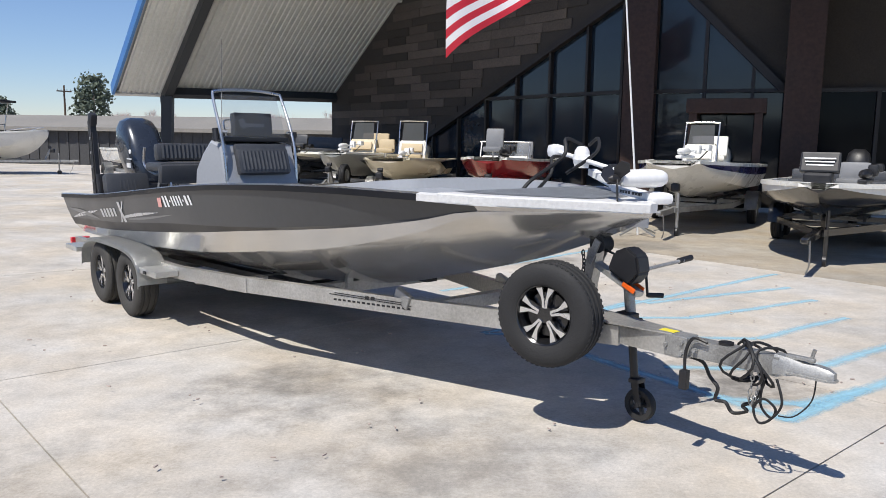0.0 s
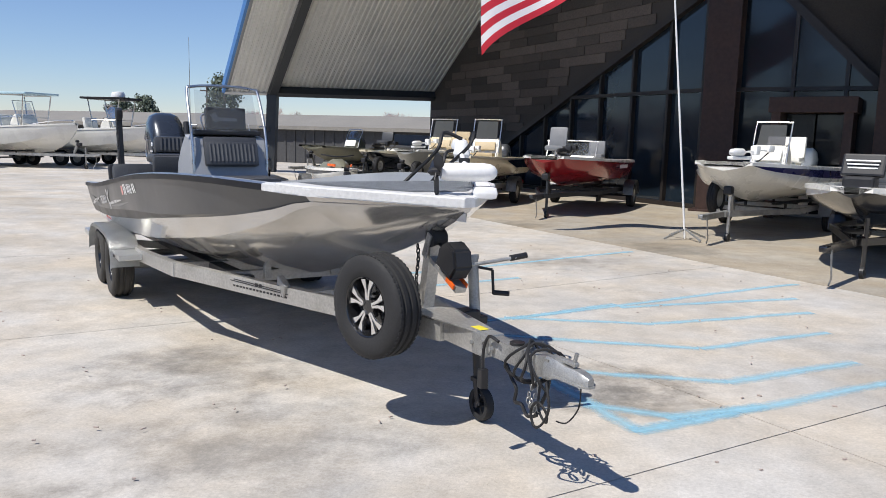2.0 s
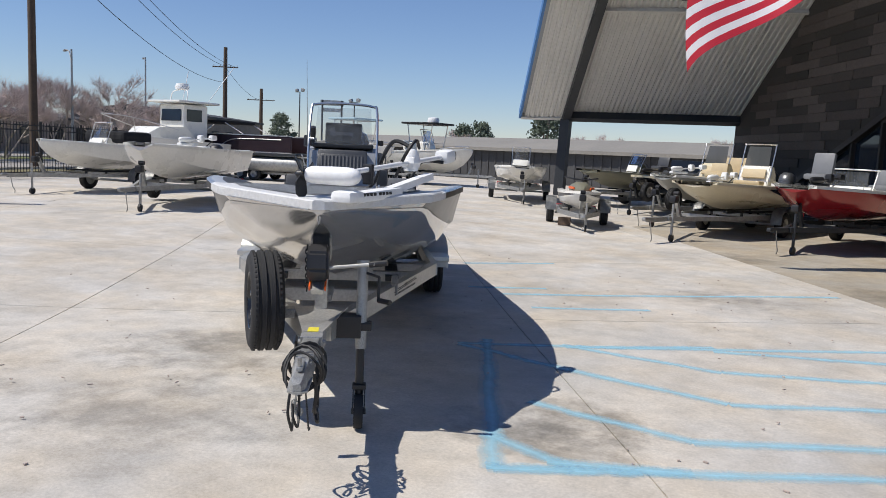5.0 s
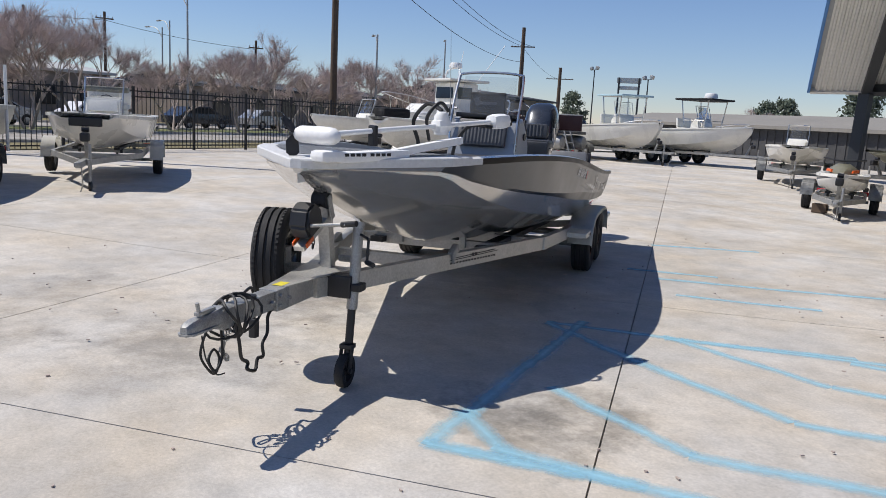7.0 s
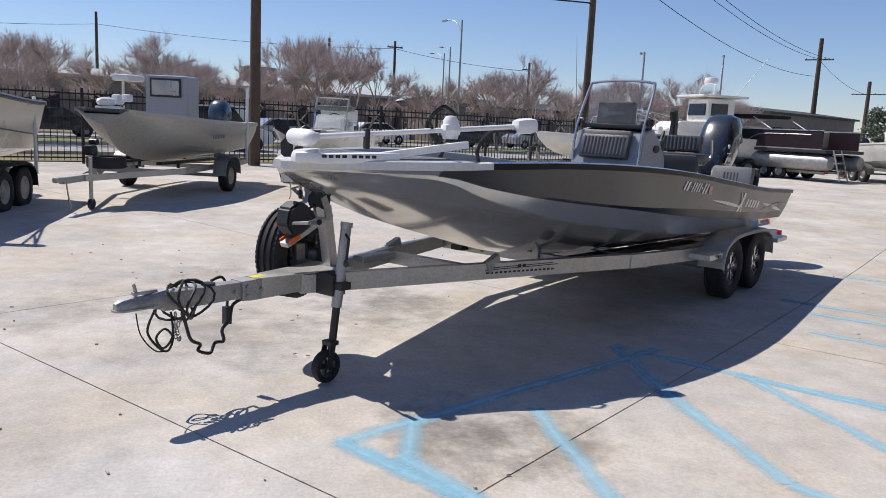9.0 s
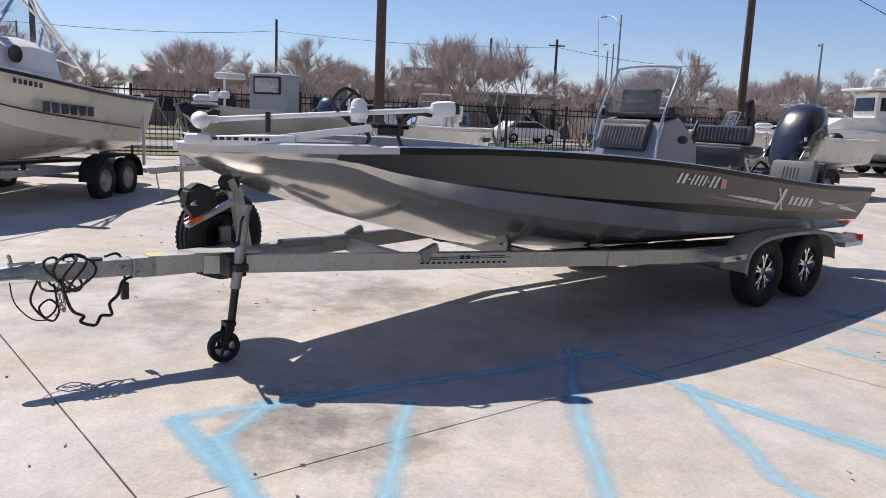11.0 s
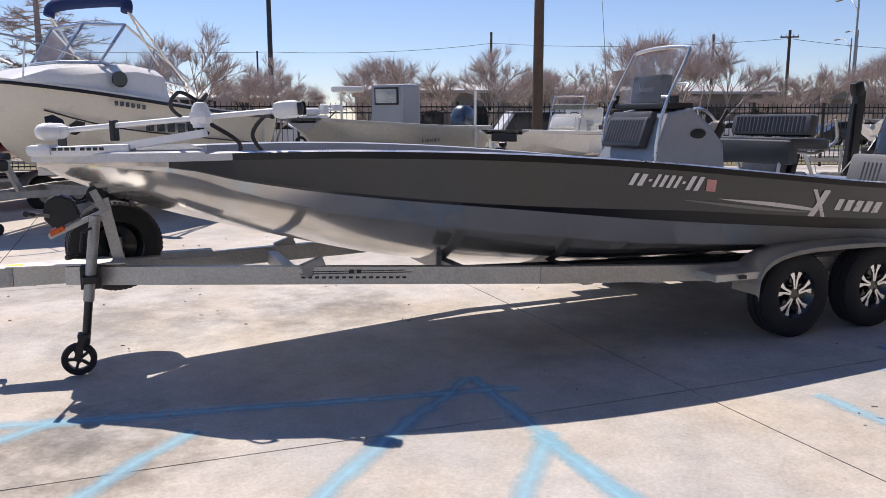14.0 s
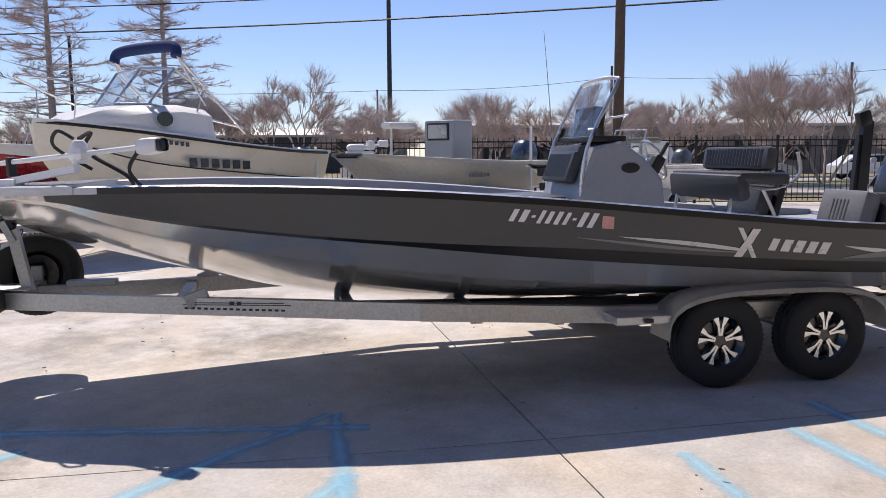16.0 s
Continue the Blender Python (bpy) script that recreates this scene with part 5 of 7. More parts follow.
tube(t, bent([(-0.24, -0.05, 0.58), (-0.20, -0.06, 0.46), (-0.26, -0.05, 0.36), (-0.32, -0.05, 0.33), (-0.35, -0.05, 0.40), (-0.30, -0.05, 0.46), (-0.24, -0.04, 0.42), (-0.27, -0.02, 0.36), (-0.33, -0.02, 0.42), (-0.32, -0.02, 0.56)], 6), 0.007, 6)
tube(t, bent([(-0.08, 0.03, 0.60), (-0.10, 0.04, 0.48), (-0.18, 0.04, 0.38), (-0.26, 0.04, 0.36)], 6), 0.004, 5)
part("hanging_cable", t, "wire", tr, smooth=40)
t = bm_new()
tube(t, bent([(-0.62, -0.07, 0.69), (-0.70, -0.075, 0.70), (-0.74, -0.08, 0.62), (-0.74, -0.08, 0.50)], 5), 0.009, 6)
box(t, (-0.74, -0.08, 0.46), (0.045, 0.045, 0.11), bev=0.008)
part("wiring_plug", t, "black", tr)
t = bm_new()
for i in range(16):
    f_ = i / 15
    p = Vector((-0.34 - 0.05 * f_, -0.03 + 0.02 * math.sin(i), 0.58 - 0.18 * math.sin(f_ * math.pi)))
    tube(t, [p + turn("Z", 90 * (i % 2)) @ Vector((0.010 * math.cos(a), 0, 0.016 * math.sin(a))) for a in [j * math.tau / 8 for j in range(8)]], 0.004, 5, True)
part("safety_chain", t, "galv", tr)
# jack on the port side
jack = new("tongue_jack")
jack.parent = tr
jack.matrix_basis = Matrix.Translation((-1.27, 0.26, 0))
t = bm_new()
cyl(t, (-0.055, 0, 0.48), (-0.125, 0, 1.0), 0.034, n=14)
cyl(t, (-0.125, 0, 0.99), (-0.13, 0, 1.02), 0.040, n=14)
part("outer_tube", t, "galv", jack, smooth=40)
# lower tube is galvanised too; its shadow is put in as black
t = bm_new()
cyl(t, (-0.02, 0, 0.20), (-0.058, 0, 0.50), 0.026, n=12)
part("inner_tube", t, "black", jack, smooth=40)
t = bm_new()
box(t, (-0.075, -0.08, 0.62), (0.12, 0.16, 0.14), bev=0.008)
box(t, (-0.075, 0.02, 0.62), (0.09, 0.09, 0.05), bev=0.008)
part("bracket", t, "black", jack)
t = bm_new()
cyl(t, (-0.115, 0, 0.95), (-0.05, 0.10, 0.93), 0.009)
cyl(t, (-0.05, 0.10, 0.93), (-0.03, 0.10, 0.78), 0.009)
cyl(t, (-0.03, 0.10, 0.79), (0.04, 0.17, 0.79), 0.016)
part("crank", t, "black", jack)
t = bm_new()
for s in (-1, 1):
    box(t, (0.015, s * 0.035, 0.18), (0.045, 0.008, 0.17), turn("Y", -14), bev=0.003)
box(t, (-0.01, 0, 0.255), (0.07, 0.085, 0.03), bev=0.006)
part("fork", t, "black", jack)
cw = new("castor")
cw.parent = jack
cw.matrix_basis = Matrix.Translation((0.025, 0, 0.105))
t = bm_new()
lathe(t, [(0.068, -0.024), (0.10, -0.028), (0.106, -0.012), (0.106, 0.012), (0.10, 0.028), (0.068, 0.024)], Matrix.Rotation(radians(90), 4, "X"), 28, closed=True)
part("tyre", t, "rubber", cw, smooth=35)
t = bm_new()
for i in range(5):
    a = i * math.tau / 5
    box(t, (0.045 * math.cos(a), 0, 0.045 * math.sin(a)), (0.06, 0.03, 0.018), Matrix.Rotation(-a, 3, "Y"), bev=0.004)
lathe(t, [(0.072, -0.02), (0.066, -0.02), (0.066, 0.02), (0.072, 0.02)], Matrix.Rotation(radians(90), 4, "X"), 24, closed=True)
cyl(t, (0, -0.045, 0), (0, 0.045, 0), 0.018)
part("hub", t, "black", cw)
# winch post and winch
t = bm_new()
beam(t, (-1.52, 0, 0.66), (-1.44, 0, 1.10), 0.075, 0.07, Vector((1, 0, 0)))
beam(t, (-1.47, 0, 1.03), (-1.11, 0, 0.865), 0.07, 0.03, Vector((0, 0, 1)))
part("winch_post", t, "alu", tr, "bent aluminium winch post")
t = bm_new()
box(t, (-1.95, 0, 0.70), (0.34, 0.10, 0.05), bev=0.01)
part("post_base", t, "galv", tr)
t = bm_new()
for s in (-1, 1):
    box(t, (-1.16, s * 0.045, 0.905), (0.095, 0.012, 0.032), turn("Y", 25), bev=0.005)
part("marker_lamp", t, "orange", tr, "amber marker lamp")
winch = new("winch")
winch.parent = tr
t = bm_new()
slab(t, [(-0.10, -0.08), (0.08, -0.095), (0.115, 0.0), (0.06, 0.09), (-0.03, 0.105), (-0.10, 0.04)], 0.125, Matrix.Translation((-1.19, 0.063, 1.035)) @ Matrix.Rotation(radians(90), 4, "X") @ Matrix.Rotation(radians(-20), 4, "Z"))
bmesh.ops.bevel(t, geom=t.edges[:], offset=0.014, segments=2, affect="EDGES")
part("housing", t, "black", winch, "black moulded winch cover")
t = bm_new()
cyl(t, (-1.12, 0.07, 1.01), (-1.04, 0.33, 1.05), 0.011)
part("handle_arm", t, "galv", winch)
t = bm_new()
cyl(t, (-1.055, 0.30, 1.045), (-1.03, 0.40, 1.062), 0.018)
part("handle_grip", t, "black", winch)
t = bm_new()
for s in (-1, 1):
    box(t, (-1.42, s * 0.055, 1.09), (0.05, 0.012, 0.16), turn("Y", 25), bev=0.004)
part("roller_bracket", t, "galv", tr)
t = bm_new()
lathe(t, [(0.02, -0.05), (0.055, -0.048), (0.042, 0.0), (0.055, 0.048), (0.02, 0.05)], Matrix.Translation((-1.40, 0, 1.135)) @ Matrix.Rotation(radians(90), 4, "X"), 20)
part("bow_roller", t, "rubber", tr, smooth=40)
t = bm_new()
for i in range(11):
    p = Vector((-1.47 + 0.01 * math.sin(i * 0.6), -0.09, 1.08 - 0.026 * i))
    tube(t, [p + turn("Z", 90 * (i % 2)) @ Vector((0.010 * math.cos(a), 0, 0.018 * math.sin(a))) for a in [j * math.tau / 8 for j in range(8)]], 0.0045, 5, True)
part("bow_chain", t, "black", tr)
t = bm_new()
tube(t, [(-1.18, 0.0, 1.05), (-1.36, 0.0, 1.10), (-1.50, 0, 1.16)], 0.008, 6)
part("winch_strap", t, "black", tr)
# spare wheel on the starboard side
t = bm_new()
box(t, (-1.50, -0.20, 0.66), (0.10, 0.30, 0.06), bev=0.008)
box(t, (-1.50, -0.30, 0.72), (0.08, 0.05, 0.16), bev=0.008)
part("spare_carrier", t, "galv", tr)
sp = wheel(tr, (-1.49, -0.355, 0.735), 0.315, 0.20, -1, name="spare_wheel")
sp.matrix_basis = pose(-1.49, -0.355, 0.735, 0, 0, 14)


# ---- other boats ----
def hull_parts(boat_, L, B, zk, dep, hull, band="", cap="gel_white", bow=-0.35, flare=0.12, blunt=0.05, band_h=0.25, floor=0.45, rise=0.22):
    """A hull with chine, sheer, cap and sunken cockpit; its stem is at x = bow."""
    fs = [0, 0.15, 0.3, 0.45, 0.6, 0.7, 0.8, 0.87, 0.93, 0.97, 1.0]
    rows, caps, decks = [], [], []
    for f in fs:
        x = bow - L * (1 - f)
        b = B / 2 * ease(f, [0, 0.35, 0.6, 0.78, 0.9, 0.97, 1.0], [0.96, 1.0, 0.97, max(0.82, blunt + 0.25), max(0.54, blunt + 0.15), max(0.26, blunt + 0.05), blunt])
        g = zk + dep * (1 + rise * f ** 1.6)
        k = zk + dep * ease(f, [0, 0.4, 0.65, 0.82, 0.93, 1.0], [0, 0.0, 0.04, 0.20, 0.52, 1.0])
        c = k + (g - k) * ease(f, [0, 0.5, 1], [0.24, 0.34, 0.55])
        n = g - (g - c) * (band_h + 0.25 * 0)
        cy = b * (1 - flare - 0.25 * max(0, f - 0.6))
        o = [(0, k), (cy * 0.5, k + (c - k) * 0.42), (cy, c), (cy + (b - cy) * 0.6, c + (n - c) * 0.6), (cy + (b - cy) * 0.92, n), (b, g)]
        rk = -0.12 * (1 - f) ** 6
        o = [Vector((x + (rk if f < 0.1 else 0) * (z - k) + (0.1 * (z - k) if f == 1 else 0), y, z)) for y, z in o]
        rows.append(o[::-1] + [Vector((p.x, -p.y, p.z)) for p in o[1:]])
        e = o[-1]
        w = min(0.14, e.y * 0.8)
        zd = g - (floor * dep if f < 0.62 else 0.07)
        half = [(e.y + 0.02, g - 0.04), (e.y + 0.02, g + 0.02), (e.y - w, g + 0.03), (e.y - w - 0.01, zd), (0, zd + 0.01)]
        caps.append([Vector((e.x, y, z)) for y, z in half] + [Vector((e.x, -y, z)) for y, z in half[::-1][1:]])
    t = bm_new()
    vs = skin(t, rows, [1 if band else 0, 0, 0, 0, 0, 0, 0, 0, 0, 1 if band else 0])
    t.faces.new(vs[0])
    t.faces.new(vs[-1])
    part("hull", t, [hull, band or hull], boat_, smooth=28)
    t = bm_new()
    vs = skin(t, caps)
    t.faces.new(vs[0])
    t.faces.new(vs[-1])
    part("deck_cap", t, cap, boat_, smooth=25)
    return zk + dep


def outboard(parent, x, z, colour, s=1.0, y=0.0):
    o = new("outboard")
    o.parent = parent
    o.matrix_basis = Matrix.Translation((x, y, z)) @ Matrix.Diagonal((s, s, s, 1))
    t = bm_new()
    rows = []
    for zz, x0, x1, w in ((0.12, 0.0, -0.38, 0.13), (0.28, 0.05, -0.48, 0.18), (0.5, 0.05, -0.50, 0.20), (0.66, -0.02, -0.44, 0.17), (0.74, -0.12, -0.32, 0.09)):
        rows.append([Vector(((x0 + x1) / 2 + (x0 - x1) / 2 * math.copysign(abs(math.cos(a)) ** 0.6, math.cos(a)), w * math.copysign(abs(math.sin(a)) ** 0.6, math.sin(a)), zz)) for a in [i * math.tau / 16 for i in range(16)]])
    vs = skin(t, rows, closed=True)
    t.faces.new(vs[0])
    t.faces.new(vs[-1])
    part("cowling", t, colour, o, smooth=40)
    t = bm_new()
    box(t, (-0.2, 0, -0.2), (0.22, 0.16, 0.7), bev=0.03)
    box(t, (-0.24, 0, -0.58), (0.36, 0.05, 0.3), bev=0.01)
    part("leg", t, colour, o)


def console(parent, x, z, colour="gel_white", w=0.6, h=0.75, ws=0.5, pane_="acrylic", pad="gel_white", wheel_=True):
    """A centre console with a screen in a bent rail."""
    c = new("console")
    c.parent = parent
    c.matrix_basis = Matrix.Translation((x, 0, z))
    t = bm_new()
    prof = [(0.0, 0), (-0.10, h * 0.55), (-0.22, h), (-0.42, h + 0.02), (-0.62, h * 0.72), (-0.70, 0)]
    vs = skin(t, [[Vector((px, yy, pz)) for px, pz in prof] for yy in (-w / 2, w / 2)], closed=True)
    t.faces.new(vs[0])
    t.faces.new(vs[-1])
    bmesh.ops.bevel(t, geom=t.edges[:], offset=0.03, segments=2, affect="EDGES")
    part("body", t, colour, c, smooth=35)
    t = bm_new()
    skin(t, [[Vector((-0.24, -w * 0.42, h)), Vector((-0.22, 0, h)), Vector((-0.24, w * 0.42, h))], [Vector((-0.38, -w * 0.38, h + ws)), Vector((-0.36, 0, h + ws)), Vector((-0.38, w * 0.38, h + ws))]])
    bmesh.ops.solidify(t, geom=t.faces[:], thickness=0.008)
    part("windscreen", t, pane_, c).visible_shadow = False
    t = bm_new()
    r = w / 2 + 0.02
    tube(t, bent([(-0.12, -r, h * 0.5), (-0.24, -r, h), (-0.40, -r, h + ws), (-0.42, -r + 0.06, h + ws + 0.05), (-0.42, r - 0.06, h + ws + 0.05), (-0.40, r, h + ws), (-0.24, r, h), (-0.12, r, h * 0.5)], 4), 0.016, 6)
    part("rail", t, "chrome", c, smooth=40)
    t = bm_new()
    cushion(t, (0.18, 0, h * 0.45), (0.36, w * 0.9, 0.1), None, 0.035)
    cushion(t, (-0.10, 0, h * 0.75), (0.24, w * 0.8, 0.06), turn("Y", 70), 0.02)
    box(t, (0.17, 0, h * 0.22), (0.34, w * 0.85, h * 0.4), bev=0.02)
    part("front_cushion", t, pad, c, smooth=40)
    if wheel_:
        t = bm_new()
        tube(t, [Vector((-0.74, 0, h * 0.85)) + turn("Y", -65) @ Vector((0.17 * math.cos(a), 0.17 * math.sin(a), 0)) for a in [i * math.tau / 16 for i in range(16)]], 0.012, 6, True)
        cyl(t, (-0.6, 0, h * 0.78), (-0.74, 0, h * 0.85), 0.025)
        part("steering_wheel", t, "black", c)
    return c


def seat_box(parent, x, z, pad="gel_white", w=0.8, back=0.45, name="helm_seat"):
    s = new(name)
    s.parent = parent
    s.matrix_basis = Matrix.Translation((x, 0, z))
    t = bm_new()
    box(t, (0, 0, 0.22), (0.45, w * 0.85, 0.44), bev=0.04)
    part("base", t, "gel_white", s)
    t = bm_new()
    cushion(t, (0, 0, 0.50), (0.5, w, 0.12), None, 0.04)
    cushion(t, (-0.24, 0, 0.50 + back * 0.6), (0.12, w, back), turn("Y", -8), 0.04)
    part("cushion", t, pad, s, smooth=40)


def pole_seat(parent, x, y, z, pad, back=0.4):
    s = new("fishing_seat")
    s.parent = parent
    s.matrix_basis = Matrix.Translation((x, y, z))
    t = bm_new()
    cyl(t, (0, 0, 0), (0, 0, 0.3), 0.03)
    part("pedestal", t, "chrome", s)
    t = bm_new()
    cushion(t, (0, 0, 0.36), (0.42, 0.46, 0.12), None, 0.05)
    cushion(t, (-0.2, 0, 0.36 + back / 2), (0.12, 0.44, back), turn("Y", -12), 0.05)
    part("cushion", t, pad, s, smooth=40)


def bow_motor(parent, x, y, z, heading=170, colour="white", ln=1.2):
    s = new("bow_trolling_motor")
    s.parent = parent
    s.matrix_basis = pose(x, y, z, 0, 0, heading)
    t = bm_new()
    lathe(t, [(0.01, -0.05), (0.06, 0.0), (0.07, 0.1), (0.07, 0.32), (0.03, 0.4)], Matrix.Translation((0, 0, 0.14)) @ Matrix.Rotation(radians(90), 4, "Y"), 16)
    part("lower_unit", t, colour, s, smooth=40)
    t = bm_new()
    cyl(t, (0.35, 0, 0.14), (ln, 0, 0.20), 0.018)
    box(t, (0.25, 0, 0.04), (0.6, 0.12, 0.06), bev=0.02)
    part("shaft_and_mount", t, colour, s)
    t = bm_new()
    box(t, (ln, 0, 0.21), (0.2, 0.13, 0.13), bev=0.035)
    part("head", t, colour, s, smooth=40)
    t = bm_new()
    box(t, (ln * 0.62, 0, 0.18), (0.14, 0.14, 0.18), bev=0.04)
    part("steering_housing", t, colour, s, smooth=40)
    t = bm_new()
    tube(t, bent([(ln, 0, 0.15), (ln - 0.15, 0.08, 0.0), (ln - 0.3, 0.05, -0.02)], 5), 0.014, 6)
    part("cable", t, "wire", s)


def trailer(m, L, half, label, colour="galv", axles=1, zr=0.5, r=0.31, wx=0.66, fender="galv", spare=0, nose=0.75, group="boat trailers in the lot"):
    """A small boat trailer whose jack stands at the origin; the tongue points along x."""
    q = thing("boat_trailer", m, label, "trailer", group)
    for s in (1, -1):
        t = bm_new()
        beam(t, (0.1, s * 0.05, zr), (-L * 0.38, s * half * 0.86, zr), 0.06, 0.1)
        beam(t, (-L * 0.375, s * half * 0.86, zr), (-L, s * half * 0.86, zr - 0.03), 0.06, 0.1)
        part("rail", t, colour, q)
        t = bm_new()
        beam(t, (-L * 0.35, s * half * 0.4, zr + 0.12), (-L * 0.98, s * half * 0.45, zr + 0.05), 0.1, 0.05)
        for x in (0.5, 0.9):
            box(t, (-L * x, s * half * 0.42, zr + 0.05), (0.05, 0.05, 0.12))
        part("bunk", t, "black", q)
        for k in range(axles):
            x = -L * wx - k * 2.3 * r + (axles - 1) * 1.15 * r
            wheel(q, (x, s * (half + 0.12), r), r, 0.19, s, fancy=False)
        t = bm_new()
        rows = []
        span = r + 0.12 + (axles - 1) * 1.15 * r
        for k in range(11):
            a = math.pi * k / 10
            e = 0.62 if axles > 1 else 0.85
            rows.append([Vector((-L * wx + span * math.copysign(abs(math.cos(a)) ** e, math.cos(a)), s * y, 0.34 + (r + 0.09) * abs(math.sin(a)) ** 0.65 - dz)) for y, dz in ((half - 0.02, 0), (half + 0.24, 0), (half + 0.25, 0.05))])
        skin(t, rows)
        bmesh.ops.solidify(t, geom=t.faces[:], thickness=0.01)
        part("fender", t, fender, q, smooth=35)
        t = bm_new()
        box(t, (-L - 0.02, s * half * 0.8, zr), (0.05, 0.2, 0.1), bev=0.01)
        part("tail_lamp", t, "red_lens", q)
    for x in (0.3, 0.6, 0.99):
        t = bm_new()
        beam(t, (-L * x, -half * 0.85 * min(1, x / 0.38), zr), (-L * x, half * 0.85 * min(1, x / 0.38), zr), 0.06, 0.08)
        part("cross_member", t, colour, q)
    t = bm_new()
    cyl(t, (-L * wx, -half, r), (-L * wx, half, r), 0.035)
    part("axle", t, colour, q)
    t = bm_new()
    beam(t, (-0.3, 0, zr), (nose - 0.1, 0, zr), 0.09, 0.1)
    box(t, (nose - 0.02, 0, zr + 0.02), (0.2, 0.09, 0.08), bev=0.025)
    part("tongue", t, colour, q)
    t = bm_new()
    tube(t, bent([(nose - 0.15, 0.04, zr), (nose - 0.2, 0.05, zr - 0.28), (nose - 0.28, 0.03, 0.12), (nose - 0.3, 0.0, 0.03)], 4), 0.012, 5)
    part("hanging_chain", t, "galv", q)
    t = bm_new()
    cyl(t, (0, 0.1, 0.14), (0, 0.1, zr + 0.32), 0.03)
    part("jack_tube", t, colour, q)
    t = bm_new()
    lathe(t, [(0.02, -0.02), (0.085, -0.025), (0.085, 0.025), (0.02, 0.02)], Matrix.Translation((0.0, 0.1, 0.085)) @ Matrix.Rotation(radians(90), 4, "X"), 18)
    part("castor", t, "black", q)
    t = bm_new()
    beam(t, (-0.5, 0, zr + 0.04), (-0.26, 0, zr + 0.5), 0.07, 0.08, Vector((1, 0, 0)))
    part("winch_post", t, colour, q)
    t = bm_new()
    box(t, (-0.20, 0, zr + 0.42), (0.18, 0.16, 0.16), bev=0.04)
    cyl(t, (-0.30, -0.06, zr + 0.55), (-0.30, 0.06, zr + 0.55), 0.05)
    part("winch", t, "black", q)
    if spare:
        wheel(q, (-0.55, spare * 0.34, zr + 0.25), r, 0.18, spare, fancy=False, name="spare_wheel")
    return q


def guide_post(parent, x, y, z0, z1):
    t = bm_new()
    cyl(t, (x, y, z0), (x, y, z1), 0.03)
    part("guide_post", t, "white", parent, "white plastic guide post")


def marks(parent, pts, material, name="lettering_bars"):
    """Small bars along the hull side: rows of x, y, z, width, height."""
    t = bm_new()
    for x, y, z, w, h in pts:
        box(t, (x, y, z), (w, 0.012, h))
    part(name, t, material, parent)


LOT = "boats parked along the showroom"
# white bay boat with a navy band
m = at(4.4, 14.8, -118)
b = thing("bay_boat", m, "white bay boat with a navy band beside the flagpole", "boat", LOT)
zt = hull_parts(b, 5.6, 2.3, 0.62, 0.66, "gel_white", "gel_navy", band_h=0.42, bow=0.2, blunt=0.42)
console(b, -2.4, 0.95, "gel_white", 0.66, 0.80, 0.42, "acrylic_dark")
seat_box(b, -3.6, 0.95)
bow_motor(b, 0.1, 0.1, 1.47, 165)
outboard(b, -5.5, 0.9, "gel_white", 1.1)
trailer(m, 5.2, 0.95, "galvanised trailer under the white bay boat", spare=-1, nose=1.1)
# red and silver fishing boat
m = at(1.0, 17.75, -105)
b = thing("fishing_boat", m, "metallic red aluminium fishing boat with grey seats", "boat", LOT)
hull_parts(b, 4.9, 2.1, 0.62, 0.62, "gel_red", "gel_red", "gel_white", blunt=0.42, flare=0.16, bow=0.0)
console(b, -1.9, 0.95, "gel_white", 1.2, 0.42, 0.32, "acrylic")
pole_seat(b, -1.2, -0.1, 1.2, "vinyl_light", 0.5)
pole_seat(b, -3.4, 0.3, 1.0, "vinyl_light", 0.4)
bow_motor(b, -0.1, 0.3, 1.36, 175, "black", 1.0)
outboard(b, -5.0, 0.85, "black", 1.1)
marks(b, [(-3.0 - i * 0.13, 1.07, 1.12, 0.09, 0.09) for i in range(7)], "decal_white")
trailer(m, 5.4, 0.95, "dark trailer under the red fishing boat", "steel_dark", wx=0.84)
# cream skiff with black flank
m = at(-1.5, 17.85, -98)
b = thing("skiff", m, "cream and black skiff with a tan console seat", "boat", LOT)
hull_parts(b, 5.3, 2.1, 0.62, 0.56, "gel_cream", "", "gel_cream", blunt=0.5, flare=0.18, bow=-1.1)
t = bm_new()
for s in (1, -1):
    slab(t, [(-2.7, 1.19), (-3.8, 0.98), (-6.2, 0.95), (-6.2, 1.19)], 0.01, Matrix.Translation((0, s * 1.075, 0)) @ Matrix.Rotation(radians(90), 4, "X"))
part("black_flank", t, "gel_black", b)
console(b, -4.3, 0.95, "gel_white", 0.75, 0.78, 0.5, "acrylic_dark", "tan")
pole_seat(b, -3.4, -0.55, 1.1, "tan", 0.3)
bow_motor(b, -1.2, 0.3, 1.28, 178)
outboard(b, -6.5, 0.85, "cowl_grey", 1.0)
trailer(m, 5.9, 0.9, "galvanised trailer under the cream skiff", nose=1.0)
# white bay boat, console forward
m = at(-3.2, 21.2, -104)
b = thing("bay_boat", m, "pale grey bay boat with a cream console and tan seat", "boat", LOT)
hull_parts(b, 5.6, 2.2, 0.62, 0.62, "gel_grey", "gel_black", "gel_white", blunt=0.35, band_h=0.18, bow=-0.5)
console(b, -2.8, 0.95, "gel_cream", 0.8, 0.80, 0.5, "acrylic_dark", "tan")
seat_box(b, -4.0, 0.95, "tan", 0.9)
bow_motor(b, -0.6, 0.2, 1.42, 172)
outboard(b, -6.2, 0.85, "cowl_grey", 1.0)
trailer(m, 5.2, 0.92, "galvanised trailer with spare wheel under the grey bay boat", spare=1)
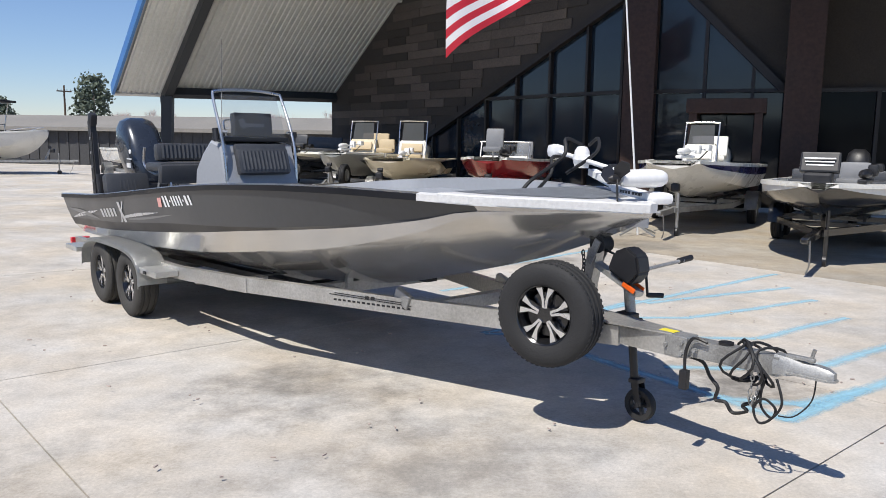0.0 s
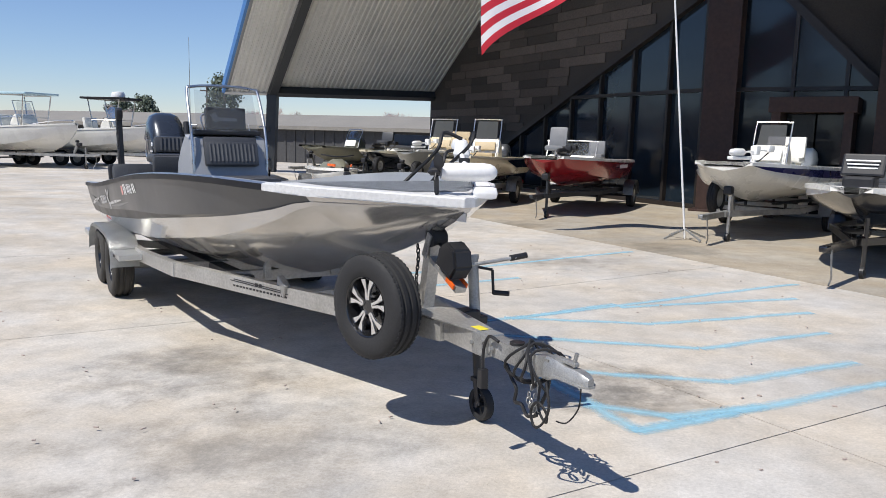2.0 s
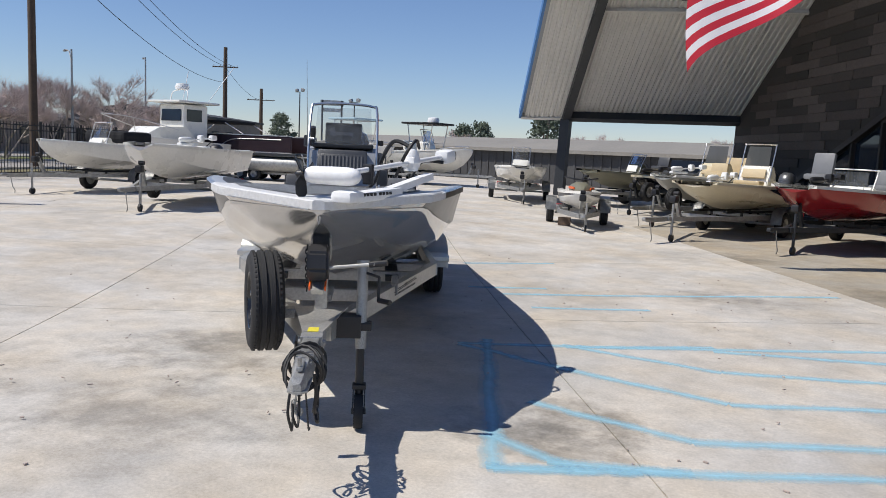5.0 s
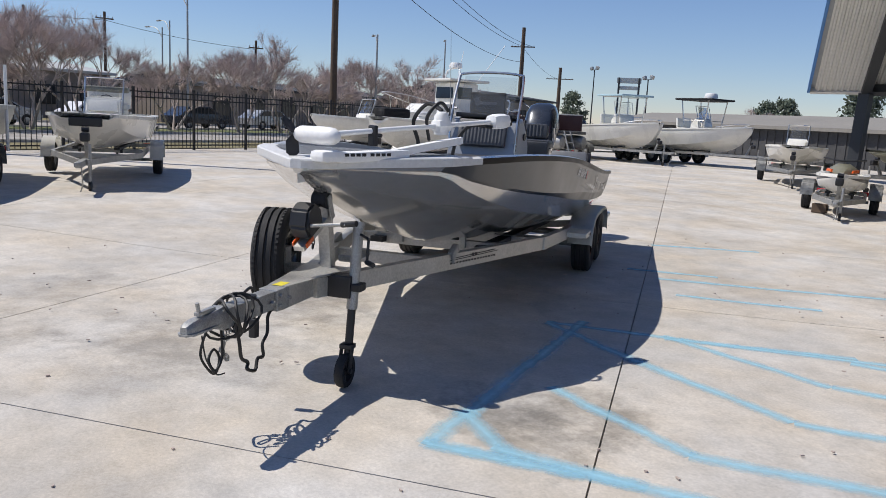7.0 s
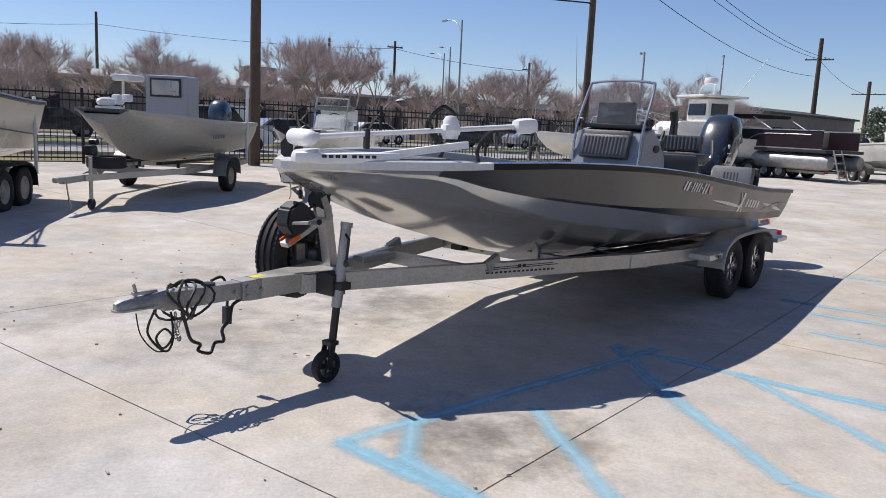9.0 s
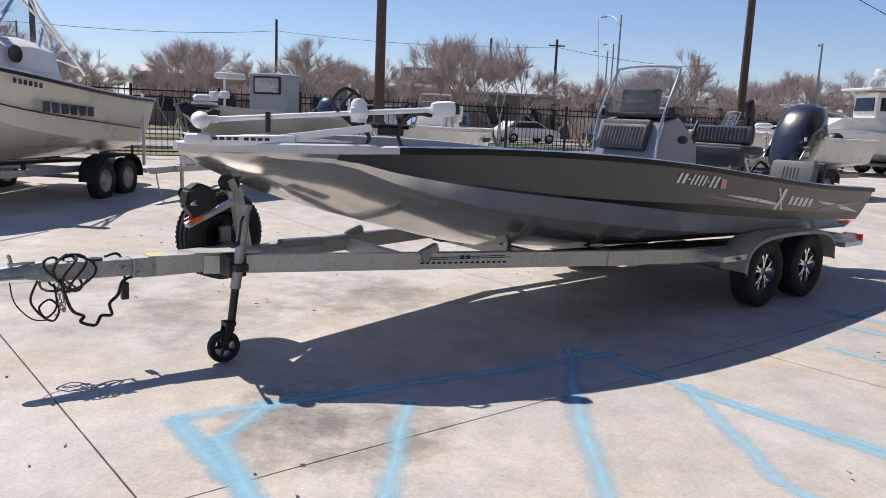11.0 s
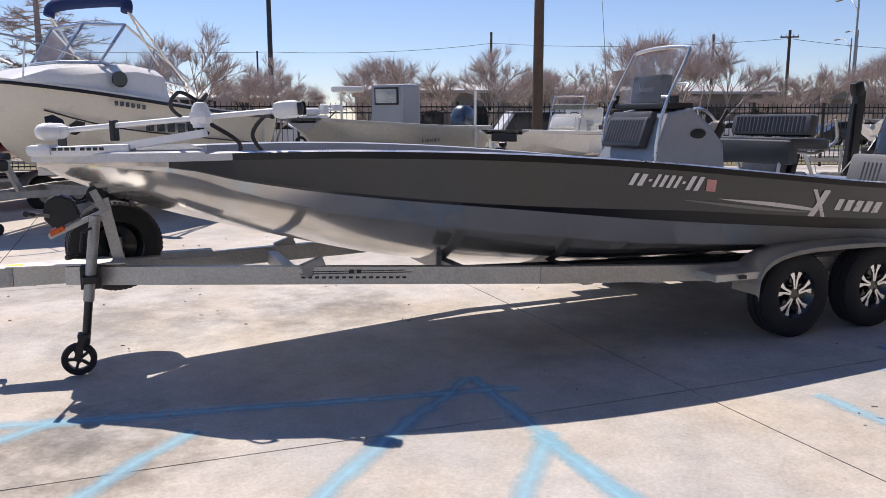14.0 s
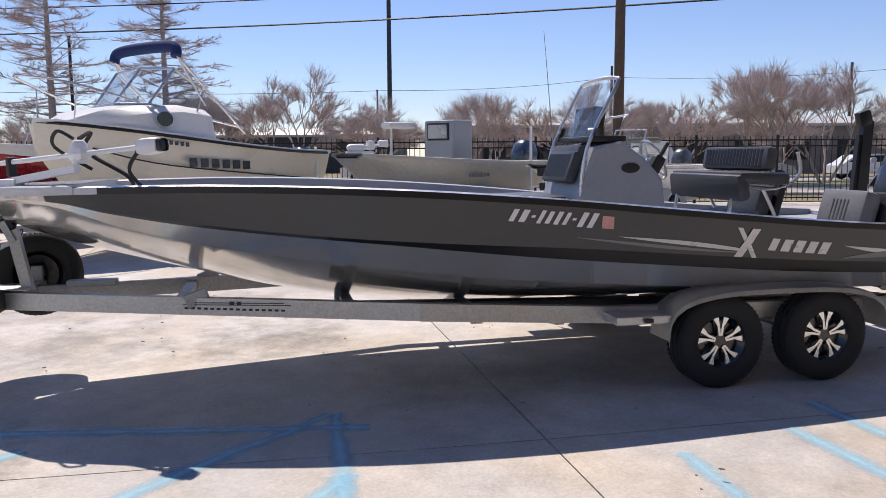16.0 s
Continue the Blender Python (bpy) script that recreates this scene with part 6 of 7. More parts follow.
# black and cream bass boat
m = at(-5.2, 24.5, -104)
b = thing("bass_boat", m, "black and cream bass boat with low seats", "boat", LOT)
hull_parts(b, 5.6, 2.2, 0.60, 0.52, "gel_black", "gel_cream", "gel_cream", band_h=0.35, flare=0.2)
pole_seat(b, -1.6, 0.0, 1.15, "vinyl", 0.35)
seat_box(b, -3.2, 0.85, "vinyl", 1.6, 0.4)
bow_motor(b, -0.4, 0.2, 1.28, 170, "black")
outboard(b, -6.0, 0.85, "black", 1.0)
trailer(m, 5.2, 0.92, "dark trailer under the bass boat", "steel_dark", spare=1)
# olive boat behind
m = at(-7.7, 26.2, -112)
b = thing("jon_boat", m, "olive flat-bottomed boat with a covered motor", "boat", LOT)
hull_parts(b, 5.2, 2.0, 0.6, 0.55, "gel_green", "", "gel_green", blunt=0.6)
console(b, -2.4, 0.9, "gel_green", 0.6, 0.65, 0.3, "acrylic")
outboard(b, -5.6, 0.85, "black", 1.0)
trailer(m, 5.0, 0.9, "galvanised trailer under the olive boat")
# glossy bass boat near the entrance
m = at(5.52, 11.27, -122.7)
b = thing("bass_boat", m, "glossy black and white bass boat with covered electronics", "boat", LOT)
hull_parts(b, 5.8, 2.35, 0.58, 0.52, "gel_black", "gel_white", "gel_white", band_h=0.55, flare=0.2, bow=0.5, blunt=0.2)
bow_motor(b, 0.0, 0.5, 1.22, 175, "black", 1.3)
t = bm_new()
box(t, (-0.35, -0.1, 1.50), (0.10, 0.55, 0.32), turn("Y", -20), bev=0.03)
box(t, (-0.25, -0.1, 1.26), (0.3, 0.4, 0.2), bev=0.04)
part("chart_display", t, "black", b)
t = bm_new()
for i in range(4):
    box(t, (-0.285, -0.1, 1.42 + 0.05 * i), (0.01, 0.34 + 0.03 * i, 0.018), turn("Y", -20))
part("display_bars", t, "decal_white", b)
seat_box(b, -2.6, 0.62, "vinyl", 1.7, 0.2)
pole_seat(b, -1.0, 0.3, 0.85, "vinyl_light", 0.3)
outboard(b, -5.0, 0.85, "black", 1.15)
q = trailer(m, 4.6, 0.98, "black trailer under the glossy bass boat", "gel_black", axles=2, fender="gel_black", wx=0.8, nose=1.4)
marks(q, [(-0.75 - i * 0.09, 0.36 + i * 0.02, 0.52, 0.06, 0.05) for i in range(5)], "decal_white")

# jet ski
m = at(-3.63, 18.0, -61)
j = thing("jet_ski", m, "white and grey jet ski with green and orange trim", "jet ski", LOT)
hull_parts(j, 2.9, 1.05, 0.42, 0.40, "gel_white", "cowl_grey", "gel_white", floor=0.1, band_h=0.5, bow=-0.3)
t = bm_new()
rows = []
for x, w, z in ((-0.7, 0.08, 0.95), (-1.0, 0.25, 1.06), (-1.4, 0.30, 1.12), (-1.7, 0.22, 1.02), (-2.1, 0.18, 1.0), (-2.9, 0.2, 0.98)):
    rows.append([Vector((x, w, 0.78)), Vector((x, w * 0.9, z - 0.1)), Vector((x, w * 0.4, z)), Vector((x, -w * 0.4, z)), Vector((x, -w * 0.9, z - 0.1)), Vector((x, -w, 0.78))])
skin(t, rows)
part("seat_and_hood", t, "gel_green", j, smooth=40)
t = bm_new()
tube(t, bent([(-1.45, -0.42, 1.22), (-1.38, -0.15, 1.18), (-1.38, 0.15, 1.18), (-1.45, 0.42, 1.22)], 4), 0.02, 6)
part("handlebar", t, "black", j)
t = bm_new()
for s in (-1, 1):
    box(t, (-0.9, s * 0.25, 0.98), (0.4, 0.04, 0.06), turn("Z", -s * 15), bev=0.01)
part("trim", t, "orange", j)
trailer(m, 3.3, 0.58, "small galvanised trailer under the jet ski", zr=0.36, r=0.26, nose=0.5)
wb = thing("wood_block", pose(-4.55, 18.95, 0.03, 0, 0, 20), "small weathered timber block on the concrete", "block")
t = bm_new()
box(t, (0, 0, 0.1), (0.3, 0.2, 0.2), bev=0.01)
part("block", t, "wood_pole", wb)


# larger boats along the far side
def t_top(parent, x, z0, z1, l, w, colour, frame="chrome"):
    for sy in (-1, 1):
        t = bm_new()
        for sx in (-1, 1):
            cyl(t, (x + sx * l * 0.22, sy * w * 0.36, z0), (x + sx * l * 0.36, sy * w * 0.40, z1), 0.025, n=6)
        cyl(t, (x - l * 0.30, sy * w * 0.38, (z0 + z1) / 2), (x + l * 0.30, sy * w * 0.38, (z0 + z1) / 2), 0.018, n=6)
        cyl(t, (x - l * 0.36, sy * w * 0.4, z1 - 0.02), (x + l * 0.36, sy * w * 0.4, z1 - 0.02), 0.02, n=6)
        part("top_frame", t, frame, parent)
    t = bm_new()
    box(t, (x, 0, z1 + 0.04), (l, w, 0.09), bev=0.035)
    part("hard_top", t, colour, parent, smooth=40)


FAR = "large boats along the far side"


def cc_boat(m, L, B, label, top="gel_white", hull="gel_white", band="", zk=0.75, dep=0.95, box_top=False, ladder=False):
    b = thing("centre_console_boat", m, label, "boat", FAR)
    hull_parts(b, L, B, zk, dep, hull, band, "gel_white", rise=0.28)
    z = zk + dep * 0.6
    console(b, -L * 0.42, z, "gel_white", 0.9, 1.0, 0.5)
    seat_box(b, -L * 0.60, z, "gel_white", 1.0)
    t_top(b, -L * 0.47, z, z + 1.8, 2.0, 1.7, top)
    if box_top:
        t = bm_new()
        lathe(t, [(0.01, 0.28), (0.25, 0.25), (0.3, 0.12), (0.28, 0)], Matrix.Translation((-L * 0.42, 0, z + 1.88)), 16)
        part("radar_dome", t, "white", b, smooth=40)
    for yy in (-0.35, 0.35):
        outboard(b, -L - 0.5, zk + 0.35, "gel_black", 1.3, yy)
    t = bm_new()
    tube(t, bent([(-L * 0.25, B * 0.36, zk + dep * 1.25), (-0.9, B * 0.2, zk + dep * 1.38), (-0.55, 0, zk + dep * 1.4), (-0.9, -B * 0.2, zk + dep * 1.38), (-L * 0.25, -B * 0.36, zk + dep * 1.25)], 5), 0.018, 6)
    part("bow_rail", t, "chrome", b)
    trailer(m, L * 0.95, B * 0.44, "galvanised tandem trailer under a large white boat", axles=2, zr=0.55, r=0.34, wx=0.72)
    return b


cc_boat(at(-15.8, 32.0, 3), 6.2, 2.5, "white centre console boat with a black canvas top", "canvas_black", band="", zk=0.5, dep=1.0, box_top=True)
cc_boat(at(-17.65, 28.2, -10), 6.4, 2.5, "white centre console boat with a pale blue hard top", "top_blue", zk=0.5, dep=1.0)
m = at(-24.1, 17.8, -85)
b = thing("cabin_boat", m @ Matrix.Translation((0, 0, -0.35)), "white cabin fishing boat with a tower and radar", "boat", FAR)
hull_parts(b, 7.4, 2.7, 0.75, 1.05, "gel_white", "", "gel_white", rise=0.3)
t = bm_new()
vs = skin(t, [[Vector((x, s * y, z)) for x, z, y in ((-1.6, 1.95, 0.5), (-2.4, 2.45, 0.8), (-3.6, 2.5, 0.95), (-4.2, 1.9, 1.0))] for s in (-1, 1)])
skin(t, [[Vector((x, s * y, 1.75)) for x, y in ((-1.6, 0.5), (-2.4, 0.8), (-3.6, 0.95), (-4.2, 1.0))] for s in (-1, 1)])
for s in (-1, 1):
    t.faces.new([t.verts.new(Vector(p)) for p in ((-1.6, s * 0.5, 1.7), (-2.4, s * 0.8, 1.7), (-4.2, s * 1.0, 1.7), (-4.2, s * 1.0, 1.9), (-3.6, s * 0.95, 2.5), (-2.4, s * 0.8, 2.45), (-1.6, s * 0.5, 1.95))])
part("cabin", t, "gel_white", b)
t = bm_new()
box(t, (-4.3, 0, 2.75), (1.3, 1.5, 1.4), bev=0.08)
part("wheelhouse", t, "gel_white", b)
t = bm_new()
box(t, (-3.64, 0, 3.0), (0.05, 1.2, 0.5), turn("Y", -6), bev=0.02)
for s in (-1, 1):
    box(t, (-4.2, s * 0.755, 3.0), (0.8, 0.03, 0.5), bev=0.01)
part("wheelhouse_window", t, "pane_dark", b)
t = bm_new()
box(t, (-4.3, 0, 3.55), (2.2, 2.0, 0.1), bev=0.04)
part("wheelhouse_roof", t, "gel_white", b)
t = bm_new()
for s in (-1, 1):
    tube(t, bent([(-4.0, s * 0.5, 3.6), (-4.1, s * 0.45, 4.0), (-4.2, 0, 4.1)], 4), 0.025, 6)
part("radar_arch", t, "white", b)
t = bm_new()
lathe(t, [(0.01, 0.26), (0.25, 0.24), (0.3, 0.1), (0.28, 0)], Matrix.Translation((-4.2, 0, 4.1)), 16)
part("radar_dome", t, "white", b, smooth=40)
t = bm_new()
cyl(t, (-4.9, 0.8, 3.6), (-6.0, 1.2, 5.2), 0.015, n=5)
cyl(t, (-4.9, -0.8, 3.6), (-5.4, -1.0, 5.0), 0.015, n=5)
part("outrigger", t, "white", b)
t = bm_new()
tube(t, bent([(-3.0, 1.2, 2.35), (-1.2, 0.75, 2.75), (-0.35, 0, 2.85), (-1.2, -0.75, 2.75), (-3.0, -1.2, 2.35)], 5), 0.02, 6)
for s in (-1, 1):
    cyl(t, (-1.3, s * 0.72, 2.1), (-1.2, s * 0.72, 2.72), 0.014, n=5)
part("bow_rail", t, "chrome", b)
trailer(m, 7.0, 1.15, "galvanised trailer under the cabin boat", axles=2, zr=0.42, r=0.34, wx=0.72)
# pontoon boat with steps
m = at(-27.0, 23.6, 199)
b = thing("pontoon_boat", m @ Matrix.Translation((0, 0, -0.25)), "maroon and silver pontoon boat with a furled black top", "boat", FAR)
for s in (-1, 1):
    t = bm_new()
    rr = [(0.01, 0.0), (0.22, 0.35), (0.32, 0.8), (0.32, 6.6), (0.25, 6.8), (0.01, 6.85)]
    lathe(t, rr, Matrix.Translation((0.0, s * 0.95, 1.0)) @ Matrix.Rotation(radians(-90), 4, "Y"), 20)
    part("pontoon", t, "galv", b, smooth=40)
t = bm_new()
box(t, (-3.4, 0, 1.42), (6.6, 2.5, 0.12), bev=0.02)
part("deck", t, "steel_dark", b)
for s in (-1, 1):
    t = bm_new()
    box(t, (-3.4, s * 1.18, 1.85), (6.2, 0.05, 0.7), bev=0.02)
    part("side_panel", t, "maroon", b)
    t = bm_new()
    for zz in (1.5, 2.22):
        beam(t, (-0.3, s * 1.2, zz), (-6.5, s * 1.2, zz), 0.04, 0.04)
    tube(t, bent([(-3.0, s * 1.215, 1.7), (-3.6, s * 1.215, 2.0), (-4.6, s * 1.215, 2.05), (-6.0, s * 1.215, 2.05)], 5), 0.02, 5)
    part("rail", t, "chrome", b)
t = bm_new()
box(t, (-0.3, 0, 1.85), (0.05, 2.36, 0.7), bev=0.02)
part("front_panel", t, "maroon", b)
t = bm_new()
box(t, (-2.2, 0, 2.75), (2.3, 2.3, 0.14), bev=0.06)
part("furled_top", t, "canvas_black", b)
t = bm_new()
for s in (-1, 1):
    cyl(t, (-1.2, s * 1.15, 2.72), (-0.5, s * 1.15, 2.2), 0.02, n=6)
    cyl(t, (-3.2, s * 1.15, 2.72), (-4.2, s * 1.15, 2.2), 0.02, n=6)
part("top_frame", t, "chrome", b)
t = bm_new()
for s in (-0.6, 0.6):
    cushion(t, (-4.6, s, 1.85), (1.6, 0.6, 0.7), None, 0.08)
part("lounge_seat", t, "tan", b)
t = bm_new()
for s in (-1, 1):
    beam(t, (-6.9, 0.8 + s * 0.25, 1.5), (-7.3, 0.8 + s * 0.25, 0.35), 0.03, 0.05)
for i in range(4):
    box(t, (-6.95 - 0.09 * i, 0.8, 1.3 - 0.28 * i), (0.14, 0.5, 0.03))
part("ladder", t, "galv", b)
trailer(m, 6.4, 0.8, "galvanised trailer under the pontoon boat", axles=2, zr=0.36, r=0.3)
# white skiff facing away at the left
m = at(-10.99, 11.11, -56)
b = thing("skiff", m, "weathered white skiff with a black rub rail", "boat", FAR)
hull_parts(b, 5.3, 2.1, 0.6, 0.72, "gel_white", "", "gel_white", blunt=0.25, bow=-0.2)
bow_motor(b, -1.8, 0.3, 1.45, 160)
outboard(b, -5.2, 0.8, "black", 0.9)
t = bm_new()
box(t, (-2.4, 0, 1.2), (0.5, 1.5, 0.5), bev=0.04)
part("bench_box", t, "gel_white", b)
trailer(m, 5.3, 0.9, "galvanised trailer under the weathered skiff")
# small cream skiffs near the far hedge
m = at(-8.85, 24.15, -58)
b = thing("skiff", m, "small cream skiff with a pale console", "boat", FAR)
hull_parts(b, 4.6, 1.9, 0.6, 0.55, "gel_white", "", "gel_white", blunt=0.4)
console(b, -2.2, 0.85, "gel_white", 0.6, 0.6, 0.4)
outboard(b, -5.0, 0.8, "black", 0.9)
trailer(m, 4.4, 0.9, "galvanised trailer under the small cream skiff")
m = at(-16.6, 11.6, -75)
b = thing("skiff", m, "pale skiff with a dark canvas cover", "boat", FAR)
hull_parts(b, 5.0, 2.0, 0.65, 0.65, "gel_white", "", "gel_white")
console(b, -2.2, 0.95, "gel_white", 0.6, 0.6, 0.4)
t = bm_new()
cushion(t, (-3.2, 0, 1.6), (1.2, 1.5, 0.35), None, 0.12)
part("canvas_cover", t, "canvas_black", b)
trailer(m, 4.6, 0.9, "galvanised trailer under the covered skiff")

ROW = "boats parked by the fence"
# white flats boat by the fence
m = at(-9.33, 4.66, -15)
b = thing("flats_boat", m, "white flats boat with a cooler seat and black trim", "boat", ROW)
hull_parts(b, 5.0, 1.95, 0.55, 0.62, "gel_white", "gel_black", "gel_white", blunt=0.55, band_h=0.12)
console(b, -2.9, 0.9, "gel_white", 0.7, 0.68, 0.35)
seat_box(b, -3.9, 0.9, "gel_white", 0.9, 0.3)
outboard(b, -5.5, 0.8, "cowl_grey", 1.0)
t = bm_new()
box(t, (-0.34, 0, 1.18), (0.05, 0.55, 0.16), bev=0.02)
part("bow_mount", t, "black", b)
t = bm_new()
cushion(t, (-3.6, 0, 1.75), (0.5, 0.9, 0.12), None, 0.05)
part("top_pad", t, "gel_green", b)
marks(b, [(-4.35 - i * 0.13, 0.965, 0.92, 0.09, 0.10) for i in range(6)], "black")
trailer(m, 4.85, 0.93, "white-fendered trailer under the flats boat", fender="gel_white")
# bare aluminium boat
m = at(-7.1, 1.35, -16)
b = thing("aluminium_boat", m, "bare grey aluminium boat with a boxy console", "boat", ROW)
hull_parts(b, 4.9, 2.0, 0.60, 0.72, "gel_grey", "", "gel_grey", blunt=0.45, flare=0.2, bow=-0.6, rise=0.34)
t = bm_new()
box(t, (-3.3, 0, 1.60), (0.6, 0.85, 1.25), bev=0.06)
part("console_box", t, "console", b)
t = bm_new()
box(t, (-2.99, 0, 1.99), (0.03, 0.62, 0.36), bev=0.012)
part("console_window_frame", t, "black", b)
t = bm_new()
box(t, (-2.972, 0, 1.99), (0.008, 0.54, 0.28))
part("console_window", t, "car_silver", b)
bow_motor(b, -0.7, -0.1, 1.55, 175, "white", 0.8)
t = bm_new()
box(t, (-2.2, -0.35, 2.12), (0.7, 0.3, 0.12), bev=0.05)
cyl(t, (-2.0, -0.35, 1.3), (-2.0, -0.35, 2.08), 0.025)
part("raised_seat", t, "gel_white", b)
outboard(b, -5.6, 0.95, "cowl_blue", 1.15)
marks(b, [(-2.9 - i * 0.09, 0.99, 1.10, 0.06, 0.07) for i in range(7)], "decal_grey")
q = trailer(m, 5.3, 0.92, "aluminium trailer with a flat spare under the grey boat", "alu")
for s in (-1, 1):
    guide_post(q, -4.85, s * 0.98, 0.5, 2.1)
t = bm_new()
lathe(t, [(0.17, -0.09), (0.30, -0.09), (0.31, 0.0), (0.30, 0.09), (0.17, 0.09)], Matrix.Translation((-0.5, 0.1, 0.72)), 24, closed=True)
part("flat_spare", t, "rubber", q, smooth=40)

# cuddy cabin boat with folded blue top
m = at(-3.2, -1.05, -3)
b = thing("cuddy_cabin_boat", m, "large cream cuddy cabin boat with a folded blue canvas top", "boat", ROW)
L = 5.4
hull_parts(b, L, 2.4, 0.66, 1.05, "gel_cream_pale", "", "gel_white", bow=0.05, rise=0.45, flare=0.16, band_h=0.1)
TM = Matrix.Translation((0.45, 0, -0.03)) @ Matrix.Diagonal((0.84, 0.95, 1, 1))


def upper(name, t, *a, **k):
    bmesh.ops.transform(t, matrix=TM, verts=t.verts)
    return part(name, t, *a, **k)


t = bm_new()
rows = []
for x, z in ((-0.9, 2.2), (-1.4, 2.36), (-2.2, 2.46), (-2.9, 2.50), (-3.6, 2.45), (-3.7, 2.05)):
    w = 1.0 if x < -1.5 else 0.55 + (x + 1.5) * -0.5
    w = {-0.9: 0.35, -1.4: 0.65, -2.2: 0.9}.get(x, 1.0)
    rows.append([Vector((x, w * 1.1, 1.95)), Vector((x, w, z - 0.12)), Vector((x, w * 0.8, z)), Vector((x, 0, z + 0.04)), Vector((x, -w * 0.8, z)), Vector((x, -w, z - 0.12)), Vector((x, -w * 1.1, 1.95))])
skin(t, rows)
upper("cuddy", t, "gel_white", b, smooth=35)
for s in (1, -1):
    t = bm_new()
    lathe(t, [(0.001, 0), (0.12, 0), (0.12, 0.02), (0.001, 0.02)], Matrix.Translation((-2.4, s * 1.03, 2.25)) @ Matrix.Rotation(radians(-90 * s), 4, "X") @ Matrix.Diagonal((1.5, 1, 1, 1)), 20)
    upper("porthole", t, "pane_dark", b)
t = bm_new()
fr_ = [Vector((-2.3, -0.75, 2.5)), Vector((-2.15, 0, 2.52)), Vector((-2.3, 0.75, 2.5))]
tp = [Vector((-2.9, -0.8, 3.1)), Vector((-2.8, 0, 3.14)), Vector((-2.9, 0.8, 3.1))]
skin(t, [fr_, tp])
for s in (1, -1):
    skin(t, [[Vector((-2.3, s * 0.75, 2.5)), Vector((-4.4, s * 1.05, 2.15))], [Vector((-2.9, s * 0.8, 3.1)), Vector((-4.3, s * 1.03, 2.3))]])
upper("windscreen", t, "acrylic", b).visible_shadow = False
t = bm_new()
for p in (fr_, tp):
    tube(t, p, 0.025, 6)
for i in range(3):
    tube(t, [fr_[i], tp[i]], 0.025, 6)
for s in (1, -1):
    tube(t, [(-2.9, s * 0.8, 3.1), (-4.3, s * 1.03, 2.3)], 0.022, 6)
    tube(t, [(-2.3, s * 0.75, 2.5), (-4.4, s * 1.05, 2.15)], 0.022, 6)
    tube(t, [(-3.3, s * 0.9, 2.35), (-3.5, s * 0.9, 2.75)], 0.02, 6)
upper("windscreen_frame", t, "chrome", b)
t = bm_new()
tube(t, bent([(-2.0, 0.85, 2.5), (-0.9, 0.55, 2.75), (-0.2, 0, 2.85), (-0.9, -0.55, 2.75), (-2.0, -0.85, 2.5)], 5), 0.018, 6)
for s in (1, -1):
    cyl(t, (-0.9, s * 0.5, 2.2), (-0.95, s * 0.55, 2.72), 0.014, n=5)
upper("bow_rail", t, "chrome", b)
t = bm_new()
tube(t, bent([(-2.9, -0.85, 3.30), (-2.95, -0.75, 3.46), (-3.0, 0, 3.50), (-2.95, 0.75, 3.46), (-2.9, 0.85, 3.30)], 6), 0.10, 10)
upper("folded_top", t, "canvas_blue", b, "folded blue canvas top", smooth=40)
for s in (1, -1):
    t = bm_new()
    cyl(t, (-2.92, s * 0.85, 3.32), (-4.4, s * 1.1, 2.05), 0.02, n=6)
    cyl(t, (-2.92, s * 0.85, 3.32), (-3.4, s * 1.05, 2.5), 0.018, n=6)
    upper("top_frame", t, "chrome", b)
marks(b, [(-1.95 - i * 0.235, 1.165 + 0.004 * i, 1.52 - 0.012 * i, 0.16, 0.15) for i in range(6)], "cowl", "name_bars")
marks(b, [(-1.35 - i * 0.10, 1.10 + 0.012 * i, 1.86 - 0.01 * i, 0.06, 0.07) for i in range(6)], "cowl", "registration_bars")
t = bm_new()
for s in (1, -1):
    tube(t, bent([(-0.5, s * 0.60, 1.75), (-1.6, s * 1.06, 1.47), (-4.9, s * 1.13, 1.18)], 6), 0.012, 5)
part("hull_stripe", t, "black", b)
for s in (1, -1):
    t = bm_new()
    tube(t, [Vector((0.05 - L * (1 - f), s * (1.2 * ease(f, [0, 0.35, 0.6, 0.78, 0.9, 0.97, 1.0], [0.96, 1.0, 0.96, 0.80, 0.52, 0.24, 0.05]) + 0.03), 0.66 + 1.05 * (1 + 0.45 * f ** 1.6) - 0.03)) for f in [i / 24 for i in range(25)]], 0.028, 6)
    part("rub_rail", t, "black", b, "dark rub rail", smooth=40)
outboard(b, -L - 0.2, 0.85, "gel_black", 1.3)
q = trailer(m, 5.0, 1.0, "galvanised tandem trailer under the cuddy boat", axles=2, zr=0.55, r=0.34, wx=0.78, fender="steel_dark")
for s in (1, -1):
    guide_post(q, -5.1, s * 1.1, 0.5, 1.8)
# red and white runabout next to it
m = at(-2.9, -4.2, -4)
b = thing("runabout", m, "red and white runabout with a tower, partly hidden", "boat", ROW)
hull_parts(b, 5.6, 2.3, 0.85, 0.85, "gel_red", "gel_white", "gel_white", band_h=0.4)
console(b, -2.2, 1.2, "gel_white", 1.6, 0.5, 0.35)
trailer(m, 5.2, 1.0, "galvanised trailer under the red runabout", axles=2, zr=0.5)


# ---- street side: fence, poles, trees, far buildings ----
fence = thing("fence", Matrix(), "tall black iron picket fence along the street", "fence")
ang = math.degrees(math.atan2(fd.y, fd.x))
flen = 46.0
for k in range(int(flen / 2.4) + 1):
    p = FA + fd * (-8 + k * 2.4)
    t = bm_new()
    box(t, p + Vector((0, 0, ground_z(p.x) + 1.02)), (0.07, 0.07, 2.04), turn("Z", ang))
    part("post", t, "fence", fence)
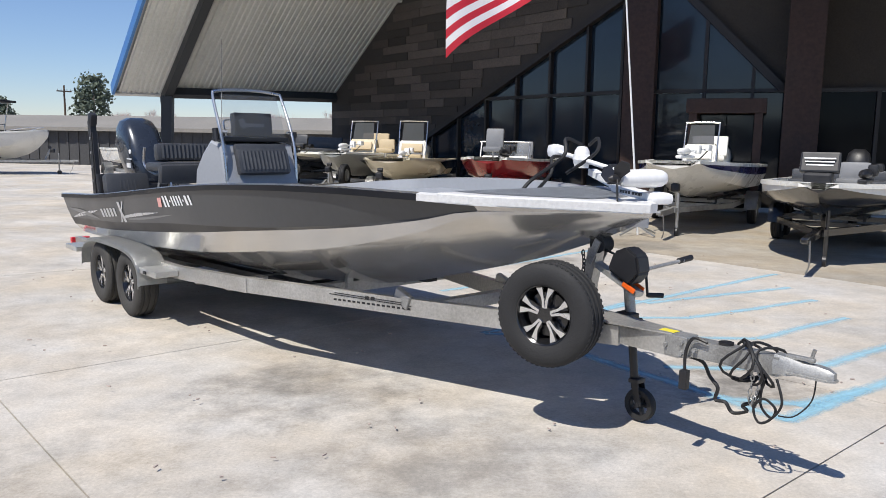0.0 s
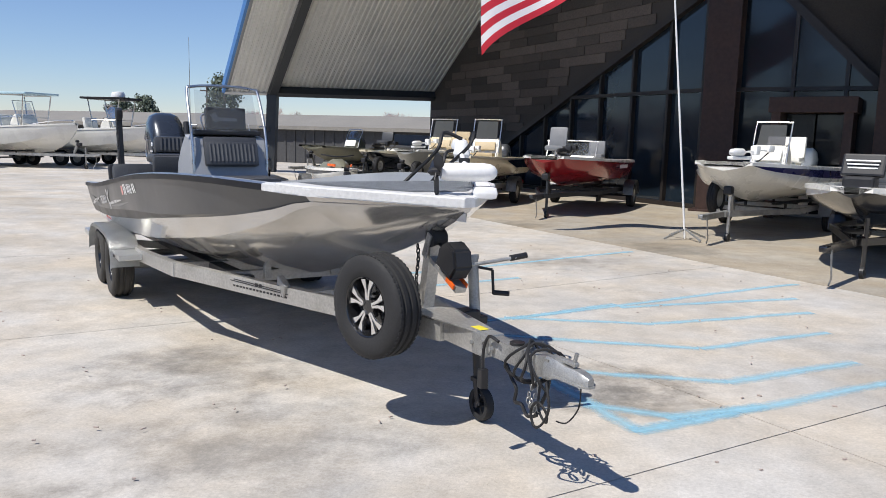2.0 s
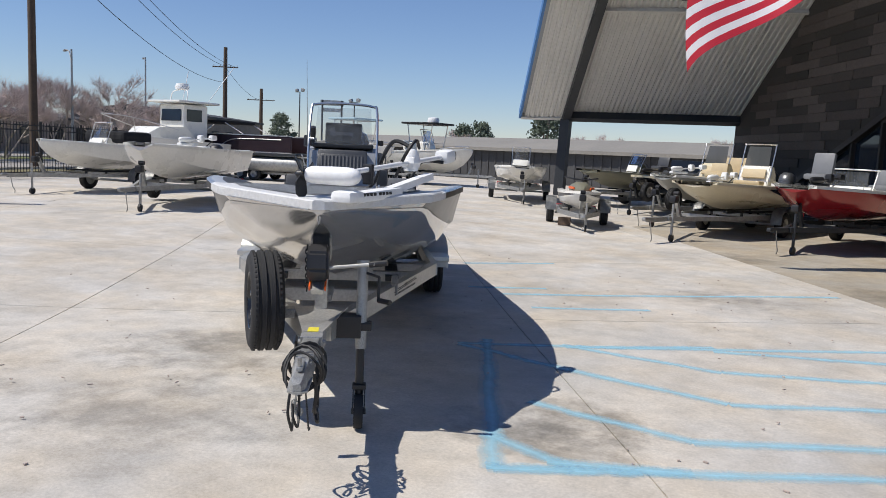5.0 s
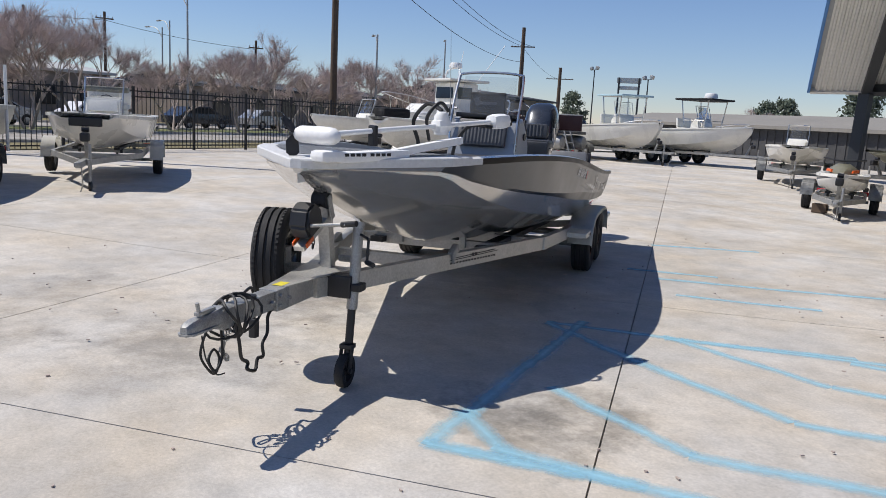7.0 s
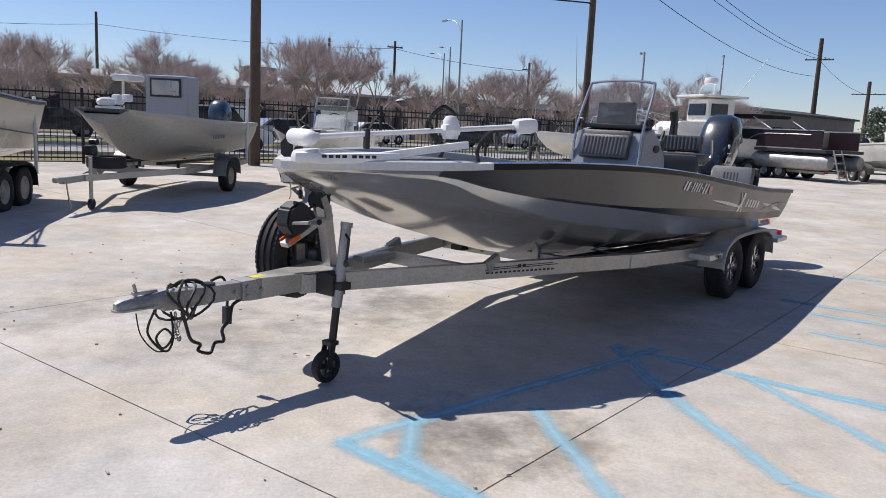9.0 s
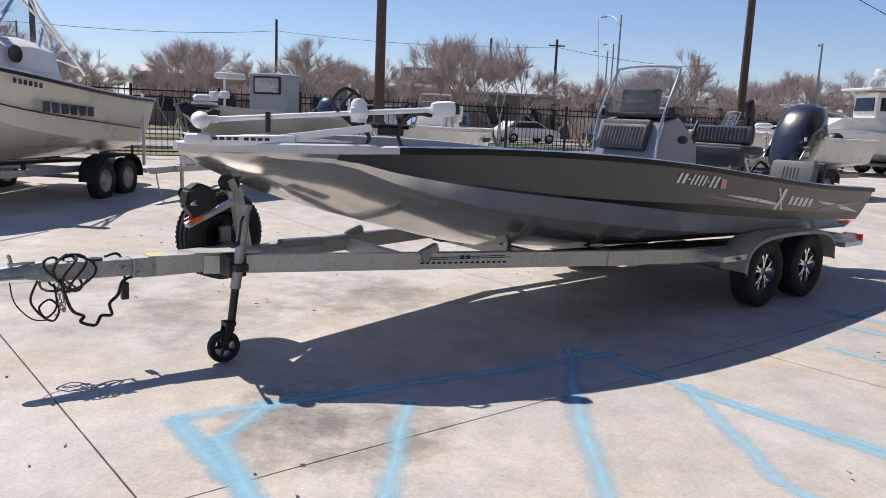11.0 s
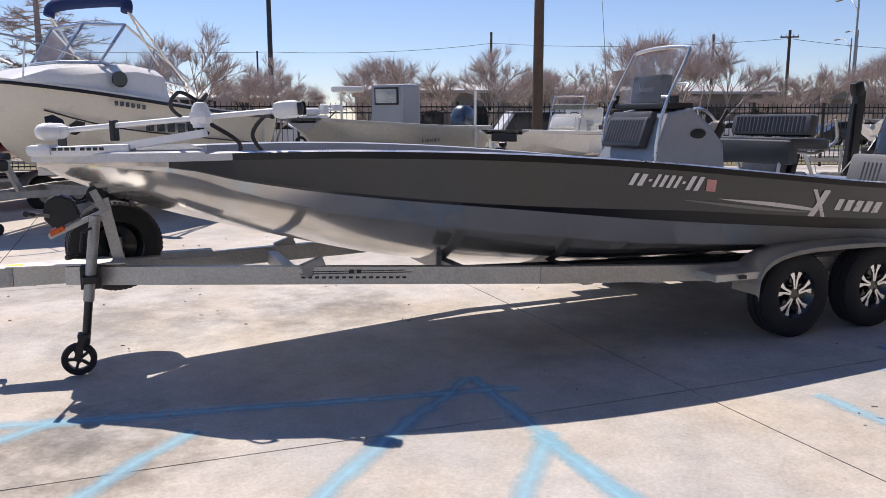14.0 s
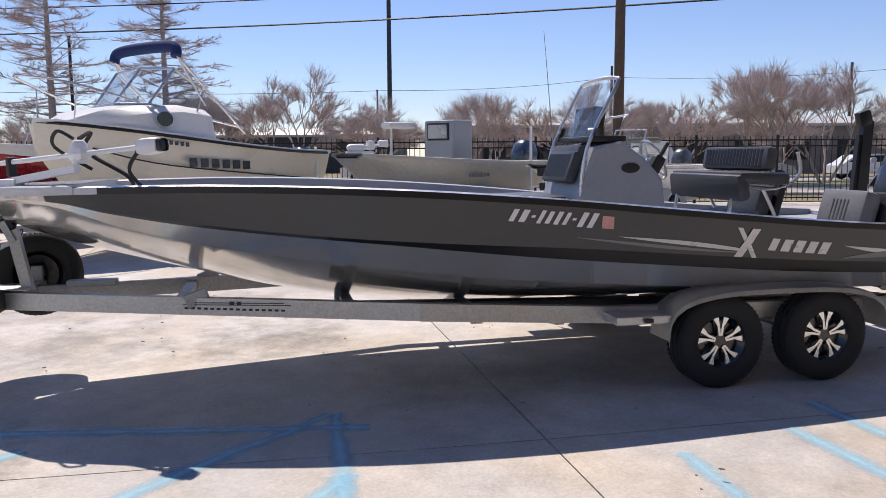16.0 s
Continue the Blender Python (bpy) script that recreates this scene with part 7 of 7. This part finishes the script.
for z in (0.18, 1.72, 1.90):
    t = bm_new()
    e0, e1 = FA + fd * -8, FA + fd * (-8 + flen)
    beam(t, e0 + Vector((0, 0, z + ground_z(e0.x))), e1 + Vector((0, 0, z + ground_z(e1.x))), 0.03, 0.04)
    part("rail", t, "fence", fence)
pk = None
n_p = int(flen / 0.16)
for k in range(n_p):
    p = FA + fd * (-8 + k * 0.16)
    if pk is None:
        t = bm_new()
        box(t, (0, 0, 1.04), (0.018, 0.018, 1.92))
        o = part("picket", t, "fence", fence)
        pk = o.data
    else:
        o = new("picket", pk)
        o.parent = fence
    o.matrix_basis = stand(p.x, p.y, ang)


def utility_pole(x, y, h, r, label, arms=(), lean=0.0, material="wood_pole"):
    p = thing("utility_pole", stand(x, y), label, "utility pole", "poles along the street")
    t = bm_new()
    cyl(t, (0, 0, 0), (0, 0, h), r, r * 0.7, 12)
    part("mast", t, material, p, smooth=40)
    for z, w, a in arms:
        t = bm_new()
        d = turn("Z", a) @ Vector((1, 0, 0))
        beam(t, Vector((0, 0, z)) - d * w / 2, Vector((0, 0, z)) + d * w / 2, 0.1, 0.12)
        part("crossarm", t, "wood_pole", p)
        for k in (-0.45, -0.2, 0.2, 0.45):
            t = bm_new()
            cyl(t, Vector((0, 0, z + 0.05)) + d * w * k, Vector((0, 0, z + 0.22)) + d * w * k, 0.035, n=6)
            part("insulator", t, "galv", p)
    return p


utility_pole(-18.54, 3.52, 13, 0.17, "thick weathered brown timber pole by the fence")
utility_pole(-31.5, 19.2, 14, 0.19, "tall timber utility pole with a crossarm", ((12.6, 2.4, 30),))
utility_pole(-31.9, 19.4, 11, 0.16, "second timber pole beside a taller one")
utility_pole(-69.3, 60.0, 12.4, 0.3, "distant dark utility pole with a crossarm", ((10.2, 2.9, 40),))
utility_pole(-93.0, 86.0, 10.4, 0.35, "distant utility pole with a wide crossarm", ((8.6, 4.4, 40),))
utility_pole(-38.5, 80, 6.6, 0.12, "thin distant utility pole", ((6.0, 1.6, 60),))
utility_pole(-76, -13.6, 10.6, 0.18, "distant timber utility pole")
utility_pole(-73.8, 8.5, 9.4, 0.17, "distant timber utility pole across the street")
utility_pole(-73.3, 15.0, 9.5, 0.17, "distant timber utility pole with a crossarm", ((8.9, 1.6, 100),))
utility_pole(-70.3, 28.2, 8.0, 0.16, "distant timber utility pole with a crossarm", ((7.3, 1.5, 100),))
utility_pole(-55, -27.5, 19, 0.24, "tall dark steel pole across the street", (), 0, "steel_dark")
utility_pole(-54.2, -28.3, 7.3, 0.10, "thin dark post beside a tall steel pole", (), 0, "steel_dark")
utility_pole(-19.4, -22.2, 7.0, 0.09, "thin dark post among bare trees", (), 0, "steel_dark")


def street_light(x, y, h, yaw, arm=2.2):
    p = thing("street_lamp", stand(x, y, yaw), "grey steel street lamp with a curved arm", "street lamp", "street lamps")
    t = bm_new()
    cyl(t, (0, 0, 0), (0, 0, h), 0.1, 0.06, 10)
    part("mast", t, "galv", p, smooth=40)
    t = bm_new()
    tube(t, bent([(0, 0, h - 1.0), (arm * 0.4, 0, h - 0.1), (arm, 0, h + 0.15)], 5), 0.035, 6)
    part("arm", t, "galv", p)
    t = bm_new()
    box(t, (arm + 0.3, 0, h + 0.13), (0.65, 0.22, 0.12), bev=0.04)
    part("lamp_head", t, "galv", p)


for x, y, h, yw in ((-52.4, 17.2, 9.3, 200), (-46, 29, 7.2, 160), (-70, 20, 9, 190), (-56, 41, 8.5, 150), (-73, 20, 8.6, 200)):
    street_light(x, y, h, yw)


def flood(x, y, h):
    p = thing("floodlight_mast", stand(x, y), "thin mast with paired floodlights", "floodlight", "floodlight masts")
    t = bm_new()
    cyl(t, (0, 0, 0), (0, 0, h), 0.09, 0.06, 8)
    beam(t, (-0.8, 0.3, h), (0.8, -0.3, h), 0.06, 0.06)
    part("mast", t, "steel_dark", p)
    for s in (-1, 1):
        t = bm_new()
        box(t, (s * 0.8, -s * 0.3, h + 0.2), (0.4, 0.3, 0.35), turn("Y", 20 * s), bev=0.05)
        part("lamp_head", t, "galv", p)


flood(-64.7, 67.3, 8.0)
flood(-51.9, 62.9, 6.4)
sg = thing("billboard_frame", stand(-72.3, 80.7, 44) @ Matrix.Diagonal((1.9, 1.9, 1.23, 1)), "distant sign on tall dark steel legs", "sign")
t = bm_new()
for x in (-0.7, 0.7):
    cyl(t, (x, 0, 0), (x, 0, 6.6), 0.07, n=6)
part("leg", t, "steel_dark", sg)
t = bm_new()
box(t, (0, 0.1, 6.3), (1.7, 0.12, 0.6), bev=0.02)
part("panel", t, "car_silver", sg)
t = bm_new()
box(t, (0, 0.1, 5.5), (1.5, 0.12, 0.4), bev=0.02)
part("panel", t, "car_silver", sg)

def span_wire(a, b, sag, r=0.022):
    a, b = Vector(a), Vector(b)
    t = bm_new()
    tube(t, [a.lerp(b, i / 14) - Vector((0, 0, sag * 4 * (i / 14) * (1 - i / 14))) for i in range(15)], r, 5)
    tagged(part("overhead_cable", t, "wire", None), "black overhead power cable sagging between poles", "cable", "overhead cables")


for p, q, sag, r in (
        ((-31.5, 19.2, 12.7), (-69.3, 60.0, 10.4), 1.2, 0.022), ((-30.8, 19.6, 12.7), (-68.4, 60.6, 10.4), 1.3, 0.022),
        ((-31.5, 19.2, 10.4), (-69.3, 60.0, 8.6), 1.4, 0.022), ((-69.3, 60.0, 10.3), (-93.0, 86.0, 8.7), 0.7, 0.022),
        ((-31.5, 19.2, 9.2), (-14, -45, 9.6), 1.0, 0.03), ((-31.5, 19.2, 7.9), (-16, -48, 8.6), 0.7, 0.04),
        ((-31.5, 19.2, 12.6), (-22, -45, 13.5), 1.0, 0.022),
        ((-73.3, 15.0, 8.9), (-76, -13.6, 9.6), 0.5, 0.02), ((-73.3, 15.0, 8.9), (-70.3, 28.2, 7.3), 0.3, 0.02),
        ((-76, -13.6, 9.6), (-55, -27.5, 7.4), 0.4, 0.02), ((-55, -27.5, 7.4), (-19, -60, 7.0), 0.6, 0.02)):
    span_wire(p, q, sag, r)


# ---- trees ----
def bare_tree(seed, h, spread, trunks=3, twigs=2600, upright=0.5):
    """A multi-stemmed leafless tree: tapered limbs and a crown of many fine twigs."""
    rng = random.Random(seed)
    limbs, tips = [], []

    def grow(p, d, ln, r, depth):
        q = p + d * ln
        limbs.append((p, q, r, r * 0.68))
        if depth == 0:
            tips.append((q, d))
            return
        for _ in range(3):
            nd = (d + Vector((rng.uniform(-1, 1), rng.uniform(-1, 1), rng.uniform(-0.42, upright - 0.05))) * 0.64).normalized()
            grow(q if rng.random() < 0.7 else p.lerp(q, 0.75), nd, ln * rng.uniform(0.6, 0.84), r * 0.60, depth - 1)
    for k in range(trunks):
        a = k * math.tau / trunks + rng.random()
        d = Vector((math.cos(a) * 0.45 * spread, math.sin(a) * 0.45 * spread, 1)).normalized()
        grow(Vector((math.cos(a) * 0.12, math.sin(a) * 0.12, 0)), d, h * 0.25, 0.06, 5)
    return limbs, tips, rng


def twig_mesh(bm, tips, rng, n, ln, w=0.012, up=0.3):
    for i in range(n):
        p, d = tips[i % len(tips)]
        dd = (d + Vector((rng.uniform(-1, 1), rng.uniform(-1, 1), rng.uniform(-0.5, 1) + up)) * 0.75).normalized()
        l_ = ln * rng.uniform(0.5, 1.2)
        s = dd.orthogonal().normalized() * w
        q = p - d * rng.uniform(0, ln * 0.8)
        a, b, c = bm.verts.new(q - s), bm.verts.new(q + s), bm.verts.new(q + dd * l_)
        bm.faces.new((a, b, c))
        s2 = dd.cross(s)
        bm.faces.new((bm.verts.new(q - s2), bm.verts.new(q + s2), c))


def make_bare_tree(seed, h, spread, label, name="crape_myrtle"):
    limbs, tips, rng = bare_tree(seed, h, spread)
    tr_ = thing(name, Matrix(), label, "tree", "bare trees along the street")
    bm = bm_new()
    for p, q, r, r2 in limbs:
        cyl(bm, p, q, r, r2, 6 if r > 0.03 else 3, caps=False)
    part("trunk", bm, "bark", tr_)
    bm = bm_new()
    twig_mesh(bm, tips, rng, 7000, h * 0.09, 0.0048, 0.0)
    part("crown", bm, "twig", tr_)
    return tr_


kinds = [make_bare_tree(11, 4.9, 1.2, "leafless multi-stemmed street tree with reddish brown twigs"), make_bare_tree(23, 4.4, 1.4, "leafless spreading street tree with fine twigs"), make_bare_tree(37, 5.3, 1.0, "leafless tall street tree with pale limbs")]
spots = []
rng_t = random.Random(5)
for k in range(21):
    p = FA + fd * (-26 + 4.4 * k + rng_t.uniform(-0.8, 0.8)) + fo * (14 + rng_t.uniform(-1.2, 1.2))
    spots.append((p.x, p.y, rng_t.uniform(0.85, 1.15) * ease(k, [0, 6, 13, 21], [0.78, 1.28, 1.38, 1.4])))
for k in range(14):
    p = FA + fd * (-52 + 9.0 * k + rng_t.uniform(-1, 1)) + fo * (29 + rng_t.uniform(-2, 2))
    spots.append((p.x, p.y, rng_t.uniform(1.0, 1.3)))
for i, (x, y, s) in enumerate(spots):
    m = stand(x, y, rng_t.uniform(0, 360)) @ Matrix.Diagonal((s, s, s, 1))
    if i < 3:
        kinds[i].matrix_basis = m
    else:
        o = copy_thing(kinds[i % 3], m)
        o.matrix_basis = m


def cypress(x, y, h, seed):
    """A tall leafless conifer: a straight stem with tiers of level limbs."""
    rng = random.Random(seed)
    tr_ = thing("bald_cypress", stand(x, y), "tall leafless conical cypress with level limbs", "tree", "tall cypresses")
    bm = bm_new()
    cyl(bm, (0, 0, 0), (0, 0, h), 0.21, 0.02, 10)
    tips = []
    for k in range(120):
        f = 0.16 + 0.82 * k / 120
        a = rng.uniform(0, math.tau)
        ln = ((1 - f) ** 0.8 * h * 0.30 + 0.4) * rng.uniform(0.6, 1.05)
        p = Vector((0, 0, f * h))
        d = Vector((math.cos(a), math.sin(a), rng.uniform(-0.1, 0.35))).normalized()
        q = p + d * ln
        cyl(bm, p, q, 0.04 * (1.2 - f), 0.008, 4, caps=False)
        side = Vector((-d.y, d.x, 0))
        for j in range(9):
            u = rng.uniform(0.2, 1.0)
            o = p.lerp(q, u)
            e = (d * 0.6 + side * rng.choice((-1, 1)) * rng.uniform(0.4, 0.9) + Vector((0, 0, rng.uniform(-0.25, 0.35)))).normalized()
            z = o + e * ln * rng.uniform(0.15, 0.34)
            cyl(bm, o, z, 0.018, 0.007, 3, caps=False)
            tips += [(o.lerp(z, 0.5), e), (z, e)]
    part("trunk", bm, "bark", tr_, smooth=40)
    bm = bm_new()
    twig_mesh(bm, tips, rng, 13000, 0.40, 0.009, -0.1)
    part("crown", bm, "twig", tr_)


cypress(-22.5, -19.6, 12.5, 3)
cypress(-18.7, -22.7, 13.5, 8)


def pine(x, y, h, seed, label="dense dark green conifer tree", w=0.42):
    rng = random.Random(seed)
    tr_ = thing("evergreen_tree", stand(x, y), label, "tree", "evergreen trees")
    bm = bm_new()
    cyl(bm, (0, 0, 0), (0, 0, h * 0.9), 0.2, 0.05, 8)
    part("trunk", bm, "bark", tr_, smooth=40)
    bm = bm_new()
    for k in range(105):
        f = rng.uniform(0.22, 1.0)
        rad = h * w * (1.08 - f) ** 0.65 * rng.uniform(0.35, 1.0)
        a = rng.uniform(0, math.tau)
        c = Vector((rad * math.cos(a), rad * math.sin(a), f * h))
        for j in range(34):
            d = Vector((rng.gauss(0, 1), rng.gauss(0, 1), rng.gauss(0, 0.7))).normalized()
            p = c + d * rng.uniform(0.05, 0.55)
            s = Vector((rng.gauss(0, 1), rng.gauss(0, 1), rng.gauss(0, 1))).normalized() * 0.10
            u = d.cross(s).normalized() * 0.10
            bm.faces.new([bm.verts.new(p + s), bm.verts.new(p + u), bm.verts.new(p - s), bm.verts.new(p - u)])
    part("crown", bm, "needle", tr_)


pine(-24, 54, 5.6, 4, "dense grey-green conifer behind the long shed", 0.42)
pine(-34, 60, 4.2, 9, "rounded dark evergreen beyond the boats", 0.5)
pine(-40, 66, 4.4, 13, "distant rounded evergreen tree", 0.5)
pine(-62, 62, 5.0, 17, "distant dark evergreen tree", 0.5)
for k in range(12):
    m = pose(-34 + k * 4.2 + rng_t.uniform(-1, 1), 60 + rng_t.uniform(-3, 3), 0, 0, 0, rng_t.uniform(0, 360)) @ Matrix.Diagonal((0.9, 0.9, 0.9, 1))
    o = copy_thing(kinds[k % 3], m)
    o.matrix_basis = m


# ---- far buildings ----
def shed(name, c, size, yaw, wall, roof_m, label, openings=0, ribs=True):
    b = thing(name, stand(c[0], c[1], yaw), label, "building", "low buildings around the lot")
    lx, ly, h = size
    t = bm_new()
    box(t, (0, 0, h / 2), (lx, ly, h))
    if ribs:
        for k in range(int(lx / 0.6)):
            for s in (-1, 1):
                box(t, (-lx / 2 + 0.3 + k * 0.6, s * (ly / 2 + 0.02), h / 2), (0.12, 0.05, h - 0.02))
    part("wall", t, wall, b)
    t = bm_new()
    slab(t, [(-ly / 2 - 0.4, h - 0.05), (ly / 2 + 0.4, h - 0.05), (ly / 2 + 0.4, h + 0.15), (0, h + 0.9), (-ly / 2 - 0.4, h + 0.15)], lx + 0.6, Matrix.Translation((-lx / 2 - 0.3, 0, 0)) @ Matrix(((0, 0, 1, 0), (1, 0, 0, 0), (0, 1, 0, 0), (0, 0, 0, 1))))
    part("roof", t, roof_m, b)
    for k in range(openings):
        x = -lx / 2 + (k + 0.5) * lx / openings
        w = new("window")
        w.parent = b
        t = bm_new()
        box(t, (x, -ly / 2 - 0.06, h * 0.5), (1.7, 0.08, 1.5), bev=0.02)
        part("window_frame", t, "fence", w)
        t = bm_new()
        box(t, (x, -ly / 2 - 0.11, h * 0.5), (1.5, 0.03, 1.3))
        part("pane", t, "pane_dark", w)
    return b


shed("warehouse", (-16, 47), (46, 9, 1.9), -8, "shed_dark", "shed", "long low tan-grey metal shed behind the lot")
shed("warehouse", (-62, -4), (34, 12, 3.6), 116, "brickwall", "roof_light", "low brown street building with a pale metal roof", 9, False)
shed("warehouse", (-66, 28), (26, 12, 3.0), 116, "brickwall", "shed_dark", "low grey street building with dark windows", 7, False)
shed("warehouse", (-52, -42), (30, 12, 3.2), 116, "shed_dark", "roof_light", "low dark building beyond bare trees", 6, False)
shed("warehouse", (-70, 54), (20, 12, 4.0), 120, "brickwall", "shed_dark", "distant low brick building", 5, False)
t = bm_new()
lathe(t, [(1.6, 0), (1.6, 1.2), (0.1, 1.5)], Matrix.Translation((-64, 2, 4.5)), 24)
tagged(part("roof_tank", t, "brickwall", None), "brown round rooftop tank", "tank")
shed("gate_lodge", (-24.5, -50), (60, 8, 3.0), 60, "shed", "roof_light", "long pale building closing the lot behind", 8, False)


# ---- cars on the street ----
def car(x, y, yaw, paint, label, van=False):
    c = thing("van" if van else "car", stand(x, y, yaw), label, "car", "cars on the street")
    h = 1.9 if van else 1.45
    prof = [(-2.2, 0.35), (-2.25, 0.8), (-1.9, 0.95), (-1.3, h - 0.05), (0.4 if not van else 1.2, h), (1.2 if not van else 1.6, 1.0), (2.1, 0.85), (2.25, 0.6), (2.2, 0.35)]
    t = bm_new()
    rows = [[Vector((px, yy, pz)) for px, pz in prof] for yy in (-0.85, -0.8, 0.8, 0.85)]
    for i, r in enumerate(rows):
        if i in (0, 3):
            for p in r:
                p.z = min(p.z, 0.98)
    vs = skin(t, rows, closed=True)
    t.faces.new(vs[0])
    t.faces.new(vs[-1])
    part("body", t, paint, c, smooth=35)
    t = bm_new()
    for s in (-1, 1):
        slab(t, [(-1.7, 1.0), (-1.2, h - 0.12), (0.4, h - 0.08), (1.05, 1.0)], 0.02, Matrix.Translation((0, s * 0.84 + 0.01, 0)) @ Matrix.Rotation(radians(90), 4, "X"))
    part("side_glass", t, "pane_dark", c)
    for sx in (-1.35, 1.4):
        for s in (-1, 1):
            wheel(c, (sx, s * 0.78, 0.32), 0.32, 0.2, s, fancy=False)


for k, (o, a, paint, van) in enumerate(((9.0, 16, "car_white", True), (19.5, 21, "car_dark", False), (20, 4, "car_white", False), (21, 12, "car_dark", False), (19, 24, "car_silver", False), (22, 32, "car_white", False), (20, 38, "car_dark", False), (21.5, -4, "car_silver", False), (20.5, 45, "car_silver", False))):
    p = FA + fd * a + fo * o
    car(p.x, p.y, ang, M[paint], "parked " + {"car_white": "white", "car_dark": "dark", "car_silver": "silver"}[paint] + (" van on the street" if van else " car on the street"), van)

# ---- flag on its pole ----
fp = thing("flagpole", Matrix(), "thin white leaning flagpole on a small stand", "flagpole")
t = bm_new()
cyl(t, (3.75, 14.75, 0.02), (3.0, 14.3, 6.6), 0.020, 0.013, 8)
part("pole", t, "white", fp, smooth=40)
t = bm_new()
for k in range(4):
    d = turn("Z", 90 * k + 30) @ Vector((0.45, 0, 0))
    beam(t, (3.75, 14.75, 0.2), Vector((3.75, 14.75, 0.03)) + d, 0.03, 0.03)
part("stand", t, "galv", fp)
flag = thing("flag", Matrix(), "waving flag with red and white stripes", "flag")
for k in range(13):
    t = bm_new()
    rows = []
    for i in range(25):
        f = i / 24
        row = []
        for j in (0, 1):
            v = (k + j) / 13
            p = Vector((3.05, 14.33, 6.28)) + Vector((-2.9, -0.35, -0.75)) * f + Vector((-0.1, 0.02, -1.45)) * v
            p += Vector((0.1, 0.55, 0.05)) * math.sin(f * 10 + v * 2.2) * f * 0.75 + Vector((0, 0, -0.9)) * f * f * (0.3 + 0.7 * v)
            row.append(p)
        rows.append(row)
    skin(t, rows)
    part("stripe", t, "flag_red" if k % 2 == 0 else "flag_white", flag, smooth=60)

# ---- small litter and twigs on the concrete ----
rng_l = random.Random(77)
t = bm_new()
for k in range(170):
    x, y = rng_l.uniform(-5, 5), rng_l.uniform(2, 13)
    box(t, (x, y, 0.006), (rng_l.uniform(0.01, 0.035), rng_l.uniform(0.006, 0.014), 0.008), turn("Z", rng_l.uniform(0, 180)))
tagged(part("ground_debris", t, "bark", None), "scattered dark twigs and leaf bits on the concrete", "debris", kind="stuff")

# ---- cladding planks ----
pm = {}
s_rng = random.Random(9)
row_h = 0.30
cnt = 0
for r in range(40):
    z = 0.25 + r * row_h
    s = s_rng.uniform(-1.4, 0)
    while s < 16.4:
        ln = s_rng.choice((1.2, 1.8, 2.4))
        c = s + ln / 2
        ok = z + row_h < 3.5 + RISE * max(s, 0) and z > glass_top(s + ln) - 0.1 and s > 0
        if ok and cnt < 300:
            if ln not in pm:
                t = bm_new()
                box(t, (0, 0, 0), (ln - 0.012, 0.03, row_h - 0.012), bev=0.004)
                o = part("plank", t, "plank", facade)
                pm[ln] = o.data
            else:
                o = new("plank", pm[ln])
                o.parent = facade
            p = on(RI, U, c, z + row_h / 2, 0.02 + s_rng.uniform(0, 0.012))
            o.matrix_basis = pose(p.x, p.y, p.z, 0, 0, math.degrees(math.atan2(U.y, U.x)))
            cnt += 1
        s += ln
